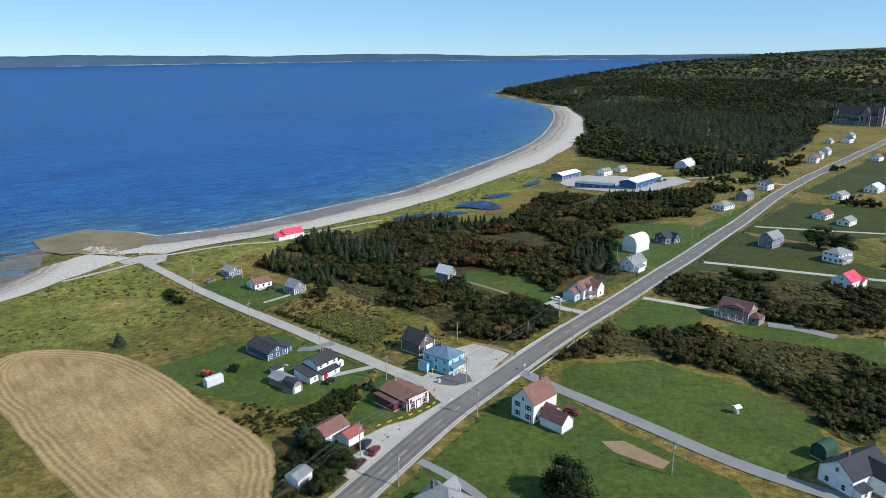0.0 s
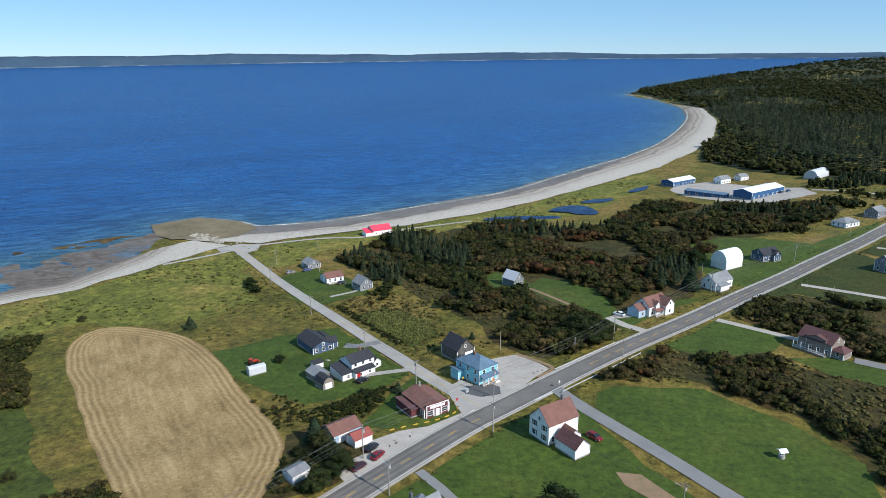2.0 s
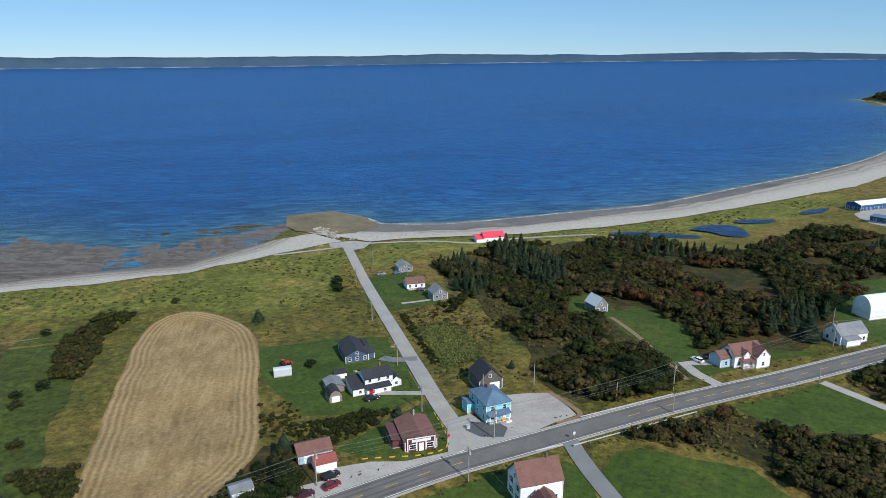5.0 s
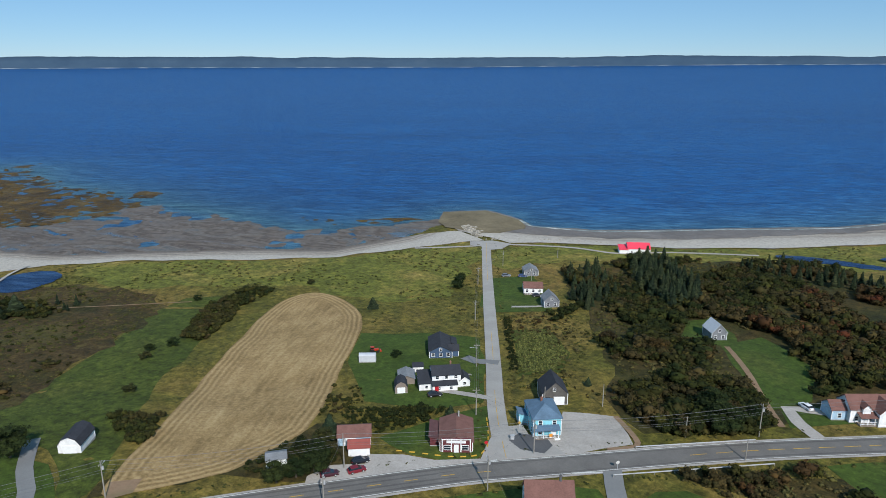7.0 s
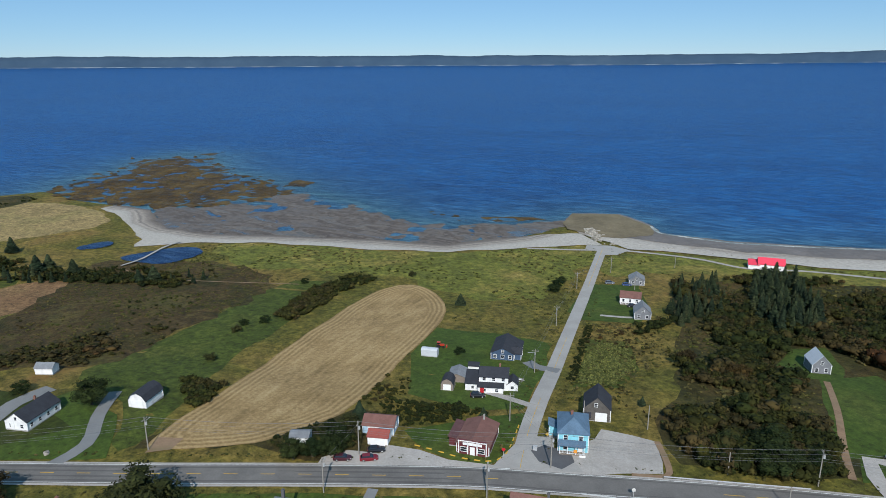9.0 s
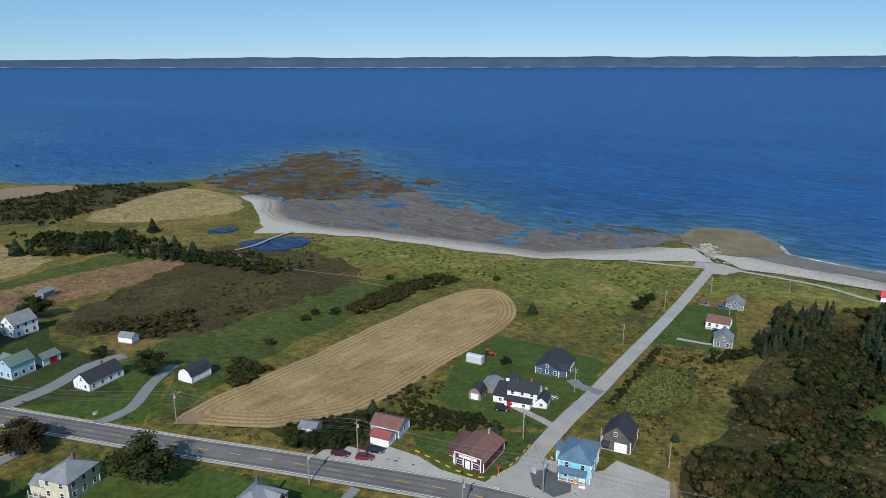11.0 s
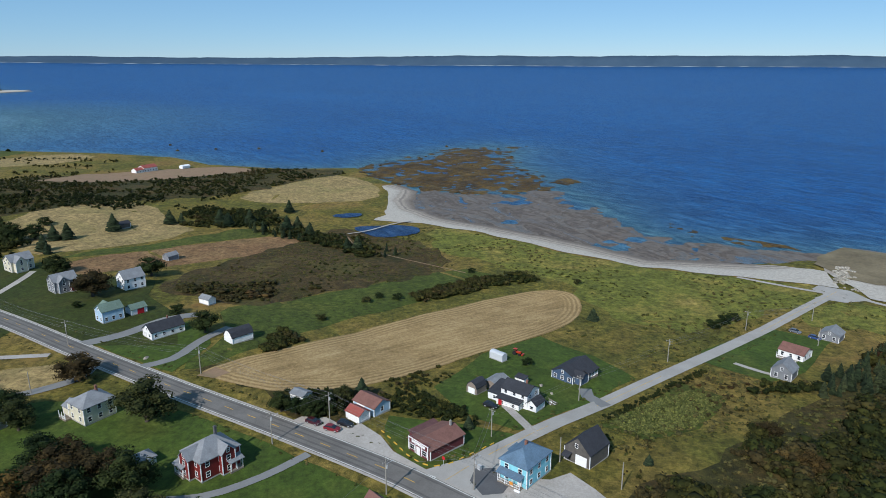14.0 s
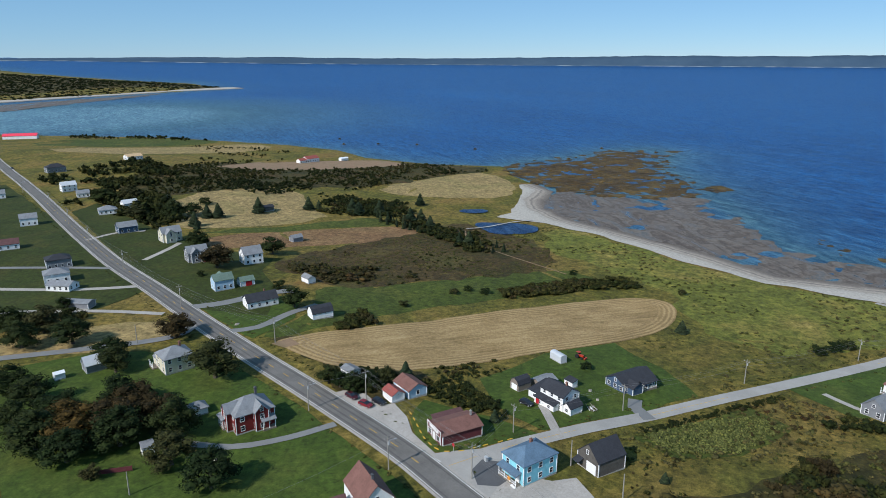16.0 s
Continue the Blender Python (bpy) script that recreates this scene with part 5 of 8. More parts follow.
M_PV, _ns, _ls, _b = mat("solar_panel", 0.15)
_b.inputs["Base Color"].default_value = (0.012, 0.02, 0.045, 1)
sl = math.atan2(2.0, 4.0)
for i in range(5):
    for j in range(2):
        bm = bmesh.new()
        add_box(bm, 0, 0, 0, 1.6, 1.5, 0.06)
        p = link("solar_panel", bm_mesh("solar_panel", bm, M_PV), h)
        p.matrix_local = Matrix.Translation((-4.6 + i * 1.75, 0.9 + j * 1.5, 4.86 - (0.9 + j * 1.5) * 0.5)) @ Matrix.Rotation(-sl, 4, "X")
simple("shed", -46.8, 191.8, 142, 5.0, 3.9, 2.1, 1.9, "gambrel", W_TAN, R_DARK, "barn-shaped pale shed with charcoal gambrel roof", "shed", sides="", over=0.15)
_s = bpy.context.scene.objects["shed"]
door_on(_s, -2.52, 0, 0.1, -math.pi / 2, 2.2, 1.9, M_TRIM)
simple("shed", -51.6, 198.2, 142, 6.4, 5.0, 2.2, 1.0, "gable", W_TAN, R_GREY, "brown shed with faded grey roof", "shed", sides="")
simple("shed", -55.0, 206.2, 52, 3.6, 2.2, 1.9, 0.5, "shed", W_WHITE, R_DARK, "small white shed with black roof", "shed", sides="", over=0.15)
c = simple("shipping_container", -73.9, 199.6, 47, 5.8, 2.6, 2.2, 0.55, "arch", R_PALE, R_PALE, "pale grey steel storage shelter", "storage shelter", sides="", over=0.02)

# across the main road
h = thing("house", 25.3, 172.5, 45, "white gabled house with brown roof and dark shutters", "house")
body(h, 0, 0, 0, 10.2, 7.4, 5.7, 3.8, "gable", W_WHITE, R_BROWN, sides="lr", rows=2, shutters=True, gap=3.2, win=(0.95, 1.5))
body(h, 0.4, -5.2, 90, 4.6, 4.0, 3.2, 1.6, "gable", W_WHITE, R_BROWN, sides="")
body(h, -1.4, -8.7, 90, 7.0, 5.0, 2.9, 2.2, "gable", W_WHITE, R_MAROON, sides="")
window_on(h, 3.4, -3.74, 0.9, 0, 0.9, 1.3)
window_on(h, -3.6, -3.74, 0.9, 0, 0.9, 1.3)
door_on(h, 2.42, -5.4, 0.1, math.pi / 2, 0.95, 2.05)
chimney(h, 2.5, 0, 8.8, 10.6, 0.5, M_DARK_ASPHALT)
h = thing("house", -0.1, 126.6, 142, "dark red house with grey hip roof and gabled dormers", "house")
body(h, 0, 0, 0, 10.6, 8.4, 5.4, 3.0, "hip", W_RED, R_GREY, sides="fblr", rows=2, gap=3.0)
body(h, 1.4, -3.2, 90, 4.6, 3.6, 5.6, 1.9, "gable", W_RED, R_GREY, sides="l", rows=2, gap=3.4)
body(h, -4.6, 0.6, 0, 4.4, 3.8, 5.4, 2.0, "gable", W_RED, R_GREY, sides="l", rows=2, gap=3.6)
porch(h, 3.0, -5.4, 0, 3.6, 1.8, 2.9, R_GREY, False, 3)
porch(h, -6.6, 2.4, -90, 4.0, 1.8, 2.9, R_GREY, True, 3)
chimney(h, 2.2, 1.0, 7.0, 9.6, 0.6, M_DARK_ASPHALT)
h = thing("house", -22.9, 84.5, 148, "cream two-storey house with grey hip roof", "house")
body(h, 0, 0, 0, 9.0, 8.0, 5.2, 2.3, "hip", W_CREAM, R_GREY, sides="fblr", rows=2, gap=2.9)
body(h, -2.0, 5.4, 90, 4.0, 4.6, 2.8, 1.2, "gable", W_CREAM, R_GREY, sides="lr")
porch(h, -5.4, 4.6, -90, 3.4, 1.8, 2.6, None, True, 3)
chimney(h, 2.0, 0.4, 6.6, 8.2)
simple("shed", -0.7, 109.3, 142, 4.4, 4.0, 2.2, 1.3, "hip", W_WHITE, R_GREY, "small white shed with grey hip roof", "shed", sides="l")
simple("shed", 20, 109.7, 142, 3.0, 2.4, 1.9, 0.6, "shed", W_WHITE, R_GREY, "little white garden shed", "shed", sides="", over=0.15)
simple("barn", -14, 61.1, 150, 6.4, 4.6, 2.6, 2.3, "gable", W_GREY, R_PALE, "old grey barn with pale metal roof", "barn", sides="")
simple("shed", -5, 55.8, 150, 3.0, 2.4, 1.8, 0.6, "gable", W_WHITE, R_WHITE, "tiny white garden shed under trees", "shed", sides="", over=0.1)

# west along the road
h = simple("house", -82, 78.8, 140, 12.2, 6.8, 2.9, 2.4, "gable", W_WHITE, R_DARK, "white bungalow with black roof", sides="fblr", win=(0.9, 1.1))
door_on(h, -6.14, 1.2, 0.3, -math.pi / 2)
chimney(h, 2.0, 0.6, 4.8, 6.0, 0.5)
b = simple("barn", -78.0, 107.5, 139, 8.0, 5.6, 2.6, 2.2, "gambrel", W_WHITE, R_DARK, "white barn-shaped garage with slate gambrel roof", "barn", sides="")
door_on(b, -4.02, 0, 0.05, -math.pi / 2, 3.2, 2.2, M_TRIM, "garage_door")
h = simple("house", -94.8, 52.2, 142, 8.0, 6.0, 4.6, 2.2, "gable", W_PALEBLUE, R_GREEN, "pale blue house with grey-green roof", sides="flr", rows=2)
body(h, 1.0, 4.2, 90, 5.0, 5.0, 4.0, 1.8, "gable", W_PALEBLUE, R_GREEN)
h = simple("garage", -102.2, 58.9, 142, 6.2, 4.6, 2.4, 1.4, "gable", W_WHITE, R_GREEN, "small white garage with dark green roof and red door", "garage", sides="")
door_on(h, 0.6, -2.34, 0.05, 0, 2.4, 2.1, M_DOOR_RED, "garage_door")
h = simple("shed", -116.8, 81.6, 60, 5.6, 3.6, 2.4, 1.2, "gable", W_WHITE, R_GREY, "small white shed with red door", "shed", sides="")
door_on(h, -2.82, 0, 0.1, -math.pi / 2, 1.4, 1.9, M_DOOR_RED)
simple("house", -133.5, 41.7, 142, 9.0, 7.6, 5.0, 3.2, "gable", W_WHITE, R_GREY, "tall white gabled house with grey roof", sides="flr", rows=2)
h = simple("house", -127.7, 14.7, 142, 9.5, 7.0, 4.8, 2.8, "gable", W_GREY, R_GREY, "grey gabled house with red porch", sides="flr", rows=2)
body(h, -1.5, -3.0, 90, 5.0, 4.2, 4.8, 2.3, "gable", W_GREY, R_GREY, sides="l", rows=2)
body(h, 3.4, -4.8, 0, 5.0, 3.0, 2.4, 0.8, "shed", W_RED, R_DARK)
simple("house", -163.9, -59, 146, 10.2, 7.0, 3.6, 2.4, "gable", W_NAVY, R_GREY, "dark blue storey-and-half house with grey roof", sides="flr")
h = simple("house", -155.3, -22.6, 148, 10.0, 7.4, 5.0, 2.8, "gable", W_CREAM, R_GREY, "cream double-gabled house with grey roof", sides="flr", rows=2)
body(h, -1.5, -3.4, 90, 5.6, 5.0, 4.8, 2.5, "gable", W_CREAM, R_GREY, sides="l", rows=2)
ROW = [
    (-199.9, -105.8, 138, 10.5, 8.5, 3.0, 2.0, "hip", W_WHITE, R_GREY, "white bungalow with grey hip roof", 1),
    (-217.7, -104.4, 150, 9.0, 7.0, 3.6, 2.0, "gable", W_WHITE, R_PALE, "white house with pale metal roof", 1),
    (-254.6, -192.4, 150, 10.0, 7.4, 4.8, 2.4, "gable", W_WHITE, R_PALE, "white two-storey house with pale roof", 2),
    (-238.5, -163, 140, 8.0, 6.2, 3.0, 2.0, "gable", W_WHITE, R_GREY, "small white house with grey roof", 1),
    (-323.5, -276.5, 150, 15.0, 9.5, 4.6, 2.6, "hip", W_GREY, R_DARK, "large grey house with dark hip roof", 2),
    (-161.6, -128.4, 140, 9.0, 7.2, 4.6, 2.4, "gable", W_WHITE, R_GREY, "white two-storey house with slate roof", 2),
    (-140.1, -150.1, 140, 8.0, 6.5, 3.0, 2.2, "gable", W_WHITE, R_GREY, "white cottage with grey roof", 1),
    (-116.1, -92.2, 140, 10.0, 7.0, 3.0, 2.2, "gable", W_WHITE, R_MAROON, "white house with maroon roof", 1),
    (-238.1, -250.2, 140, 9.0, 7.0, 3.6, 2.4, "gable", W_PALEBLUE, R_GREY, "pale blue house with grey roof", 1),
    (-215.1, -215.1, 140, 9.0, 7.0, 3.4, 2.4, "gable", W_WHITE, R_GREY, "white house with grey roof", 1),
    (-81.8, -24.6, 140, 10.0, 8.0, 4.4, 1.8, "hip", W_WHITE, R_GREY, "white two-storey house with flat-pitched grey roof", 2),
    (-99.7, -42.2, 142, 10.5, 8.0, 4.4, 1.8, "hip", W_GREY, R_DARK, "dark grey house with charcoal roof", 2),
    (-73.3, -12.6, 100, 10.5, 6.6, 2.6, 1.4, "gable", W_WHITE, R_GREY, "low white wing with grey roof", 1),
    (-58.1, 11.1, 100, 11.0, 4.8, 2.4, 0.8, "gable", W_GREY, R_GREY, "long low shed with grey roof", 1),
    (-406.7, -266.1, 157, 15.0, 9.0, 3.2, 2.2, "gable", W_WHITE, R_TAN, "house under construction with bare plywood roof", 1),
    (-188.7, 35.1, 150, 6.2, 4.2, 2.4, 1.4, "gable", W_GREY, R_GREY, "small grey field shed", 1),
    (-250.4, -21.3, 150, 8.0, 5.0, 2.6, 1.4, "gable", W_SHINGLE, R_DARK, "dark weathered field shed", 1),
]
for x, y, t, L, W, hh, rise, kind, wm, rm, text, rows in ROW:
    simple("house" if "shed" not in text else "shed", x, y, t, L, W, hh, rise, kind, wm, rm, text, "house" if "shed" not in text else "shed", "flr" if "shed" not in text else "", rows)
simple("warehouse", -586.3, -611.7, 125, 42.0, 12.0, 4.5, 3.0, "gable", W_WHITE, R_PINK, "long white building with red roof", "warehouse", sides="")
h = simple("warehouse", -502.7, -122.8, 152, 15.0, 9.0, 4.0, 2.4, "gable", W_WHITE, R_RED, "white shore building with red roof", "warehouse", sides="f")
body(h, -11.5, -1.0, 0, 9.0, 7.0, 3.0, 1.8, "gable", W_WHITE, R_RED, sides="f")
simple("shed", -527.1, -96.4, 150, 9.0, 5.0, 2.6, 1.0, "gable", W_WHITE, R_WHITE, "low white shore shed", "shed", sides="")

# east along the road
h = thing("house", 59.1, 272.9, 46, "white and pale blue gabled farmhouse with brown roof", "house")
body(h, 0, 0, 0, 11.0, 7.0, 4.2, 2.8, "gable", W_WHITE, R_BROWN, sides="fblr", rows=2, win=(0.85, 1.15), gap=2.8)
body(h, 3.6, -2.8, 90, 6.4, 5.0, 4.2, 2.6, "gable", W_WHITE, R_BROWN, sides="l", rows=2)
body(h, -1.6, -3.0, 90, 2.6, 2.0, 5.0, 1.0, "gable", W_WHITE, R_BROWN)
porch(h, -0.6, -4.6, 0, 6.0, 2.0, 2.7, R_BROWN, True, 4)
body(h, -7.6, 0.6, 0, 4.4, 5.4, 3.2, 1.8, "gable", W_PALEBLUE, R_BROWN, sides="f")
simple("barn", 100.1, 342.8, 44, 12.5, 8.4, 3.6, 5.0, "arch", W_WHITE, R_WHITE, "tall white round-roofed barn", "barn", sides="", over=0.1)
h = simple("house", 89.7, 308.9, 46, 12.0, 7.2, 3.6, 3.0, "gable", W_WHITE, R_GREY, "white gabled house with grey roof", sides="flr")
body(h, -2.0, -4.4, 0, 6.0, 2.2, 2.5, 0.7, "shed", W_WHITE, R_GREY)
h = simple("house", 121.3, 359.2, 34, 10.5, 7.4, 3.4, 2.4, "gable", W_NAVY, R_DARK, "dark blue house with white trim and dark roof", sides="flr")
body(h, 2.0, -3.0, 90, 5.0, 4.0, 3.2, 2.0, "gable", W_NAVY, R_DARK, sides="l")
h = thing("house", 112.7, 245.8, -45, "taupe storey-and-half house with maroon roof and white porch", "house")
body(h, 0, 0, 0, 11.4, 8.0, 4.4, 2.8, "gable", W_TAN, R_MAROON, sides="fblr", rows=2, win=(0.95, 1.1), gap=2.8)
body(h, 0.4, -2.4, 90, 3.0, 6.6, 5.2, 0.9, "gable", W_TAN, R_MAROON)
body(h, 7.4, -0.6, 90, 5.0, 4.0, 2.6, 1.3, "hip", W_TAN, R_MAROON, sides="l")
porch(h, -0.8, -5.0, 0, 11.0, 2.2, 2.8, None, True, 5)
simple("house", 173.3, 349.1, 38, 11.0, 7.4, 5.0, 3.0, "gable", W_GREY, R_GREY, "tall slate-grey gabled house", sides="flr", rows=2)
h = simple("house", 192.7, 320.8, 30, 11.0, 8.0, 4.8, 2.0, "hip", W_WHITE, R_GREY, "white house with grey hip roof and porch", sides="flr", rows=2)
porch(h, -1.0, -5.0, 0, 8.0, 2.0, 2.6, R_GREY, True, 4)
h = simple("house", 176.3, 283.7, 36, 9.6, 8.4, 3.4, 3.0, "gable", W_WHITE, R_PINK, "white house with bright red roof", sides="flr")
body(h, 5.0, -3.4, 90, 4.0, 3.6, 2.8, 1.4, "gable", W_WHITE, R_PINK)
h = thing("house", 95.8, 139.6, 27, "white farmhouse with slate-dark roofs", "house")
body(h, 0, 0, 0, 13.6, 8.0, 4.4, 2.9, "gable", W_WHITE, R_DARK, sides="fblr", rows=2, gap=2.9)
body(h, 2.2, -4.6, 90, 6.0, 5.0, 4.2, 2.4, "gable", W_WHITE, R_DARK, sides="l", rows=2)
body(h, -4.8, -4.8, 0, 3.4, 2.4, 2.4, 0.7, "shed", W_WHITE, R_DARK, sides="f")
chimney(h, -3.0, 0.3, 6.8, 8.2)
EAST = [
    (185.8, 444.5, 39, 13.0, 9.0, 3.0, 2.2, "hip", W_WHITE, R_GREY, "white bungalow with grey hip roof", 1),
    (212.8, 474.1, 47, 12.0, 8.0, 4.2, 2.4, "gable", W_GREY, R_GREY, "grey house with slate roof", 2),
    (244.6, 512, 40, 10.0, 8.0, 4.8, 2.6, "gable", W_WHITE, R_DARK, "white two-storey house with dark roof", 2),
    (350.8, 645.6, 49, 13.0, 8.0, 5.0, 3.0, "gable", W_WHITE, R_BROWN, "white house with brown roof", 2),
    (392, 701, 48, 13.0, 8.0, 5.0, 3.0, "gable", W_WHITE, R_GREY, "white house with grey roof", 2),
    (370.2, 672.4, 48, 9.0, 7.0, 4.6, 2.6, "gable", W_WHITE, R_GREY, "white gabled house with grey roof", 2),
    (474.1, 805.2, 44, 16.0, 9.0, 4.6, 2.6, "gable", W_WHITE, R_DARK, "long white house with dark roof", 2),
    (496, 838, 44, 12.0, 9.0, 5.0, 3.0, "gable", W_WHITE, R_GREY, "white house with grey roof", 2),
    (450.2, 800.3, 44, 9.0, 7.0, 3.0, 2.2, "gable", W_WHITE, R_GREY, "small white house with grey roof", 1),
    (418.9, 658.8, 37, 11.0, 8.0, 3.8, 2.6, "gable", W_WHITE, R_BROWN, "white house with brown roof", 1),
    (279.6, 473.9, 37, 12.0, 8.0, 3.2, 2.2, "gable", W_WHITE, R_GREY, "white bungalow with grey roof", 1),
    (319.7, 499.8, 42, 15.0, 9.0, 3.8, 2.6, "gable", W_WHITE, R_PALE, "white house with pale roof", 1),
    (235.8, 413.9, 40, 12.0, 7.6, 3.0, 2.2, "gable", W_WHITE, R_BROWN, "white bungalow with brown roof", 1),
    (240.7, 396.8, 38, 10.0, 7.0, 3.0, 2.0, "gable", W_WHITE, R_GREY, "white bungalow with grey roof", 1),
    (148.7, 624.2, 40, 12.0, 8.0, 4.0, 2.4, "gable", W_WHITE, R_GREY, "white house with grey roof by the yard", 1),
    (166.9, 638.5, 40, 10.0, 7.0, 3.4, 2.2, "gable", W_WHITE, R_GREY, "white house with grey roof by the yard", 1),
]
for x, y, t, L, W, hh, rise, kind, wm, rm, text, rows in EAST:
    simple("house", x, y, t, L, W, hh, rise, kind, wm, rm, text, "house", "flr", rows)
simple("warehouse", 162.8, 557.1, 48, 45.0, 15.0, 5.2, 2.0, "gable", W_BLUE, R_WHITE, "blue metal warehouse with white roof", "warehouse", sides="f", gap=6.0, win=(1.6, 1.4), over=0.3)
simple("warehouse", 125.3, 557.8, -28, 32.0, 6.5, 3.2, 0.6, "shed", W_BLUE, R_BLUEGREY, "long low blue shed", "warehouse", sides="f", gap=6.0, win=(1.6, 1.2))
simple("warehouse", 112.2, 619.1, 49, 32.0, 12.0, 4.4, 1.8, "gable", W_BLUE, R_WHITE, "blue-walled shop with white roof", "warehouse", sides="flr", gap=4.0, win=(1.6, 1.4))
simple("barn", 227.4, 639.2, 53, 27.0, 11.0, 1.6, 5.4, "arch", R_PALE, R_PALE, "grey steel arched storage building", "barn", sides="", over=0.05)

# beach end
h = thing("boathouse", -95.4, 412.0, 41, "white fish shed with bright red metal roof on the beach", "boathouse")
body(h, 1.0, 0, 0, 12.5, 8.4, 3.2, 2.6, "gable", W_WHITE, R_PINK, sides="f", win=(0.8, 0.9), gap=4.0)
body(h, -7.4, -1.0, 0, 5.0, 6.4, 2.5, 1.2, "shed", W_WHITE, R_PINK)
door_on(h, -1.0, -4.22, 0.1, 0, 2.4, 2.2, M_TRIM)
h = simple("cottage", -107.6, 330.4, -42, 7.6, 7.0, 2.7, 2.0, "gable", W_GREY, R_GREY, "grey beach cottage with white trim", "cottage", sides="fr")
porch(h, -4.9, 0, -90, 5.0, 2.0, 2.5, None, True, 3)
h = simple("cottage", -87.2, 307.0, 44, 8.6, 7.6, 2.8, 1.8, "gable", W_WHITE, R_BROWN, "white cottage with red-brown roof and deck", "cottage", sides="flr")
porch(h, -0.6, -5.0, 0, 7.0, 2.2, 2.5, None, True, 4)
h = simple("cottage", -67.5, 294.4, -40, 7.0, 6.4, 3.2, 2.8, "gable", W_GREY, R_GREY, "steep-roofed grey shingled beach cottage", "cottage", sides="fr")
porch(h, -4.4, -0.6, -90, 4.4, 1.8, 2.4, None, True, 3)
h = simple("cottage", 1.0, 305.3, 142, 7.2, 5.8, 3.4, 3.2, "gable", W_GREY, R_PALE, "old grey cottage with pale metal roof in the thicket", "cottage", sides="flr")
simple("shed", -34.2, 140.5, 60, 5.0, 4.0, 2.2, 0.8, "gable", W_WHITE, R_GREY, "overgrown grey-roofed shed under trees", "shed", sides="", over=0.2)

# stone church far off
ch = thing("church", 612, 1020, -45, "large grey granite church with steep roof and corner towers", "church")
body(ch, 0, 0, 0, 58.0, 17.0, 15.0, 12.0, "gable", W_STONE, R_DARK, sides="f", rows=1, win=(2.2, 8.0), floor0=4.0, gap=6.5, gable_win=False)
body(ch, 12.0, 0, 90, 34.0, 14.0, 15.0, 11.0, "gable", W_STONE, R_DARK, sides="lr", win=(2.4, 9.0), floor0=4.0, gap=6.0, gable_win=False)
body(ch, -6.0, -11.5, 0, 40.0, 7.0, 7.0, 3.0, "shed", W_STONE, R_DARK, sides="f", win=(1.4, 3.0), floor0=2.0, gap=5.0)
for sx, sy in ((30, -7.5), (30, 7.5), (-29, -7), (-29, 7)):
    body(ch, sx, sy, 0, 5.6, 5.6, 27.0 if sx > 0 else 20.0, 5.0, "hip", W_STONE, R_DARK, over=0.1)

# ---- plants ----


def leaf_mat(name, stops, attribute=True):
    """Leaves in tones from tree to tree and from clump to clump."""
    m, ns, ls, b = mat(name, 0.85)
    b.inputs["Specular IOR Level"].default_value = 0.1
    if attribute:
        at = ns.new("ShaderNodeAttribute")
        at.attribute_name = "tint"
        tone = at.outputs["Fac"]
    else:
        tone = ns.new("ShaderNodeObjectInfo").outputs["Random"]
    col = ramp(ns, ls, tone, stops)
    isl = ns.new("ShaderNodeNewGeometry").outputs["Random Per Island"]
    var = ramp(ns, ls, isl, [(0.0, (0.5, 0.52, 0.5)), (0.6, (1.0, 1.0, 1.0)), (1.0, (1.7, 1.55, 1.3))])
    ls.new(mix(ns, ls, 1.0, col, var, "MULTIPLY"), b.inputs["Base Color"])
    return m


BUSH_STOPS = [(0.0, (0.0099, 0.0154, 0.0049)), (0.3, (0.0181, 0.0241, 0.0064)), (0.5, (0.0339, 0.0347, 0.0089)), (0.68, (0.0370, 0.0312, 0.0121)), (0.8, (0.0520, 0.0391, 0.0152)), (0.9, (0.0466, 0.0265, 0.0109)), (1.0, (0.0602, 0.0202, 0.0099))]
M_BUSH = leaf_mat("bush_leaves", BUSH_STOPS)
M_TREE = leaf_mat("tree_leaves", [(0.0, (0.0127, 0.0229, 0.0076)), (0.6, (0.0238, 0.0331, 0.0102)), (1.0, (0.0408, 0.0408, 0.0153))], False)
M_AUTUMN = leaf_mat("turning_leaves", [(0.0, (0.026, 0.021, 0.009)), (0.6, (0.036, 0.026, 0.011)), (1.0, (0.07, 0.045, 0.012))], False)
M_SPRUCE = leaf_mat("spruce_needles", [(0.0, (0.0144, 0.0240, 0.0144)), (0.5, (0.0240, 0.0360, 0.0176)), (1.0, (0.0400, 0.0496, 0.0240))])
M_SPRUCE_ONE = leaf_mat("spruce_needles_single", [(0.0, (0.018, 0.032, 0.018)), (1.0, (0.04, 0.055, 0.028))], False)
M_TUFT = leaf_mat("meadow_tufts", [(0.0, (0.0324, 0.0414, 0.0117)), (0.4, (0.0540, 0.0594, 0.0162)), (0.7, (0.0855, 0.0774, 0.0288)), (1.0, (0.0675, 0.0495, 0.0216))])
M_CROP = leaf_mat("crop_leaves", [(0.0, (0.07, 0.088, 0.025)), (1.0, (0.13, 0.135, 0.045))])
M_BARK = paint_mat("bark", (0.09, 0.075, 0.06), 0.95, 0.4)


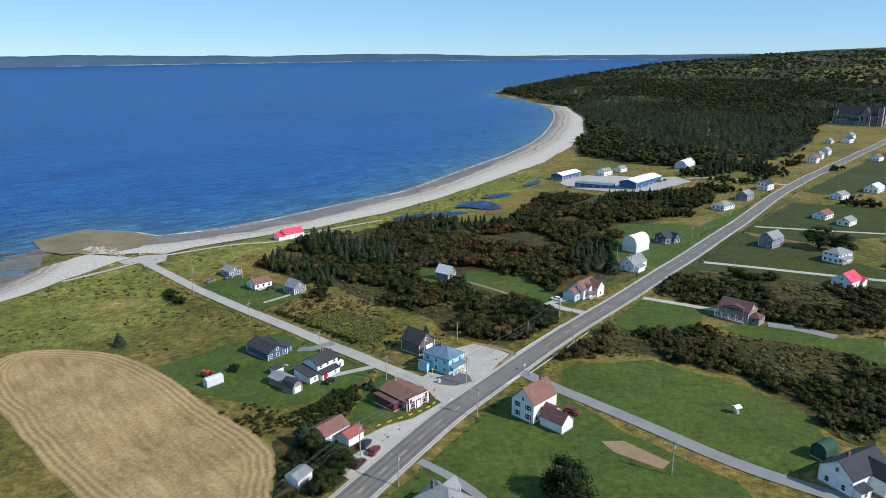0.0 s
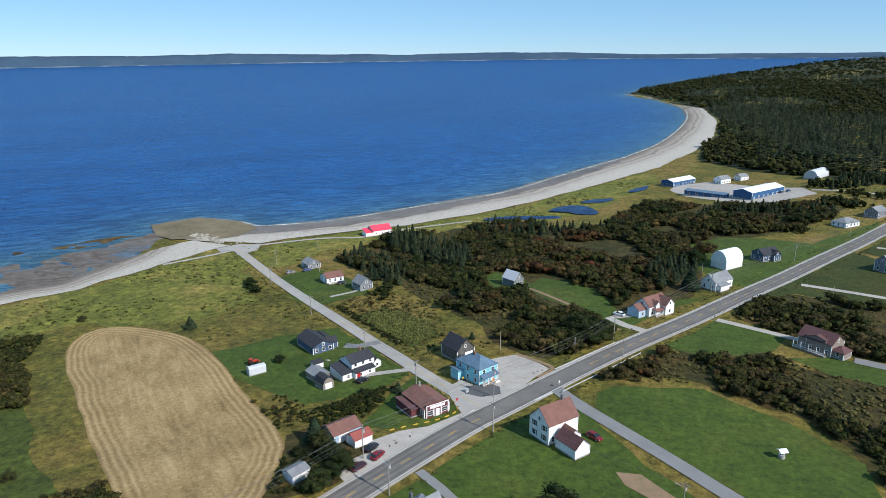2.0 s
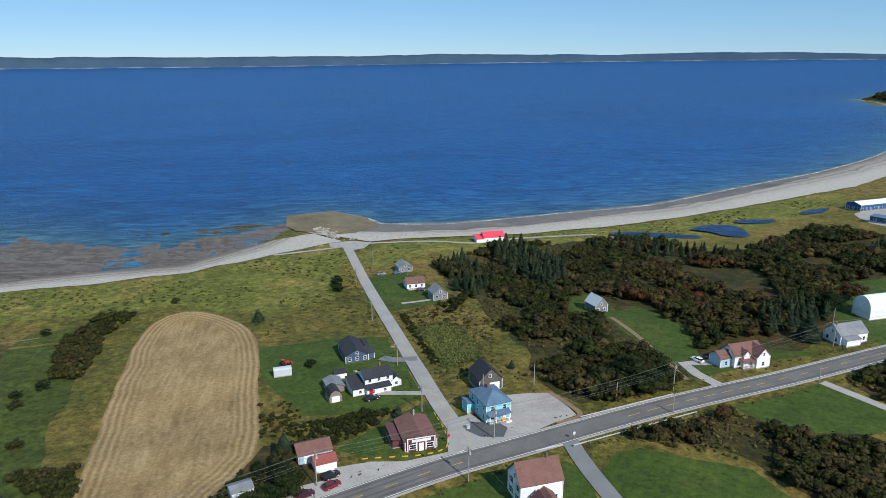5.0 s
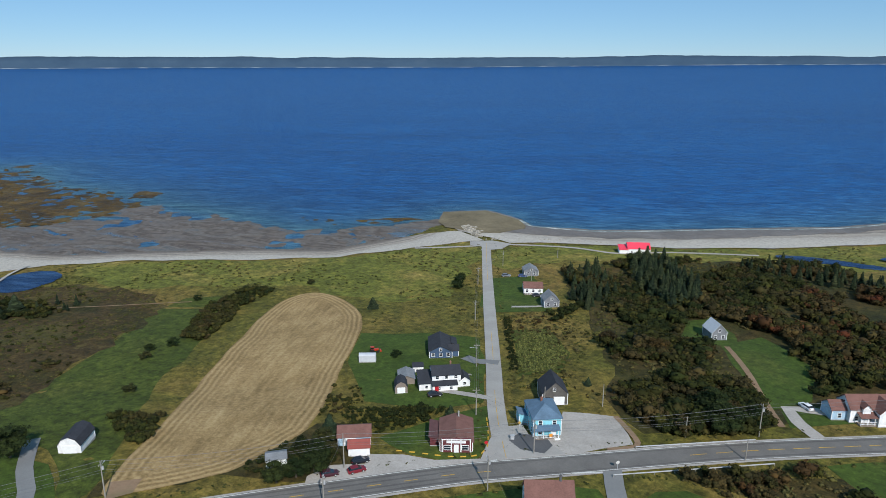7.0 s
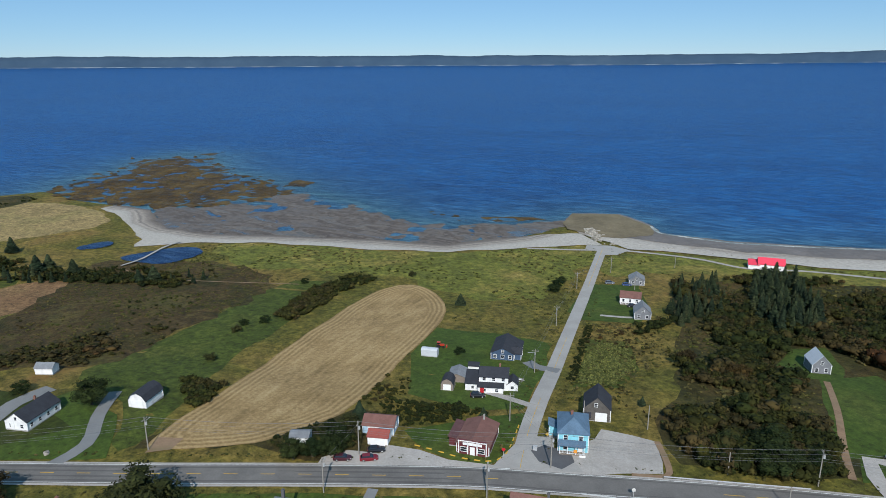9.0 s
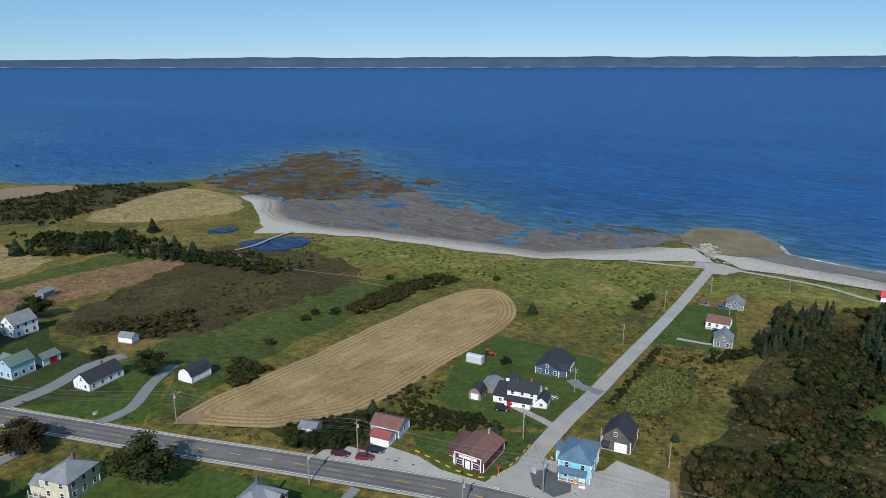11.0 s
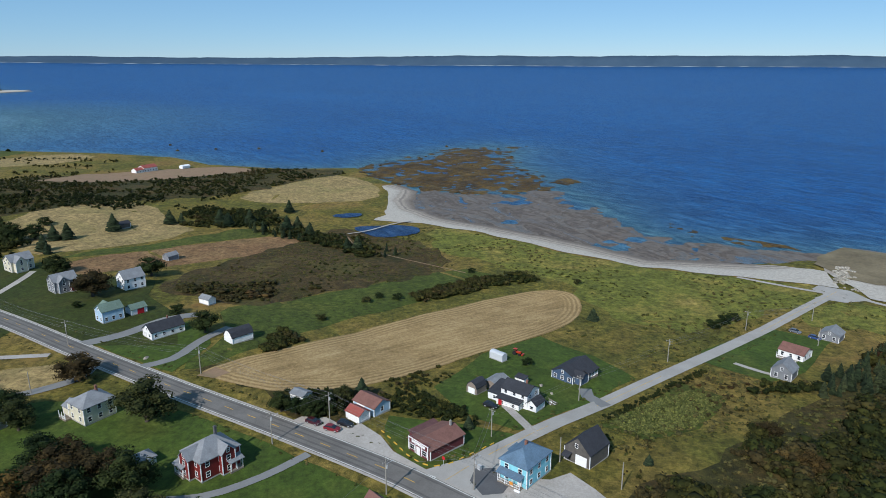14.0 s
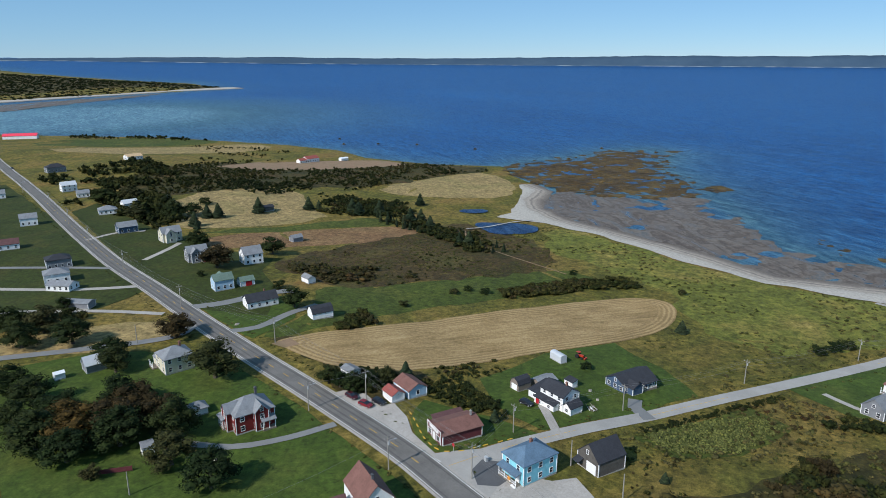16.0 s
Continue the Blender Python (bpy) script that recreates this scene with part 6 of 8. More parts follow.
def clumps(rnd, lobes, count, size):
    """Small leaf clumps, each a bent blade of two triangles, on the outside of ellipsoid lobes."""
    vs, fs = [], []
    weight = [l[3] * l[4] for l in lobes]
    for _ in range(count):
        cx, cy, cz, r, rz = rnd.choices(lobes, weight)[0]
        d = Vector((rnd.gauss(0, 1), rnd.gauss(0, 1), rnd.gauss(0.25, 1))).normalized()
        k = rnd.uniform(0.8, 1.12)
        p = Vector((cx + d.x * r * k, cy + d.y * r * k, max(0.05, cz + d.z * rz * k)))
        n = (d + Vector((rnd.gauss(0, 0.5), rnd.gauss(0, 0.5), rnd.gauss(0.2, 0.5)))).normalized()
        u = n.orthogonal().normalized()
        u = Matrix.Rotation(rnd.uniform(0, 6.28), 3, n) @ u
        v = n.cross(u)
        s = size * rnd.uniform(0.6, 1.3)
        i = len(vs)
        vs += [p - u * s, p + v * s * 0.6, p + u * s + n * s * 0.3, p - v * s * 0.6]
        fs += [(i, i + 1, i + 3), (i + 1, i + 2, i + 3)]
    return vs, fs


def core(rnd, lobes, shrink=0.8):
    vs, fs = [], []
    for cx, cy, cz, r, rz in lobes:
        bm = bmesh.new()
        bmesh.ops.create_icosphere(bm, subdivisions=1, radius=1.0)
        i = len(vs)
        for v in bm.verts:
            k = shrink * rnd.uniform(0.75, 1.1)
            vs.append(Vector((cx + v.co.x * r * k, cy + v.co.y * r * k, max(0.02, cz + v.co.z * rz * k))))
        fs += [tuple(i + v.index for v in f.verts) for f in bm.faces]
        bm.free()
    return vs, fs


def crown_lobes(rnd, n, spread_, low, high, r):
    out = []
    for k in range(n):
        a = k * 2.4 + rnd.uniform(-0.5, 0.5)
        q = math.sqrt((k + 0.5) / n) * spread_
        z = low + (high - low) * rnd.random() * (1.15 - 0.6 * q / max(spread_, 0.01))
        rr = r * rnd.uniform(0.75, 1.2)
        out.append((q * math.cos(a), q * math.sin(a), z, rr, rr * rnd.uniform(0.75, 0.95)))
    return out


def joined(a, b):
    n = len(a[0])
    return a[0] + b[0], a[1] + [tuple(n + i for i in f) for f in b[1]]


def bush_shape(seed, n, count, size, flat=0.75):
    """A bush about one metre high and wide, with a few lobes."""
    rnd = random.Random(seed)
    lobes = [(rnd.uniform(-0.32, 0.32), rnd.uniform(-0.32, 0.32), rnd.uniform(0.25, 0.6), rnd.uniform(0.22, 0.36), rnd.uniform(0.22, 0.36) * flat / 0.75) for _ in range(n)]
    return joined(core(rnd, lobes, 0.85), clumps(rnd, lobes, count, size))


def spruce_shape(seed, tiers, per, ragged=0.25):
    """A conifer one metre high: whorls of drooping boughs round a thin stem."""
    rnd = random.Random(seed)
    vs, fs = [], []
    vs += [Vector((0.02, 0, 0)), Vector((-0.012, 0.018, 0)), Vector((-0.012, -0.018, 0)), Vector((0, 0, 0.98))]
    fs += [(0, 1, 3), (1, 2, 3), (2, 0, 3)]
    for k in range(tiers):
        z = 0.1 + 0.84 * k / (tiers - 1)
        r = 0.24 * (1 - z) ** 0.8 + 0.02
        for j in range(per):
            a = 6.283 * (j + rnd.random() * 0.7) / per + k * 1.1
            rr = r * rnd.uniform(1 - ragged, 1 + ragged)
            d, s = Vector((math.cos(a), math.sin(a), 0)), Vector((-math.sin(a), math.cos(a), 0))
            w = rr * 0.55
            zz = z + rnd.uniform(-0.02, 0.02)
            i = len(vs)
            vs += [Vector((0, 0, zz + 0.055)), d * rr * 0.65 + s * w + Vector((0, 0, zz - 0.005)), d * rr + Vector((0, 0, zz - 0.04)), d * rr * 0.65 - s * w + Vector((0, 0, zz - 0.005))]
            fs += [(i, i + 1, i + 2), (i, i + 2, i + 3)]
    return vs, fs


def stuff(name, shapes, places, material, label, category):
    """Many plants in one mesh. places: x, y, width, height, tint."""
    arrs = [(np.array([tuple(v) for v in vs], np.float32), np.array([f for f in fs], np.int32)) for vs, fs in shapes]
    P = np.array(places, np.float32)
    if not len(P):
        return None
    zs = height(P[:, 0], P[:, 1])
    V, F, T, base = [], [], [], 0
    rnd = np.random.RandomState(len(P))
    for i in range(len(P)):
        v, f = arrs[rnd.randint(len(arrs))]
        a = rnd.uniform(0, 6.28)
        c, s = math.cos(a), math.sin(a)
        x, y, w, h_, t = P[i]
        q = np.empty_like(v)
        q[:, 0] = x + (v[:, 0] * c - v[:, 1] * s) * w
        q[:, 1] = y + (v[:, 0] * s + v[:, 1] * c) * w
        q[:, 2] = zs[i] - 0.05 + v[:, 2] * h_
        V.append(q)
        F.append(f + base)
        T.append(np.full(len(v), t, np.float32))
        base += len(v)
    V, F, T = np.concatenate(V), np.concatenate(F), np.concatenate(T)
    me = bpy.data.meshes.new(name)
    me.vertices.add(len(V))
    me.vertices.foreach_set("co", V.ravel())
    me.loops.add(F.size)
    me.loops.foreach_set("vertex_index", F.ravel())
    me.polygons.add(len(F))
    me.polygons.foreach_set("loop_start", np.arange(0, F.size, 3, dtype=np.int32))
    me.polygons.foreach_set("loop_total", np.full(len(F), 3, np.int32))
    me.update(calc_edges=True)
    at = me.attributes.new("tint", "FLOAT", "POINT")
    at.data.foreach_set("value", T)
    me.materials.append(material)
    return tagged(new(name, me), label, category, kind="stuff")


BUSHES = [bush_shape(k, 5, 130, 0.08) for k in range(6)]
FAR_BUSHES = [bush_shape(20 + k, 3, 40, 0.16) for k in range(4)]
TUFTS = [bush_shape(40 + k, 2, 18, 0.17, 0.9) for k in range(4)]
SPRUCES = [spruce_shape(k, 13, 8) for k in range(4)]
FAR_SPRUCES = [spruce_shape(10 + k, 6, 5, 0.35) for k in range(4)]
MAIN_NP, SIDE_NP = np.array(MAIN, float), np.array(SIDE, float)
DRIVE_NP = [(np.array(ln, float), w) for ln, w, _, _ in DRIVES]


def free(x, y, margin=0.0, lawns=True):
    ok = (from_line(MAIN_NP, x, y) > 7.5 + margin) & (from_line(SIDE_NP, x, y) > 5.0 + margin) & (inland(x, y) > 8)
    for ln, w in DRIVE_NP:
        ok &= from_line(ln, x, y) > w / 2 + 0.8 + margin
    for fx, fy, r in FOOT:
        ok &= np.hypot(x - fx, y - fy) > r + margin
    if lawns:
        for p in KEEP_CLEAR:
            ok &= ~inside(p, x, y)
    return ok


def scatter(poly, step, seed, margin=0.0, lawns=True, patch=0.0, patch_scale=0.03):
    poly = np.array(poly, float)
    rs = np.random.RandomState(seed)
    gx, gy = np.meshgrid(np.arange(poly[:, 0].min(), poly[:, 0].max(), step), np.arange(poly[:, 1].min(), poly[:, 1].max(), step))
    x = gx.ravel() + rs.uniform(-0.6, 0.6, gx.size) * step
    y = gy.ravel() + rs.uniform(-0.6, 0.6, gx.size) * step
    ok = inside(poly, x, y)
    x, y = x[ok], y[ok]
    ok = free(x, y, margin, lawns)
    x, y = x[ok], y[ok]
    if patch > -1:
        n = np.array([noise.noise(Vector((a * patch_scale, b * patch_scale, seed))) for a, b in zip(x, y)])
        ok = n > patch
        x, y = x[ok], y[ok]
    return x, y, rs


def plants(zones, hmin, hmax, wide, tints, out, far=False):
    for poly, step, patch, seed, scale in zones:
        x, y, rs = scatter(poly, step, seed, 0.5, True, patch)
        for a, b in zip(x, y):
            n = 0.5 + 0.5 * noise.noise(Vector((a * 0.05, b * 0.05, 9)))
            h_ = (hmin + (hmax - hmin) * rs.beta(1.5, 2.5)) * scale * (0.7 + 0.6 * n)
            t = min(1, max(0, tints[0] + (tints[1] - tints[0]) * (0.55 * rs.rand() + 0.45 * (0.5 + 0.9 * noise.noise(Vector((a * 0.02, b * 0.02, 3)))))))
            out.append((a, b, h_ * rs.uniform(*wide), h_, t))


WOODS_A = [(-54.8, 300.2), (-98.6, 347.1), (-85.7, 400.1), (-64.6, 419.2), (-33.9, 428.9), (15.5, 340.3), (10.3, 320.9), (-10.4, 331.3), (-18.6, 316.3), (0, 287.4), (12.2, 289), (31.1, 262.8), (44, 250.2), (27, 224.2), (14, 225.6), (2.8, 232.5), (-6.3, 252.3), (-28.4, 270.7)]
WOODS_B = [(-58.2, 417.1), (-12.7, 455.3), (41.8, 433.8), (78.1, 524.4), (138.4, 514.3), (194.3, 505.5), (205.3, 490.7), (150.1, 424.2), (113.1, 409.5), (79.7, 377), (89.4, 337.6), (80.2, 312.6), (55.2, 294.2), (45.1, 275.7), (35.3, 295.7), (18.5, 323.7), (-14.5, 331.7), (-41.1, 368.5)]
SCRUB_C = [(86.1, 276.2), (112.1, 309.3), (155.1, 288.2), (188.1, 273.1), (154, 222.1), (121.1, 243.1), (105.1, 258.2)]
SCRUB_D = [(36, 206.2), (61, 235.2), (77.1, 229.2), (98.1, 238.2), (106.1, 230.1), (132.1, 222.1), (146, 202.1), (113, 155.1), (104, 157.1), (105, 176.1), (91, 196.1), (68, 210.1), (46, 208.2)]
WOODS_L = [(-258.3, -165.3), (-362.5, -212), (-440.1, -204.5), (-533.5, -63.9), (-530.7, 52.5), (-502.8, 71.3), (-465.5, 37.1), (-367.2, 3.9), (-350, -37.7), (-315.5, -65.4), (-264.3, -110.3), (-216.3, -98.3), (-186.3, -60.3), (-180.3, -80.2)]
WOODS_L2 = [(-264.3, 4.5), (-322.1, 14.4), (-315.7, 50.7), (-275.3, 88.1), (-253.9, 133.8), (-220.1, 149.4), (-208.4, 130.6), (-248.9, 93.6), (-263.6, 47.8)]
SCRUB_L = [(-116.7, 87.7), (-135.2, 53.5), (-174.7, 59.2), (-216.6, 79.7), (-262.6, 95.9), (-272.8, 129.3), (-235.8, 170.5), (-201, 181.1), (-163.8, 151.6), (-125.2, 105.5)]
bushes = []
plants([(WOODS_A, 2.5, -0.06, 1, 1.1), (WOODS_B, 3.0, -0.12, 2, 1.25)], 1.0, 6.4, (0.9, 1.5), (0.0, 1.05), bushes)
plants([(SCRUB_C, 3.0, -0.12, 3, 1.05), (SCRUB_D, 2.8, 0.02, 4, 1.0)], 1.2, 5.5, (0.9, 1.6), (0.1, 1.0), bushes)
plants([([(-137.6, 236.2), (-112.9, 216.6), (-86.7, 186.9), (-69.9, 174.4), (-51.2, 161), (-43.7, 151.9), (-38.7, 131.8), (-34.6, 133.9), (-34.1, 149.9), (-31.4, 166.2), (-42.7, 170.3), (-63.5, 178.5), (-83.8, 197.3), (-107.3, 225.5), (-126.1, 243)], 2.0, -0.1, 5, 0.45)], 1.2, 4.5, (1.0, 1.8), (0.25, 0.95), bushes)
plants([([(-176.7, 187.5), (-189.3, 216.1), (-177.6, 225.6), (-167.2, 198.1), (-156.6, 191.6), (-133.4, 168.3), (-143.2, 163.1)], 2.4, -0.5, 6, 0.75), ([(-71.8, 116.4), (-90.3, 120.8), (-79.8, 129.1), (-65.8, 123.5)], 2.0, -0.5, 7, 0.8)], 2.0, 5.0, (1.0, 1.6), (0.2, 0.85), bushes)
plants([(WOODS_L2, 3.2, -0.15, 8, 0.8), (SCRUB_L, 6.5, 0.16, 9, 0.42)], 1.5, 5.5, (0.9, 1.6), (0.1, 0.8), bushes)
plants([([(-60.8, 245.6), (-21.5, 236), (-6.5, 225.7), (3.8, 227.3), (-8.4, 253.7), (-31.5, 275.1), (-59.7, 285.1)], 3.2, 0.05, 10, 0.35)], 1.2, 5.0, (1.0, 1.8), (0.4, 0.95), bushes)
plants([([(9.9, 77.9), (1.9, 91.9), (13.9, 103.9), (25.9, 97.9), (29.9, 79.9), (23.9, 61.9), (-20.1, 57.9), (-16.1, 73.9)], 4.0, -0.2, 11, 0.8), ([(-20, 0), (-44.1, 27.9), (-60.1, 13.9), (-40.1, -12.1)], 3.6, -0.2, 12, 0.9)], 2.0, 6.0, (0.9, 1.4), (0.1, 0.8), bushes)
plants([([(-38.1, 168.3), (-27.3, 174.4), (-21.1, 190.9), (-19.1, 199.2), (-12.7, 194.8), (-21, 180.5), (-22.9, 168.3)], 2.6, 0.05, 13, 0.4)], 1.2, 4.5, (1.0, 1.6), (0.2, 0.7), bushes)
plants([([(28, 232.2), (44, 254.2), (40, 232.2), (30, 214.2)], 2.6, -0.3, 14, 0.8), ([(60.3, 301.4), (80.3, 321.2), (92.5, 347), (85.6, 376.8), (67.3, 356.9)], 3.2, -0.2, 15, 1.1)], 2.0, 6.0, (0.9, 1.4), (0.1, 0.8), bushes)
plants([([(-42.5, 166.2), (-31.5, 172.4), (-25.3, 182.7), (-21.2, 193), (-28.9, 192.3), (-36.5, 181.9), (-47.5, 172.4)], 1.9, -0.45, 16, 0.5)], 1.6, 5.0, (1.0, 1.5), (0.05, 0.5), bushes)
plants([([(18, 226.4), (26, 222.2), (44, 248.2), (34.1, 262.6), (24, 250.5)], 2.4, -0.6, 17, 1.0), ([(-31.2, 160.1), (-24.6, 150), (-20.2, 140), (-26.2, 132), (-38.8, 133.8), (-41.5, 149.9)], 2.2, -0.3, 18, 0.5)], 2.5, 6.5, (0.9, 1.4), (-0.05, 0.6), bushes)
plants([([(-72.7, 265.7), (-69.2, 270), (-30.4, 229), (-33.7, 224.8)], 1.3, -0.9, 19, 0.28), ([(-61.9, 285.2), (-54.7, 302.4), (-51.1, 275.9)], 3.0, -0.5, 20, 0.7)], 3.0, 5.5, (1.0, 1.4), (0.0, 0.45), bushes)
plants([([(-50.6, 166.6), (-38.6, 177.7), (-32.6, 187.1), (-27.2, 188), (-25.6, 176.5), (-28.2, 167.2), (-38.3, 161.1)], 1.7, -0.3, 86, 0.5), ([(-90.9, 220.3), (-66.8, 191.3), (-50.9, 171.3), (-45.4, 176.6), (-61.3, 187.1), (-79.3, 208.3)], 1.8, -0.2, 87, 0.3)], 1.6, 5.0, (1.0, 1.6), (0.1, 0.75), bushes)
stuff("shrub_thicket", BUSHES, bushes, M_BUSH, "dense green, olive and rust-brown shrub thicket", "shrubs")
far_b = []
plants([(WOODS_L, 4.4, -0.2, 21, 0.52)], 1.6, 7.5, (0.9, 1.6), (0.0, 0.75), far_b)
plants([([(-673.4, -572.3), (-600.6, -604.8), (-638.7, -358.5), (-673.4, -353.3)], 7.0, 0.0, 22, 0.8), ([(-330.4, -260.4), (-260.3, -160.3), (-336, -124.2), (-406, -255.2)], 6.0, -0.1, 23, 1.0), ([(-250.2, -170.2), (-200.3, -95.2), (-178.3, -55.3), (-190.5, -40.4), (-262.3, -110.3)], 4.5, -0.2, 29, 1.2)], 3.0, 8.0, (0.8, 1.3), (0.0, 0.6), far_b)
plants([([(190.1, 268.1), (260.1, 360.1), (330.1, 460.1), (420, 520), (400, 380), (300, 260)], 7.0, 0.0, 24, 1.1), ([(205.3, 490.7), (240.2, 525.5), (300.2, 610.5), (261.7, 644.2), (205.3, 605.7), (197.7, 524.5)], 6.0, 0.0, 25, 1.0)], 2.5, 8.0, (0.8, 1.3), (0.0, 0.6), far_b)
plants([([(-1263.8, -1403.5), (-1797.5, -1390.8), (-2044.3, -1309.8), (-2209.4, -1705.7), (-2159.3, -2469.2), (-1500, -2400), (-1003.2, -1504.8)], 15.0, -0.12, 26, 1.0)], 3.0, 8.0, (1.2, 2.6), (0.0, 0.4), far_b)
plants([([(60, 40), (120, 110), (160, 190), (260, 180), (180, -20)], 6.0, 0.1, 27, 1.0), ([(-30, -60.1), (-150, -220), (-60, -240), (60, -60)], 7.0, 0.1, 28, 1.0)], 2.5, 8.0, (0.8, 1.3), (0.0, 0.6), far_b)
plants([([(190.2, 400.3), (300.2, 545.3), (480, 770), (540, 800), (340.1, 500.1), (230.1, 370.2)], 8.0, 0.22, 71, 1.0), ([(150.7, 412), (240.2, 520.5), (420.2, 750.3), (400.3, 780.5), (211.5, 543.9), (131.4, 414.5)], 7.0, 0.2, 72, 1.0), ([(-100.2, 19.8), (-160.2, -70.2), (-300.2, -280.3), (-340.4, -260.4), (-190.5, -40.4), (-121.5, 39)], 7.0, 0.24, 73, 0.9), ([(-40.1, -0.1), (-120.1, -110.1), (-240.1, -290.1), (-180, -320), (-60, -120), (0, -20)], 8.0, 0.12, 74, 1.0)], 3.0, 8.0, (0.8, 1.3), (0.0, 0.6), far_b)
plants([([(196.1, 290.1), (250.1, 350.1), (300.1, 420.1), (340, 400), (260, 290), (220, 260)], 5.0, -0.1, 77, 1.0), ([(160.1, 300.2), (185.1, 305.2), (200.1, 330.2), (190.1, 350.2), (170.1, 330.2)], 6.0, 0.1, 78, 0.8), ([(238.9, 625.5), (330.3, 650.5), (360.2, 640.4), (300.2, 570.4), (250.2, 560.5), (213.7, 590.2)], 6.0, 0.0, 79, 0.9)], 3.0, 8.5, (0.9, 1.3), (0.0, 0.5), far_b)
plants([([(-580.2, -330.4), (-438.5, -213.7), (-474.4, -139.9), (-598.2, -201.6)], 7.0, 0.05, 75, 0.6), ([(-355.2, -37.8), (-275.3, 2.2), (-268.3, 31.8), (-352.3, 0.3)], 5.0, 0.1, 76, 0.6)], 2.0, 6.0, (0.9, 1.6), (0.0, 0.7), far_b)
plants([([(-265.9, -0.4), (-264.4, 36.9), (-281.8, 67.6), (-331.5, 50.7), (-323.4, 22.2), (-317.1, -11.5), (-300.7, -17.8)], 3.6, -0.1, 81, 0.7), ([(-292.4, -124.3), (-291, -82.7), (-294.1, -47.1), (-327.7, -24), (-362.2, 5.9), (-390.7, 3.8), (-363, -42.2), (-352.5, -102), (-328, -150.4)], 4.4, -0.05, 82, 0.55), ([(-279.7, 67.6), (-262.9, 70.1), (-231.2, 104.9), (-214.1, 129.4), (-235, 129.3), (-269, 91.4)], 3.0, -0.2, 83, 0.65)], 2.5, 7.5, (0.9, 1.5), (-0.1, 0.5), far_b)
plants([([(-132.6, 61.4), (-119.8, 93.4), (-138.3, 105.2), (-148.2, 122.8), (-161.7, 121.5), (-153.3, 97.6), (-142.7, 80.3), (-150.4, 58)], 2.6, -0.2, 84, 0.55)], 2.0, 5.5, (1.4, 2.6), (0.3, 0.95), far_b)
stuff("shrub_belt", FAR_BUSHES, far_b, M_BUSH, "dark belts of shrubs and low trees farther off", "shrubs")

tufts, crop = [], []
plants([([(-176.1, 359.4), (-191.7, 321.3), (-209.7, 275.5), (-235.9, 236.8), (-279.4, 191.5), (-297.3, 149.4), (-256.9, 149.4), (-225.3, 165.3), (-198.8, 207.6), (-177.5, 244.6), (-135.3, 244.9), (-102.5, 225.6), (-65.3, 245.7), (-109.9, 296.6), (-162.6, 350.7)], 4.2, -0.05, 31, 1.0)], 0.35, 1.3, (1.6, 3.2), (0.1, 0.95), tufts)
plants([([(-156.7, 361.3), (-132.4, 394.6), (-83.5, 431.3), (-34.9, 481.4), (21.1, 560.2), (84.7, 666.7), (95.3, 635.3), (21.2, 465.4), (-52.9, 425.6), (-90, 393.7), (-119.3, 335.7)], 4.5, 0.0, 32, 1.0), (SCRUB_L, 2.8, -0.2, 33, 0.9), ([(-61.9, 245.6), (-25.9, 214.6), (-8.6, 228.1), (-31.5, 273), (-63.7, 300.7), (-78.3, 270.3)], 2.4, -0.25, 34, 1.1)], 0.35, 1.3, (1.4, 2.8), (0.15, 1.0), tufts)
plants([(SCRUB_D, 2.4, -0.3, 35, 1.2), (SCRUB_C, 3.2, -0.3, 36, 1.2), (WOODS_A, 3.0, -0.3, 37, 1.3), ([(-225.4, 149.4), (-261.9, 165.2), (-292.4, 149.4), (-258.1, 127.1), (-247.9, 93.6), (-208.2, 127.3)], 4.0, -0.1, 38, 1.0)], 0.4, 1.4, (1.4, 2.8), (0.3, 1.0), tufts)
plants([([(-53.7, 258.6), (-49.1, 267.1), (-27.7, 252.5), (-21.5, 237.1), (-28.2, 227.9), (-43.1, 243.1)], 1.0, -1, 39, 1.0)], 0.9, 1.3, (1.1, 1.6), (0.3, 0.7), crop)
for ln, off in ((MAIN_NP, 7.6), (SIDE_NP, 4.6)):
    for a, b in zip(ln[:-1], ln[1:]):
        if abs(a[0]) > 330 or abs(a[1]) > 420:
            continue
        n = int(np.hypot(*(b - a)) / 1.6)
        d = (b - a) / np.hypot(*(b - a))
        for i in range(n):
            for sgn in (-1, 1):
                p = a + (b - a) * (i + random.random()) / n + np.array([-d[1], d[0]]) * sgn * (off + random.uniform(-0.3, 1.6))
                if bool(free(p[0], p[1], -1.2, False)) and random.random() < 0.7:
                    hh = random.uniform(0.2, 0.7)
                    tufts.append((p[0], p[1], hh * random.uniform(1.4, 3), hh, random.uniform(0.0, 0.7)))
stuff("crop_plot", TUFTS, crop, M_CROP, "dense pale green crop plants in a small plot", "crop")
stuff("meadow_tufts", TUFTS, tufts, M_TUFT, "tussocks of rank grass and weeds in the meadow", "grass tufts")

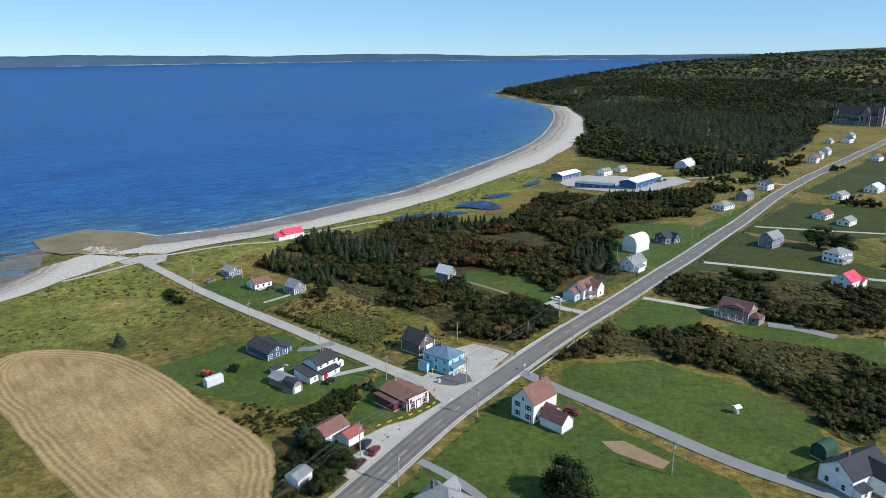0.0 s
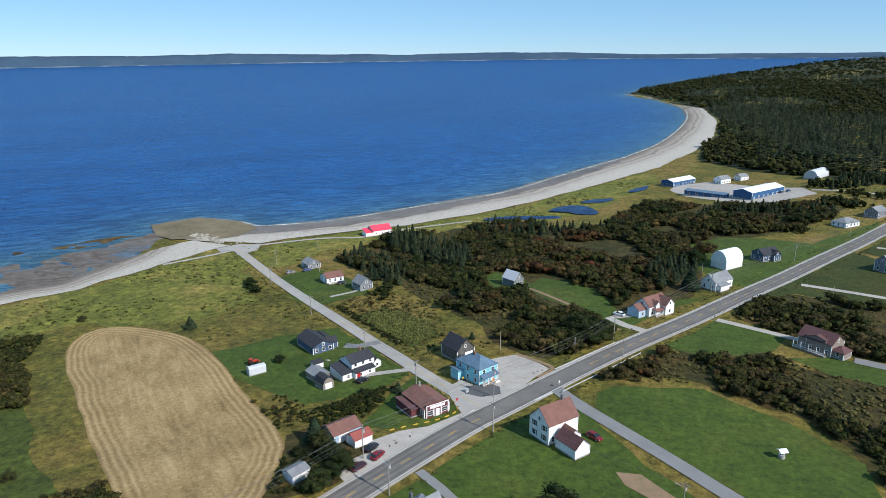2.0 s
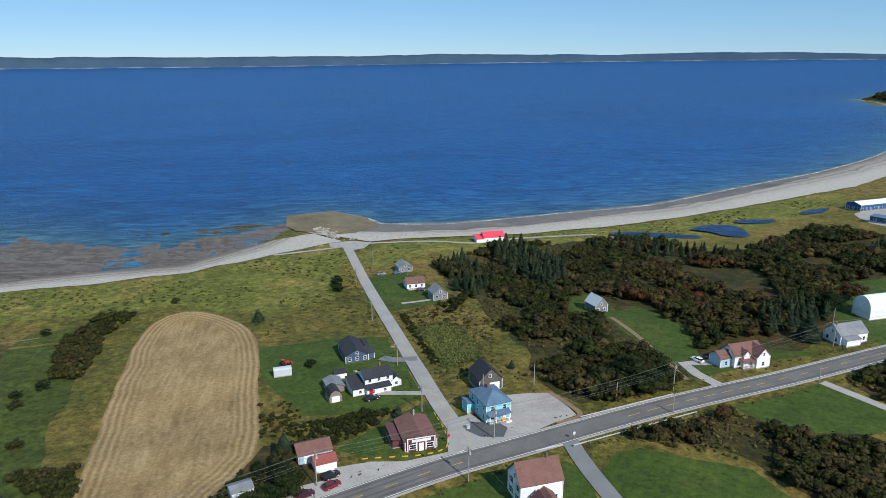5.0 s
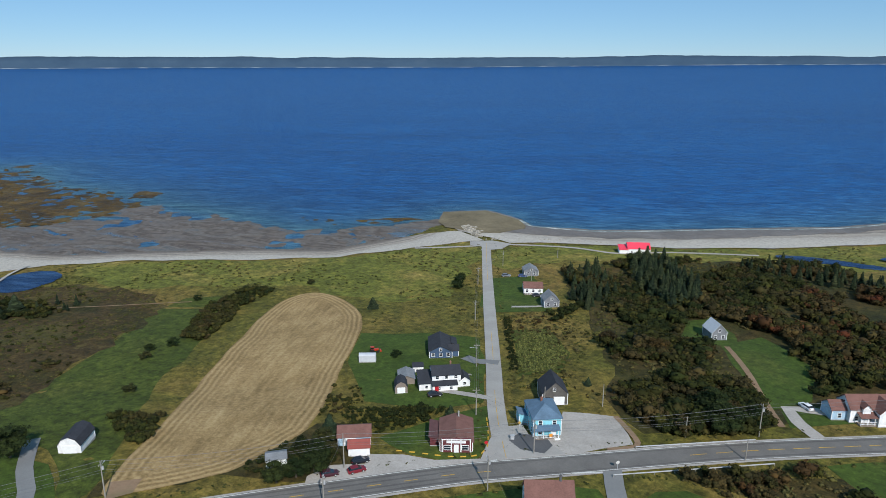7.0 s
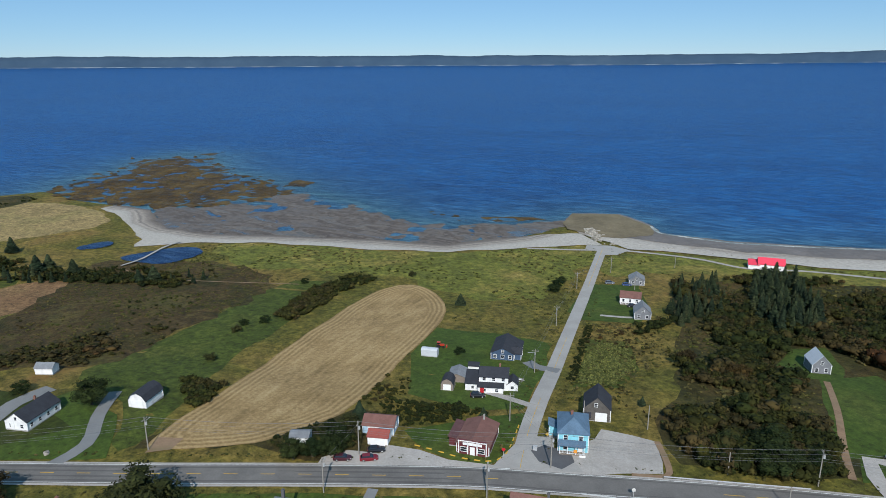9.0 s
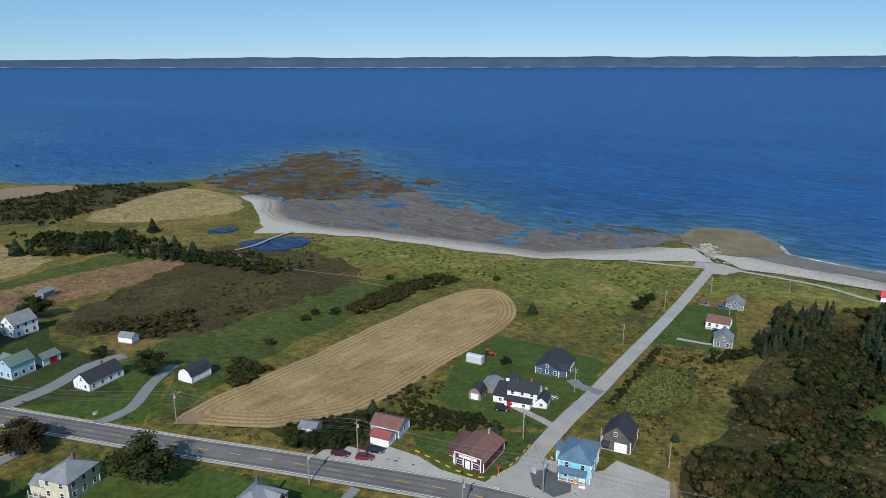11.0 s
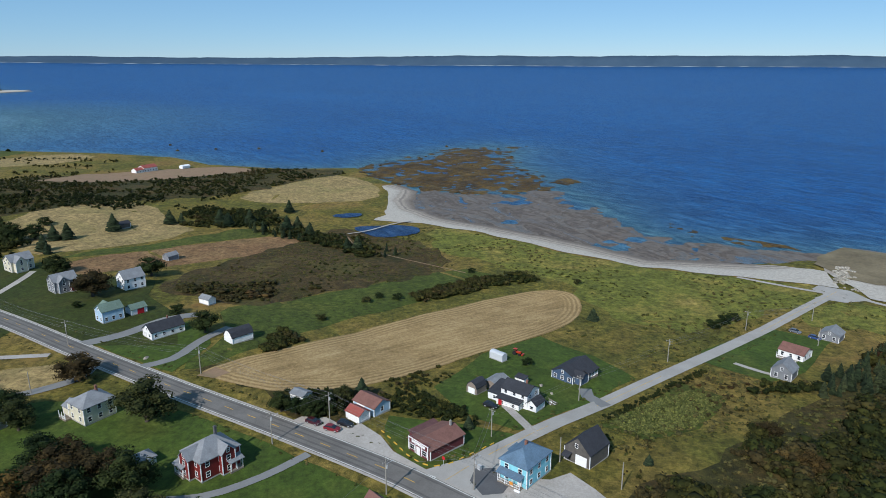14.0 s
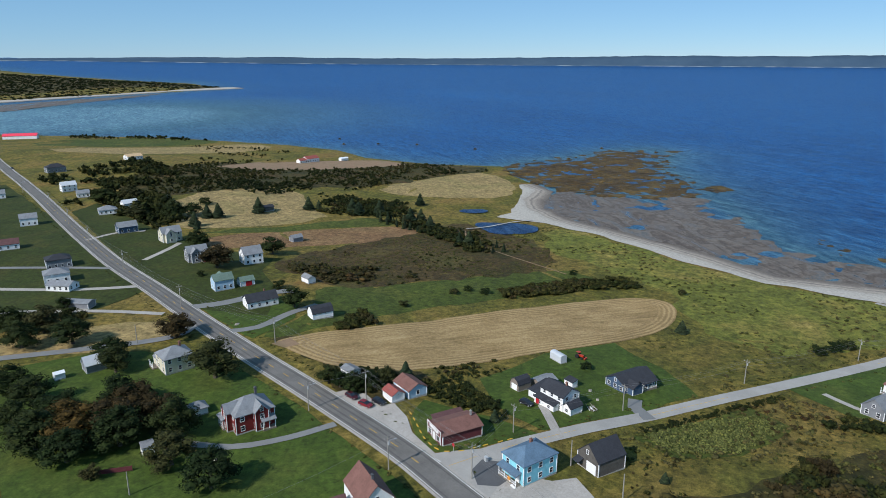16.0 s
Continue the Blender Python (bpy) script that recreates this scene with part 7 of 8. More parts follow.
con = []
for poly, step, seed, hs in (([(-96.4, 346), (-96.3, 372.7), (-54.4, 330.8), (-47.1, 296.4), (-63.6, 302.9)], 5.0, 51, (4.5, 8.5)), ([(-82.6, 383.3), (-69.9, 400.2), (-23, 348.4), (-27, 321.6), (-52.5, 341)], 4.2, 52, (6.5, 12)), ([(-21.2, 444.7), (41.8, 428), (73, 458.7), (41.6, 416.5), (0, 410.2), (-42.4, 407.7)], 6.0, 53, (5, 9)), ([(66.2, 300.9), (86.4, 331.4), (80.7, 348.1), (60.5, 322.9)], 4.2, 54, (6, 10)),
                             ([(-271, 51.6), (-254.2, 89.2), (-243.3, 93.7), (-259.1, 48)], 5.0, 55, (4, 8)), ([(-225.6, 127.1), (-209.6, 149.4), (-218, 155.7), (-232.8, 136)], 6.0, 56, (3, 6)), ([(212.3, 566), (290.2, 600.5), (300.3, 640.6), (242.4, 626.1)], 8.0, 57, (6, 10)), ([(282.2, 505.3), (325.2, 560.3), (340.2, 560.3), (300.2, 505.3)], 4.5, 58, (6, 10)), ([(103.3, 454.4), (190.6, 471.5), (191.2, 493), (114.2, 498.5)], 8.0, 59, (6, 10))):
    x, y, rs = scatter(poly, step, seed, 0.5, True, -0.6)
    for a, b in zip(x, y):
        hh = rs.uniform(*hs)
        con.append((a, b, hh * rs.uniform(0.85, 1.25), hh, rs.rand()))
stuff("spruce_stand", SPRUCES, con, M_SPRUCE, "stands of dark spruce and fir", "conifers")
far_c, far_d = [], []
for poly, step, seed, cap in (([(158.8, 788.7), (184.2, 695.1), (236.7, 631.8), (327.3, 668.5), (430.2, 804.4), (540, 1004), (640, 1114), (760, 1220), (560.3, 1500.7), (289.1, 1582.4), (267.5, 1290.1), (220.1, 1039.1), (169.3, 859.3)], 10.0, 61, 1.0), ([(760, 1220), (1200, 1560), (1300, 2100), (900, 2600), (486.9, 2963.8), (252.5, 2525.5), (184.3, 2253.6), (225.2, 1990.3), (251.3, 1800.9), (289.1, 1582.4), (560.3, 1500.7)], 18.0, 62, 1.25), ([(1200, 1560), (3000, 2900), (3400, 4000), (1778.2, 4079.5), (1016.3, 3683.9), (508.3, 2965.1), (900, 2600), (1300, 2100)], 34.0, 63, 1.35)):
    x, y, rs = scatter(poly, step, seed, 0, True, -0.75, 0.004)
    for a, b in zip(x, y):
        n = noise.noise(Vector((a * 0.004, b * 0.004, 5)))
        hh = rs.uniform(7, 14) * cap
        if n + rs.uniform(-0.25, 0.25) > (0.1 if cap == 1.0 else -0.06):
            far_d.append((a, b, hh * rs.uniform(0.9, 1.5), hh * 0.75, rs.uniform(0.25, 0.55)))
        else:
            far_c.append((a, b, hh * rs.uniform(1.1, 1.7), hh, rs.rand()))
stuff("forest", FAR_SPRUCES, far_c, M_SPRUCE, "dark coniferous forest behind the beach", "forest")
stuff("forest_broadleaf", FAR_BUSHES, far_d, M_BUSH, "green broadleaf stands in the forest", "forest")

# single trees
def tree_kind(name, seed, kind, leaves):
    """A trunk with limbs and a crown, about one metre high, kept as shared meshes."""
    rnd = random.Random(seed)
    bm = bmesh.new()
    if kind == "spruce":
        bmesh.ops.create_cone(bm, segments=7, radius1=0.022, radius2=0.003, depth=0.95, matrix=Matrix.Translation((0, 0, 0.475)))
        vs, fs = spruce_shape(seed, 17, 10, 0.3)
        lim = []
    else:
        low, wide = (0.2, 0.31) if kind == "tree" else (0.14, 0.34)
        bmesh.ops.create_cone(bm, segments=8, radius1=0.035, radius2=0.018, depth=low + 0.12, matrix=Matrix.Translation((0, 0, (low + 0.12) / 2)))
        lobes = crown_lobes(rnd, 22, wide, low + 0.05, 0.88, 0.135)
        vs, fs = joined(core(rnd, lobes, 0.72), clumps(rnd, lobes, 2600, 0.022))
        lim = lobes[2:7]
    trunk = bm_mesh("trunk", bm, M_BARK)
    limbs = []
    for cx, cy, cz, r, rz in lim:
        bm = bmesh.new()
        d = Vector((cx, cy, cz - 0.3))
        q = d.to_track_quat("Z", "Y").to_matrix().to_4x4()
        bmesh.ops.create_cone(bm, segments=5, radius1=0.014, radius2=0.005, depth=d.length, matrix=Matrix.Translation(Vector((0, 0, 0.3)) + d / 2) @ q)
        limbs.append(bm_mesh("limb", bm, M_BARK))
    return trunk, limbs, mesh_from("crown", vs, fs, leaves)


KINDS = {"tree_a": tree_kind("tree", 1, "tree", M_TREE), "tree_b": tree_kind("tree", 2, "tree", M_TREE), "tree_c": tree_kind("tree", 3, "low", M_TREE), "tree_d": tree_kind("tree", 6, "low", M_TREE), "autumn": tree_kind("tree", 4, "tree", M_AUTUMN), "spruce": tree_kind("spruce", 5, "spruce", M_SPRUCE_ONE)}


def plant(kind, x, y, h_, label, group="", wide=1.0, turn=0.0):
    trunk, limbs, crown = KINDS[kind]
    ob = new("spruce_tree" if kind == "spruce" else "tree")
    ob.matrix_world = Matrix.Translation((x, y, float(height(x, y)) - 0.05)) @ Matrix.Rotation(turn, 4, "Z") @ Matrix.Diagonal((h_ * wide, h_ * wide, h_, 1))
    tagged(ob, label, "tree", group)
    link("trunk", trunk, ob)
    for l in limbs:
        link("limb", l, ob)
    link("crown", crown, ob)


TREES = [
    ("tree_a", -20.6, 100.9, 11.5, 1.15, "large dark green maple beside the road", ""), ("tree_b", 27.9, 134, 9.5, 1.05, "round green tree on the lawn", ""), ("autumn", -43.7, 68.9, 9.0, 1.2, "broad maple turning orange-brown", ""),
    ("autumn", 7.9, 103.9, 9, 1.1, "russet broadleaf tree in the yard", "yard trees"), ("tree_a", 11.9, 111.9, 10.5, 1.0, "dark green yard tree", "yard trees"), ("tree_b", 19.9, 100.9, 10, 1.1, "dark green yard tree", "yard trees"), ("autumn", 23.9, 89.9, 9, 1.1, "russet broadleaf tree in the yard", "yard trees"), ("tree_a", 25.9, 78.9, 8.5, 1.1, "dark green yard tree", "yard trees"),
    ("tree_b", 21.9, 67.9, 7.5, 1.1, "dark green yard tree", "yard trees"), ("tree_c", 13.9, 74.9, 8, 1.2, "low spreading dark green tree", "yard trees"), ("tree_b", 2.9, 86.9, 9, 1.1, "dark green yard tree", "yard trees"), ("tree_a", -14.1, 68.9, 8.5, 1.0, "dark green yard tree", "yard trees"), ("tree_d", 22.9, 119, 8.5, 1.1, "pale green willowy tree", "yard trees"),
    ("tree_c", 33.9, 105, 4.5, 1.2, "small tree with pale seed heads", "yard trees"), ("tree_a", -28.1, 37.9, 9, 1.2, "dark green tree by the drive", "drive trees"), ("tree_b", -33.1, 19.9, 10, 1.2, "dark green tree by the drive", "drive trees"), ("tree_a", -30, 8, 9, 1.2, "dark green tree by the drive", "drive trees"), ("tree_b", -20, 24, 9, 1.2, "dark green tree by the drive", "drive trees"), ("tree_b", -54.1, 7.9, 6, 1.2, "dark green tree by the drive", "drive trees"),
    ("tree_a", -27.3, 136.4, 6.4, 1.25, "dark green roadside tree", "roadside trees"), ("tree_b", -25, 145.4, 6.8, 1.2, "dark green roadside tree", "roadside trees"), ("tree_a", -32.7, 153.5, 6.4, 1.1, "dark green roadside tree", "roadside trees"), ("tree_b", -28.8, 148.9, 6.2, 1.2, "dark green roadside tree", "roadside trees"), ("spruce", -36.5, 158, 7.0, 1.4, "dark roadside spruce", "roadside trees"), ("tree_a", -25.9, 140.9, 5.6, 1.2, "dark green roadside tree", "roadside trees"),
    ("tree_c", -138.3, 157.9, 3.4, 1.5, "small wild apple tree", "pasture trees"), ("tree_d", -131.7, 145.3, 3.2, 1.5, "small wild apple tree", "pasture trees"), ("tree_c", -106.8, 130.7, 3.2, 1.5, "small wild apple tree", "pasture trees"), ("tree_d", -138.8, 149.6, 3.0, 1.5, "small wild apple tree", "pasture trees"), ("tree_c", -189.4, 190.7, 3.0, 1.5, "small wild apple tree", "pasture trees"),
    ("tree_d", -175.4, 242.5, 3.0, 1.5, "small dark tree beyond the hay field", ""), ("spruce", -123.6, 241.0, 5.5, 1.6, "ragged grey-green spruce at the field end", ""), 
    ("tree_c", -123.7, 295, 5.0, 1.3, "dark green tree beside the lane", "lane trees"), ("tree_d", -127.8, 300.4, 4.2, 1.5, "dark green tree beside the lane", "lane trees"), ("tree_c", -118.5, 288.6, 4.6, 1.4, "dark green tree beside the lane", "lane trees"), ("tree_a", 196.1, 344.2, 11, 1.3, "large dark green tree", ""), ("tree_b", 204.1, 336.2, 9, 1.2, "large dark green tree", ""), ("autumn", 92.8, 361.1, 8, 1.2, "maple turning red-brown", ""),
    ("tree_a", 84.5, 340.2, 8, 1.2, "dark green tree beside the barn", ""), ("spruce", 78.1, 303.3, 9, 1.2, "dark spruce beside the house", ""), ("tree_b", 40, 245.2, 6.5, 1.1, "dark green roadside tree", ""), ("tree_a", 36, 236.2, 7.5, 1.3, "dark green tree in the thicket edge", ""), ("spruce", -241.5, -21.9, 9, 1.3, "lone spruce in the hay field", ""), ("tree_a", -151.5, 0.9, 6, 1.2, "dark green yard tree", ""),
    ("tree_a", -190.3, -75.2, 9, 1.3, "dark green tree", ""), ("tree_b", -205.3, -60.3, 10, 1.3, "dark green tree", ""), ("spruce", -187.2, -30.9, 8, 1.2, "dark spruce by the field", "field spruces"), ("spruce", -181.4, -25, 6.5, 1.2, "dark spruce by the field", "field spruces"), ("spruce", -326.1, 61.3, 8, 1.2, "dark spruce by the marsh", "field spruces"), ("tree_a", -222.2, -130.2, 10, 1.3, "dark green tree", ""),
    ("tree_b", -236.3, -120.2, 10, 1.3, "dark green tree", ""), ("spruce", -22.2, 189.4, 4.0, 1.3, "small dark spruce behind the store", ""), ("tree_d", -70.2, 209.5, 3.0, 1.5, "round bush in the yard", ""), ("tree_a", 250.1, 350.1, 9, 1.2, "dark green tree", ""), ("tree_b", 300.1, 430.1, 9, 1.2, "dark green tree", ""), ("tree_a", -165, -190, 9, 1.2, "dark green tree", ""), ("spruce", -6.5, 234.2, 3.0, 1.4, "small bushy spruce", ""),
    ("tree_b", 27.9, 81.9, 9.5, 1.2, "dark green yard tree", "yard trees"), ("autumn", 14.9, 95.9, 10, 1.2, "russet broadleaf tree in the yard", "yard trees"), ("tree_a", 10.9, 62.9, 8.5, 1.2, "dark green yard tree", "yard trees"), ("autumn", 4.9, 92.9, 9, 1.2, "russet broadleaf tree in the yard", "yard trees"), ("tree_b", 7.9, 50.9, 8.5, 1.2, "dark green yard tree", "yard trees"), ("tree_a", -20.1, 61.9, 8, 1.2, "dark green yard tree", "yard trees"), ("autumn", 19.9, 83.9, 9.5, 1.2, "russet broadleaf tree in the yard", "yard trees"), ("tree_b", 29.9, 93.9, 8, 1.2, "dark green yard tree", "yard trees"),
    ("tree_a", 24, 233.2, 7, 1.3, "dark green tree in the thicket", "thicket trees"), ("tree_b", 30, 241.2, 8, 1.3, "dark green tree in the thicket", "thicket trees"), ("autumn", -4.1, 272.6, 6.5, 1.3, "purple-brown tree in the thicket", "thicket trees"), ("tree_a", 11.1, 255.6, 6, 1.3, "dark green tree in the thicket", "thicket trees"), ("autumn", -23, 270.6, 5.5, 1.4, "purple-brown tree in the thicket", "thicket trees"),
    ("autumn", -119, 32.3, 11.5, 1.15, "broad dense maple turning brown", ""), ("tree_a", -153, 41.5, 8.5, 1.35, "spreading dark green tree behind the barn", ""), ("tree_b", -150.2, -1.9, 8, 1.3, "dark green tree behind the house", ""), ("tree_c", -102.8, 74.9, 4.5, 1.4, "round dark bush beside the bungalow", ""), ("tree_c", -106.3, 32.8, 3.2, 1.2, "small round dark yard bush", ""),
    ("tree_a", -83.4, 93.3, 8, 1.1, "dark green tree between drive and shed", ""), ("tree_b", -202.3, -58.3, 9, 1.4, "dark green tree beside the tan field", "field trees"), ("tree_a", -211.9, -50.7, 8, 1.4, "dark green tree beside the tan field", "field trees"), ("tree_c", -243.4, -64, 6, 1.5, "low dark tree beside the tan field", "field trees"), ("spruce", -211, -39.5, 7.5, 1.3, "dark spruce by the field", "field spruces"), ("spruce", -214.9, -34, 8, 1.3, "dark spruce by the field", "field spruces"),
    ("spruce", -268, 75, 9, 1.3, "dark spruce by the marsh", "field spruces"), ("spruce", -273.3, 80.4, 8, 1.3, "dark spruce by the marsh", "field spruces"), ("spruce", -259.5, 91.4, 7.5, 1.3, "dark spruce by the marsh", "field spruces"), ("spruce", -230.9, 119.3, 7, 1.3, "dark spruce by the marsh", "field spruces"), ("spruce", -226.6, 126, 7.5, 1.3, "dark spruce by the marsh", "field spruces"), ("spruce", -273.9, 30.6, 9, 1.3, "dark spruce in the hedgerow", "field spruces"), ("spruce", -271.3, 36.6, 8, 1.3, "dark spruce in the hedgerow", "field spruces"), ("spruce", -281.8, 47.3, 8.5, 1.3, "dark spruce in the hedgerow", "field spruces"), ("spruce", -268.3, 0.5, 8, 1.3, "dark spruce in the hedgerow", "field spruces"), ("spruce", -272.5, 6.1, 7, 1.3, "dark spruce in the hedgerow", "field spruces"),
]
for i, (k, x, y, hh, wd, text, grp) in enumerate(TREES):
    plant(k, x, y, hh * (1.18 if hh > 7 else 1.0), text if len(text.split()) > 3 else text + " by the houses", grp, wd * (1.35 if hh > 7 else 1.15), i * 1.7)

# ---- poles, vehicles and small things ----
M_POLE = paint_mat("pole_wood", (0.3, 0.28, 0.25), 0.9, 0.3)
M_CABLE = paint_mat("cable", (0.16, 0.16, 0.17), 0.6, 0.1)
M_TYRE = paint_mat("tyre_rubber", (0.02, 0.02, 0.02), 0.9, 0.2)
M_STEEL = paint_mat("galvanised_steel", (0.45, 0.46, 0.47), 0.45, 0.2)
M_ROCK = cover("shore_rock", [(0.0, (0.16, 0.14, 0.12)), (0.5, (0.32, 0.29, 0.26)), (1.0, (0.45, 0.42, 0.38))], 0.3, 1.0, 0.6, 0.2)


def utility_pole(x, y, h_=9.0, lamp=False, turn=52.0, plain=False):
    ob = thing("utility_pole", x, y, turn, "weathered wooden utility pole with crossarm" if not plain else "plain weathered wooden pole beside the road", "utility pole", "utility poles")
    FOOT.pop()
    bm = bmesh.new()
    bmesh.ops.create_cone(bm, segments=8, radius1=0.17, radius2=0.11, depth=h_ + 0.5, matrix=Matrix.Translation((0, 0, h_ / 2 - 0.25)))
    part("shaft", bm, M_POLE, ob)
    if not plain:
        bm = bmesh.new()
        add_box(bm, 0, 0, h_ - 0.7, 0.12, 2.2, 0.14)
        part("crossarm", bm, M_POLE, ob)
        for k in (-0.95, 0.0, 0.95):
            bm = bmesh.new()
            bmesh.ops.create_cone(bm, segments=6, radius1=0.06, radius2=0.05, depth=0.24, matrix=Matrix.Translation((0, k, h_ - 0.44 if k else h_ + 0.1)))
            part("insulator", bm, M_CONCRETE, ob)
        bm = bmesh.new()
        bmesh.ops.create_cone(bm, segments=10, radius1=0.24, radius2=0.24, depth=0.8, matrix=Matrix.Translation((0.36, 0, h_ - 1.7)))
        part("transformer", bm, M_STEEL, ob)
    if lamp:
        bm = bmesh.new()
        add_box(bm, 0, 1.0, h_ - 1.3, 0.07, 2.0, 0.07)
        add_box(bm, 0, 2.1, h_ - 1.36, 0.22, 0.6, 0.12)
        part("street_light", bm, M_STEEL, ob)
    return Vector((x, y, float(height(x, y)) + h_))


LINE_A = [(-243 + 6, -213 - 4), (-205.1, -158.2), (-170.2, -107.2), (-137.2, -60.2), (-104.2, -8.2), (-70.2, 49.9), (-49.2, 104.9), (-21, 151.5), (6.9, 190.7), (43.5, 240.7), (86.1, 300.3), (134.1, 356.3), (178.2, 414.4), (222.2, 472.4), (270.2, 536.4), (330.2, 605.4)]
LINE_B = [(-18, 195.5), (-43.5, 222.7), (-78.7, 259.2), (-116.7, 301.1), (-128.3, 332.9)]
tops = [utility_pole(x, y, 9.4, i % 2 == 0, 52) for i, (x, y) in enumerate(LINE_A)]
tops_b = [utility_pole(x, y, 8.4, i == 1, 140) for i, (x, y) in enumerate(LINE_B)]
tops_c = [utility_pole(x, y, 9.0, True, 52) for x, y in ((9.3, 170.6), (-10.6, 138.5), (54.5, 143))]
for x, y in ((-99.4, 321.3), (-35.1, 58.9), (-118.6, 368.2), (134.1, 301.2), (86.3, 326), (-6.5, 212.2), (4.8, 225.1), (30, 226.2), (46, 226.2), (82.1, 268.2), (36, 118)):
    utility_pole(x, y, 7.0 if x < 30 else 6.0, False, 52, True)


def cable(pts, offs, label):
    cu = bpy.data.curves.new("power_cable", "CURVE")
    cu.dimensions, cu.bevel_depth, cu.bevel_resolution = "3D", 0.022, 0
    for a, b in zip(pts, pts[1:]):
        d = (b - a).normalized()
        side = Vector((-d.y, d.x, 0)) * offs[0] + Vector((0, 0, offs[1]))
        sp = cu.splines.new("POLY")
        n = 9
        sp.points.add(n)
        for i in range(n + 1):
            t = i / n
            p = a.lerp(b, t) + side - Vector((0, 0, (b - a).length * 0.022 * 4 * t * (1 - t)))
            sp.points[i].co = (*p, 1)
    cu.materials.append(M_CABLE)
    tagged(new("power_cable", cu), label, "power cable", "power cables")


for o in ((-0.95, -0.3), (0.0, 0.2), (0.95, -0.3), (0.1, -2.2), (-0.1, -2.7)):
    cable(tops, o, "thin dark overhead cable along the road")
for o in ((-0.5, -0.3), (0.5, -0.3), (0.0, -2.0)):
    cable([tops[8]] + tops_b, o, "thin dark overhead cable along the lane")
for p, q in ((tops[7], tops_c[1]), (tops[8], tops_c[0]), (tops_c[0], tops_c[2])):
    cable([p, q], (0, -0.5), "thin dark service cable over the road")


def car_paint(name, col):
    m, ns, ls, b = mat(name, 0.3)
    b.inputs["Base Color"].default_value = (*col, 1)
    b.inputs["Coat Weight"].default_value = 0.5
    return m


P_BLACK, P_RED, P_WINE, P_WHITE, P_GREY, P_BLUE = car_paint("black_paint", (0.012, 0.012, 0.016)), car_paint("red_paint", (0.16, 0.01, 0.016)), car_paint("wine_paint", (0.05, 0.01, 0.016)), car_paint("white_paint", (0.75, 0.75, 0.76)), car_paint("grey_paint", (0.12, 0.13, 0.15)), car_paint("blue_paint", (0.03, 0.06, 0.16))
M_LAMP, _n, _l, _b2 = mat("lamp_lens", 0.2)
_b2.inputs["Base Color"].default_value = (0.7, 0.7, 0.68, 1)
M_TAIL = car_paint("tail_lens", (0.4, 0.01, 0.01))


def car(x, y, turn, paint, label, z_extra=0.12):
    ob = thing("car", x, y, turn, label, "car", "parked cars")
    FOOT.pop()
    ob.location.z = float(height(x, y)) + z_extra

    def loft(sections):
        bm = bmesh.new()
        rings = []
        for px, zl, zh, w in sections:
            rings.append([bm.verts.new((px, s * w * k, z)) for s, k, z in ((-1, 1, zl), (-1, 1.0, zl + (zh - zl) * 0.6), (-1, 0.86, zh), (1, 0.86, zh), (1, 1.0, zl + (zh - zl) * 0.6), (1, 1, zl))])
        for a, b in zip(rings, rings[1:]):
            for i in range(6):
                bm.faces.new((a[i], a[(i + 1) % 6], b[(i + 1) % 6], b[i]))
        bm.faces.new(rings[0])
        bm.faces.new(rings[-1][::-1])
        return bm

    part("body", loft([(-2.3, 0.35, 0.8, 0.75), (-2.15, 0.25, 0.98, 0.88), (-0.9, 0.22, 1.0, 0.91), (0.9, 0.22, 0.98, 0.91), (1.95, 0.25, 0.86, 0.88), (2.3, 0.35, 0.68, 0.74)]), paint, ob)
    part("cabin_glass", loft([(-2.0, 0.97, 1.02, 0.8), (-1.55, 0.97, 1.46, 0.76), (0.2, 0.97, 1.5, 0.76), (1.15, 0.96, 1.0, 0.8)]), M_GLASS, ob)
    part("roof", loft([(-1.6, 1.45, 1.5, 0.7), (-0.8, 1.47, 1.56, 0.72), (0.25, 1.47, 1.53, 0.7)]), paint, ob)
    for px in (-1.35, 1.4):
        for s in (-1, 1):
            bm = bmesh.new()
            bmesh.ops.create_cone(bm, segments=14, radius1=0.34, radius2=0.34, depth=0.24, cap_ends=True, matrix=Matrix.Translation((px, s * 0.83, 0.34)) @ Matrix.Rotation(math.pi / 2, 4, "X"))
            w = part("wheel", bm, M_TYRE, ob)
            bm = bmesh.new()
            bmesh.ops.create_cone(bm, segments=10, radius1=0.2, radius2=0.2, depth=0.27, cap_ends=True, matrix=Matrix.Translation((px, s * 0.83, 0.34)) @ Matrix.Rotation(math.pi / 2, 4, "X"))
            part("rim", bm, M_STEEL, w)
    for s in (-1, 1):
        bm = bmesh.new()
        add_box(bm, 2.16, s * 0.6, 0.58, 0.2, 0.34, 0.14)
        part("headlight", bm, M_LAMP, ob)
        bm = bmesh.new()
        add_box(bm, -2.24, s * 0.62, 0.72, 0.12, 0.26, 0.2)
        part("taillight", bm, M_TAIL, ob)


car(-20.8, 147, 62, P_WINE, "wine-red car parked on the gravel shoulder", 0.25)
car(-20.2, 155.9, 70, P_BLACK, "black car parked on the gravel apron", 0.25)
car(-17.6, 152.8, 70, P_RED, "red hatchback parked on the gravel apron", 0.25)
car(-35.6, 195.8, 60, P_BLACK, "black car beside the white house", 0.2)
car(46.5, 266.3, 150, P_WHITE, "white pickup-like car by the farmhouse", 0.3)
car(-114.6, 319.8, 44, P_GREY, "grey car on the cottage lawn", 0.15)
car(-107, 323.8, 44, P_BLUE, "dark blue car beside the cottage", 0.15)
car(-80.1, 301.5, 44, P_BLACK, "black car beside the white cottage", 0.15)
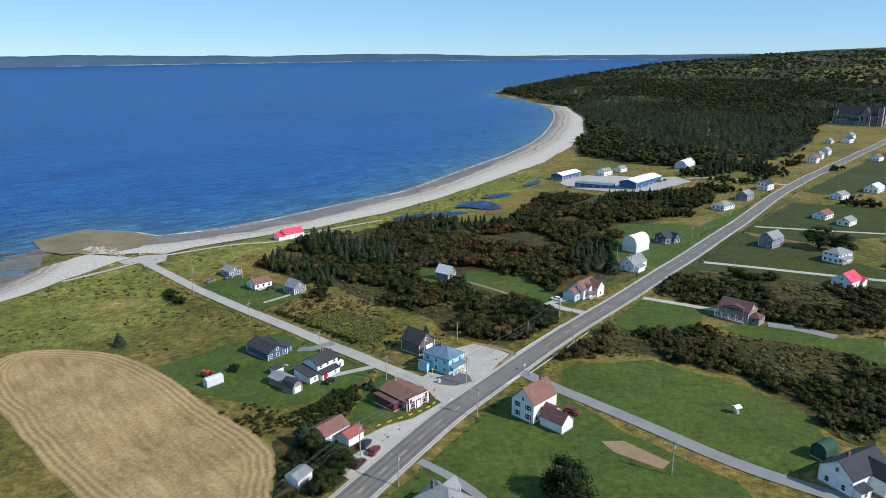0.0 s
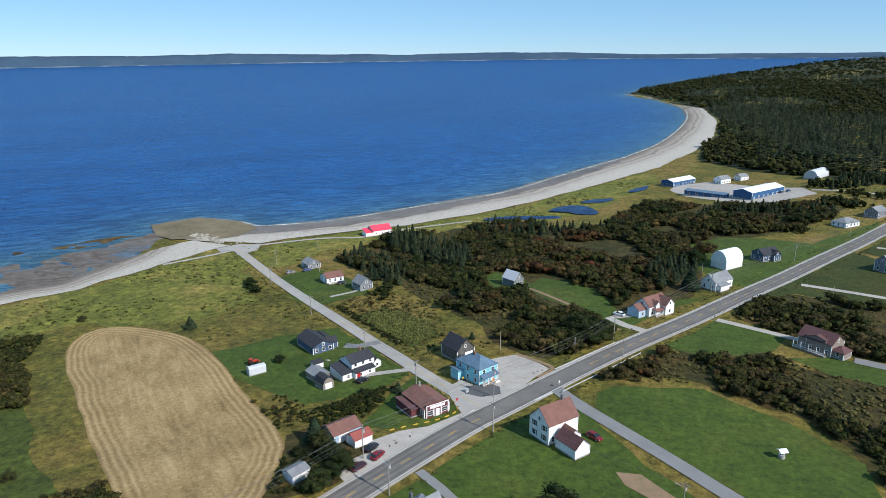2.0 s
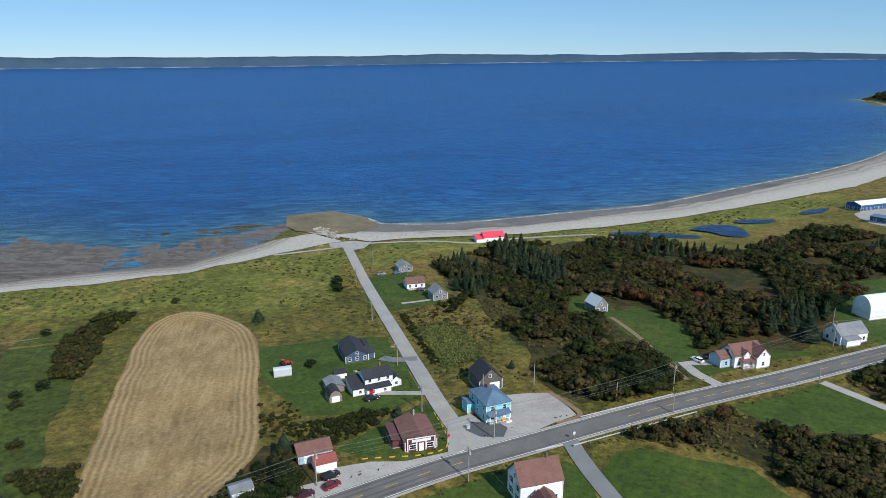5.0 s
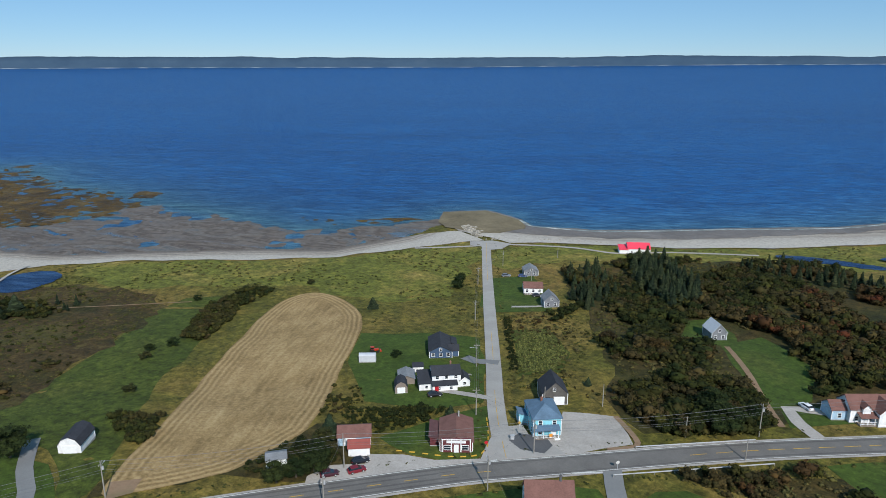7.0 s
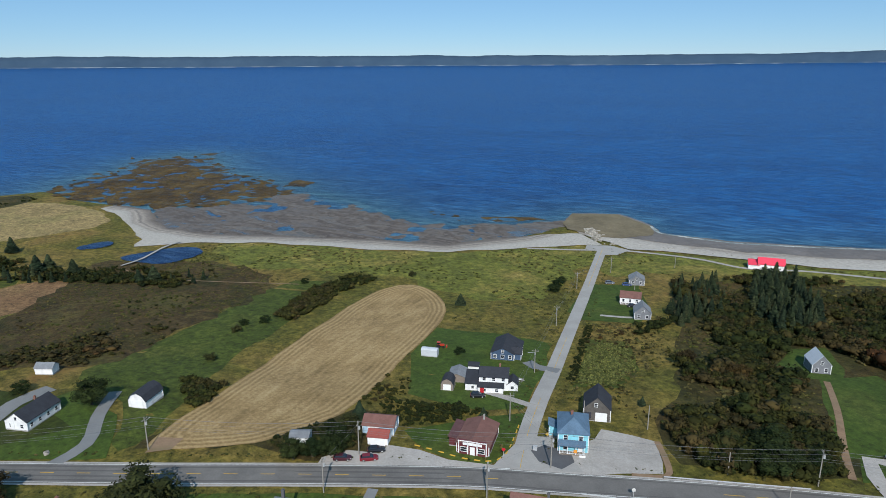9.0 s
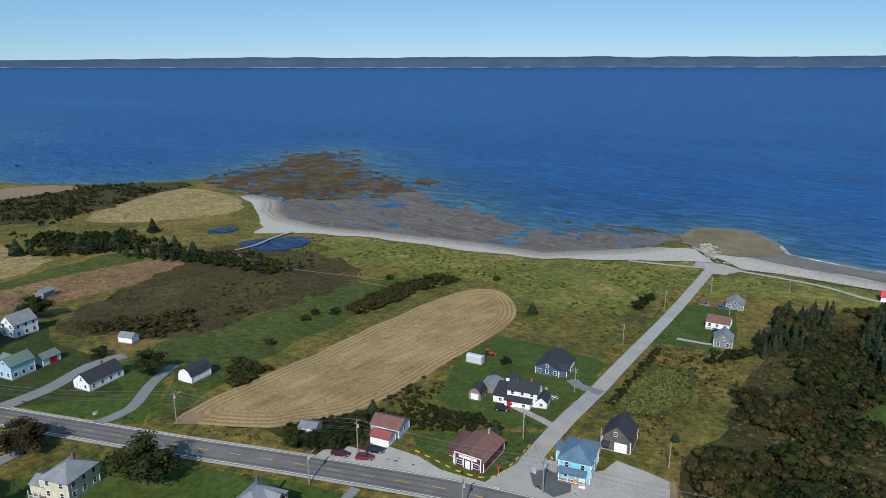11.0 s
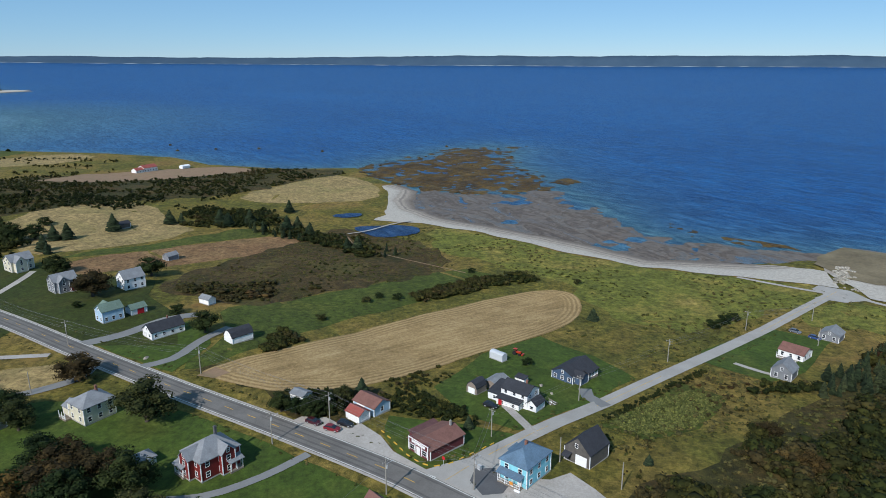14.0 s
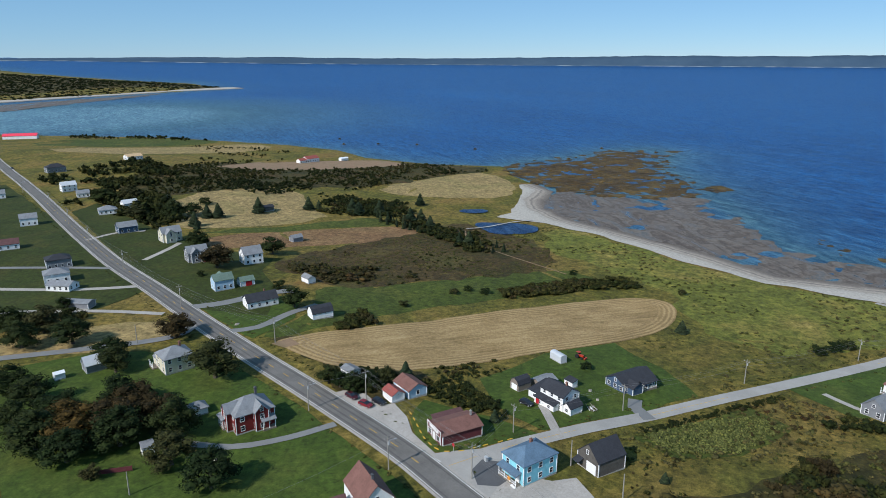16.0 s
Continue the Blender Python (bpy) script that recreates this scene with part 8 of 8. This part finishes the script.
car(36, 172.1, -40, P_RED, "red car beside the white house", 0.3)
car(-322.3, -324.3, 58, P_BLACK, "dark car on the main road", 0.26)
car(155.5, 576.5, 48, P_WHITE, "white car in the works yard", 0.3)
car(180.9, 563.2, 48, P_GREY, "grey car in the works yard", 0.3)
car(186.9, 568.9, 48, P_BLUE, "blue car in the works yard", 0.3)
car(300.1, 482.2, 30, P_RED, "red car on the far drive", 0.3)

# tractor in the yard
tr = thing("tractor", -78.8, 206.4, 60, "red-orange farm tractor on the grass", "tractor")
P_TRACTOR = car_paint("tractor_red", (0.42, 0.04, 0.015))
bm = bmesh.new()
add_box(bm, 0.7, 0, 0.75, 1.7, 0.7, 0.65)
add_box(bm, -0.6, 0, 0.6, 1.1, 0.9, 0.5)
part("body", bm, P_TRACTOR, tr)
bm = bmesh.new()
add_box(bm, -0.6, 0, 2.1, 1.3, 1.2, 0.12)
part("cab_roof", bm, P_TRACTOR, tr)
for sx in (-1.1, -0.1):
    for sy in (-0.5, 0.5):
        bm = bmesh.new()
        add_box(bm, sx, sy, 1.1, 0.07, 0.07, 1.0)
        part("cab_post", bm, M_TYRE, tr)
for px, r, wd in ((-0.7, 0.72, 0.4), (1.2, 0.45, 0.25)):
    for s_ in (-1, 1):
        bm = bmesh.new()
        bmesh.ops.create_cone(bm, segments=16, radius1=r, radius2=r, depth=wd, cap_ends=True, matrix=Matrix.Translation((px, s_ * 0.72, r)) @ Matrix.Rotation(math.pi / 2, 4, "X"))
        part("wheel", bm, M_TYRE, tr)
bm = bmesh.new()
add_box(bm, 2.3, 0, 0.3, 0.5, 1.5, 0.5)
part("loader_bucket", bm, P_TRACTOR, tr)

# wishing well on the big lawn
w = thing("garden_well", 82, 172.1, 20, "white-roofed stone garden well on the lawn", "garden well")
bm = bmesh.new()
bmesh.ops.create_cone(bm, segments=12, radius1=0.85, radius2=0.8, depth=0.9, cap_ends=True, matrix=Matrix.Translation((0, 0, 0.45)))
part("well_ring", bm, M_CONCRETE, w)
for sx in (-0.7, 0.7):
    bm = bmesh.new()
    add_box(bm, sx, 0, 0.8, 0.12, 0.12, 1.4)
    part("post", bm, M_TRIM, w)
bm = bmesh.new()
for s_ in (-1, 1):
    vs = add_box(bm, 0, s_ * 0.5, 2.0, 2.2, 1.1, 0.08)
    for v in vs:
        v.co.z -= abs(v.co.y) * 0.6 - 0.5
part("well_roof", bm, R_WHITE, w)

# brown board fence in the garden
f = thing("fence", 30.4, 108, 122, "reddish-brown board fence in the garden", "fence")
for i in range(7):
    bm = bmesh.new()
    add_box(bm, -4.5 + i * 1.5, 0, 0, 0.12, 0.12, 1.5)
    part("post", bm, W_MAROON, f)
    if i < 6:
        bm = bmesh.new()
        add_box(bm, -3.75 + i * 1.5, 0, 0.1, 1.4, 0.06, 1.2)
        part("panel", bm, W_MAROON, f)

# yellow kerb blocks round the store
KERBS = [(-17.7, 166.4, 40), (-15, 168.4, 38), (-12.1, 170.4, 38), (-9.4, 172.2, 38), (-6.7, 174.2, 42), (-4.5, 176.5, 48), (-2.9, 178.8, 65), (-2.5, 181.7, 105), (-3.9, 185, 125), (-6.2, 187.7, 132), (-8.5, 190.2, 135), (-11.7, 193.4, 135), (-13.8, 195.5, 135)]
for x, y, ang in KERBS:
    bm = bmesh.new()
    bmesh.ops.bevel(bm, geom=[e for e in (add_box(bm, 0, 0, 0, 1.5, 0.32, 0.26) and bm.edges)], offset=0.05, segments=1, affect="EDGES")
    ob = tagged(new("kerb_block", bm_mesh("kerb_block", bm, M_YELLOW)), "yellow-painted concrete parking kerb", "parking kerb", "kerb blocks")
    ob.matrix_world = Matrix.Translation((x, y, float(height(x, y)) + 0.1)) @ Matrix.Rotation(radians(ang), 4, "Z")

# green garden shelter behind the farmhouse
gz = thing("garden_shelter", 94.6, 150.1, 30, "dark green canvas garden shelter", "garden shelter")
M_CANVAS = paint_mat("green_canvas", (0.02, 0.07, 0.045), 0.8, 0.3)
body(gz, 0, 0, 0, 5.0, 4.0, 2.1, 2.0, "arch", M_CANVAS, M_CANVAS, over=0.05)

# guard rails
for pts in ([(24, 211.2), (34, 224.2), (44, 237.2)], [(27, 196.1), (40, 213.2), (52, 229.2)]):
    gr = thing("guard_rail", pts[1][0], pts[1][1], 0, "low galvanised guard rail beside the road", "guard rail")
    FOOT.pop()
    o = Vector((pts[1][0], pts[1][1]))
    a, b = Vector(pts[0]) - o, Vector(pts[2]) - o
    n = 9
    for i in range(n):
        p = a.lerp(b, i / (n - 1))
        bm = bmesh.new()
        add_box(bm, p.x, p.y, -0.3, 0.14, 0.14, 1.0)
        part("post", bm, M_POLE, gr)
    bm = bmesh.new()
    d = b - a
    add_box(bm, (a.x + b.x) / 2, (a.y + b.y) / 2, 0.5, d.length, 0.08, 0.3, math.atan2(d.y, d.x))
    part("rail", bm, M_STEEL, gr)

# rocks of the breakwater and loose boulders
ROCK_ME = []
for k in range(5):
    rnd = random.Random(k)
    bm = bmesh.new()
    bmesh.ops.create_icosphere(bm, subdivisions=2, radius=1.0)
    for v in bm.verts:
        v.co *= 1 + 0.35 * noise.noise(v.co * 1.3 + Vector((k * 7, 0, 0))) + rnd.uniform(-0.06, 0.06)
    ROCK_ME.append(bm_mesh("rock", bm, M_ROCK))
rr = random.Random(5)
for i in range(130):
    if i < 75:
        t = rr.random()
        x, y = -184 - 28 * t + rr.gauss(0, 2.4), 373 + 17 * t + rr.gauss(0, 2.0)
        s_ = rr.uniform(0.5, 1.5)
    else:
        t = rr.random()
        x, y = -176 + 66 * t + rr.gauss(0, 0.8), 371 + 51 * t + rr.gauss(0, 0.8) + 6 * math.sin(t * 3)
        s_ = rr.uniform(0.3, 0.8)
    ob = new("rock", rr.choice(ROCK_ME))
    ob.matrix_world = Matrix.Translation((x, y, float(height(x, y)) + s_ * 0.3)) @ Matrix.Rotation(rr.uniform(0, 6), 4, "Z") @ Matrix.Diagonal((s_ * 1.2, s_, s_ * 0.75, 1))
    tagged(ob, "pale grey armour stone above the beach", "rock", "shore rocks")
WEED_ME = []
for me in ROCK_ME:
    w_me = me.copy()
    w_me.materials.clear()
    w_me.materials.append(M_REEF)
    WEED_ME.append(w_me)
for i in range(110):
    x, y = rr.uniform(-640, -395), rr.uniform(95, 270)
    if not bool(inside(np.array(REEF, float), np.array(x), np.array(y))):
        continue
    s_ = rr.uniform(0.5, 1.9)
    me = rr.choice(WEED_ME)
    ob = new("boulder", me)
    ob.matrix_world = Matrix.Translation((x, y, SEA_Z + 0.1)) @ Matrix.Rotation(rr.uniform(0, 6), 4, "Z") @ Matrix.Diagonal((s_ * 1.4, s_, s_ * 0.6, 1))
    tagged(ob, "weed-dark boulder on the reef", "boulder", "reef boulders")
for x, y in ((-702.5, 224.6), (-725.4, 160), (-673.4, 11.6), (-694.3, -71.8), (-689.1, -124), (-725.6, -196.9), (-673.4, -165.7)):
    ob = new("boulder", WEED_ME[0])
    ob.matrix_world = Matrix.Translation((x, y, SEA_Z)) @ Matrix.Diagonal((2.6, 2.0, 1.8, 1))
    tagged(ob, "dark boulder standing in shallow water", "boulder", "sea boulders")

# timber heap behind the white house
lp = thing("lumber_pile", -40.9, 214.1, 30, "untidy heap of weathered boards and scrap", "lumber pile")
for i in range(16):
    bm = bmesh.new()
    add_box(bm, 0, 0, 0, rr.uniform(1.4, 3.2), 0.16, 0.07)
    o = part("plank", bm, rr.choice((M_WOOD, M_TRIM, W_TAN)), lp)
    o.matrix_local = Matrix.Translation((rr.uniform(-1.6, 1.6), rr.uniform(-1.2, 1.2), 0.05 + i * 0.045)) @ Matrix.Rotation(rr.uniform(-0.7, 0.7), 4, "Z")


def road_sign(x, y, turn, material, label, diamond=True):
    ob = thing("road_sign", x, y, turn, label, "road sign", "road signs")
    FOOT.pop()
    bm = bmesh.new()
    add_box(bm, 0, 0, -0.3, 0.08, 0.08, 2.6)
    part("post", bm, M_STEEL, ob)
    bm = bmesh.new()
    bmesh.ops.create_cone(bm, segments=4 if diamond else 8, radius1=0.5, radius2=0.5, depth=0.03, cap_ends=True, matrix=Matrix.Translation((0, -0.07, 2.1)) @ Matrix.Rotation(math.pi / 2, 4, "X"))
    part("plate", bm, material, ob)


road_sign(-3.6, 197.5, 45, M_YELLOW, "yellow diamond warning sign on a steel post")
road_sign(25.8, 199.7, 60, M_LINE_WHITE, "small white round sign on a steel post", False)
road_sign(-2.9, 183.3, 60, M_DOOR_RED, "red stop sign at the lane mouth", False)
bx = tagged(new("utility_box"), "grey steel utility cabinet on the forecourt", "utility box")
bx.matrix_world = Matrix.Translation((-1.5, 192.1, float(height(-1.2, 191.6)) + 0.2)) @ Matrix.Rotation(0.8, 4, "Z")
bm = bmesh.new()
add_box(bm, 0, 0, 0, 1.0, 0.7, 1.1)
part("cabinet", bm, M_STEEL, bx)
bm = bmesh.new()
add_box(bm, 0, 0, 1.1, 1.1, 0.8, 0.08)
part("lid", bm, M_STEEL, bx)
# garden mounds and stones on the lawns
for x, y, s_ in ((-60.7, 81.9, 0.8), (-47.9, 215.1, 0.5), (-53.5, 212.4, 0.6), (17.9, 128, 0.5)):
    ob = new("garden_stone", ROCK_ME[1])
    ob.matrix_world = Matrix.Translation((x, y, float(height(x, y)) + 0.15)) @ Matrix.Diagonal((s_ * 1.6, s_, s_ * 0.5, 1))
    tagged(ob, "low grey stone set in the lawn", "rock", "garden stones")
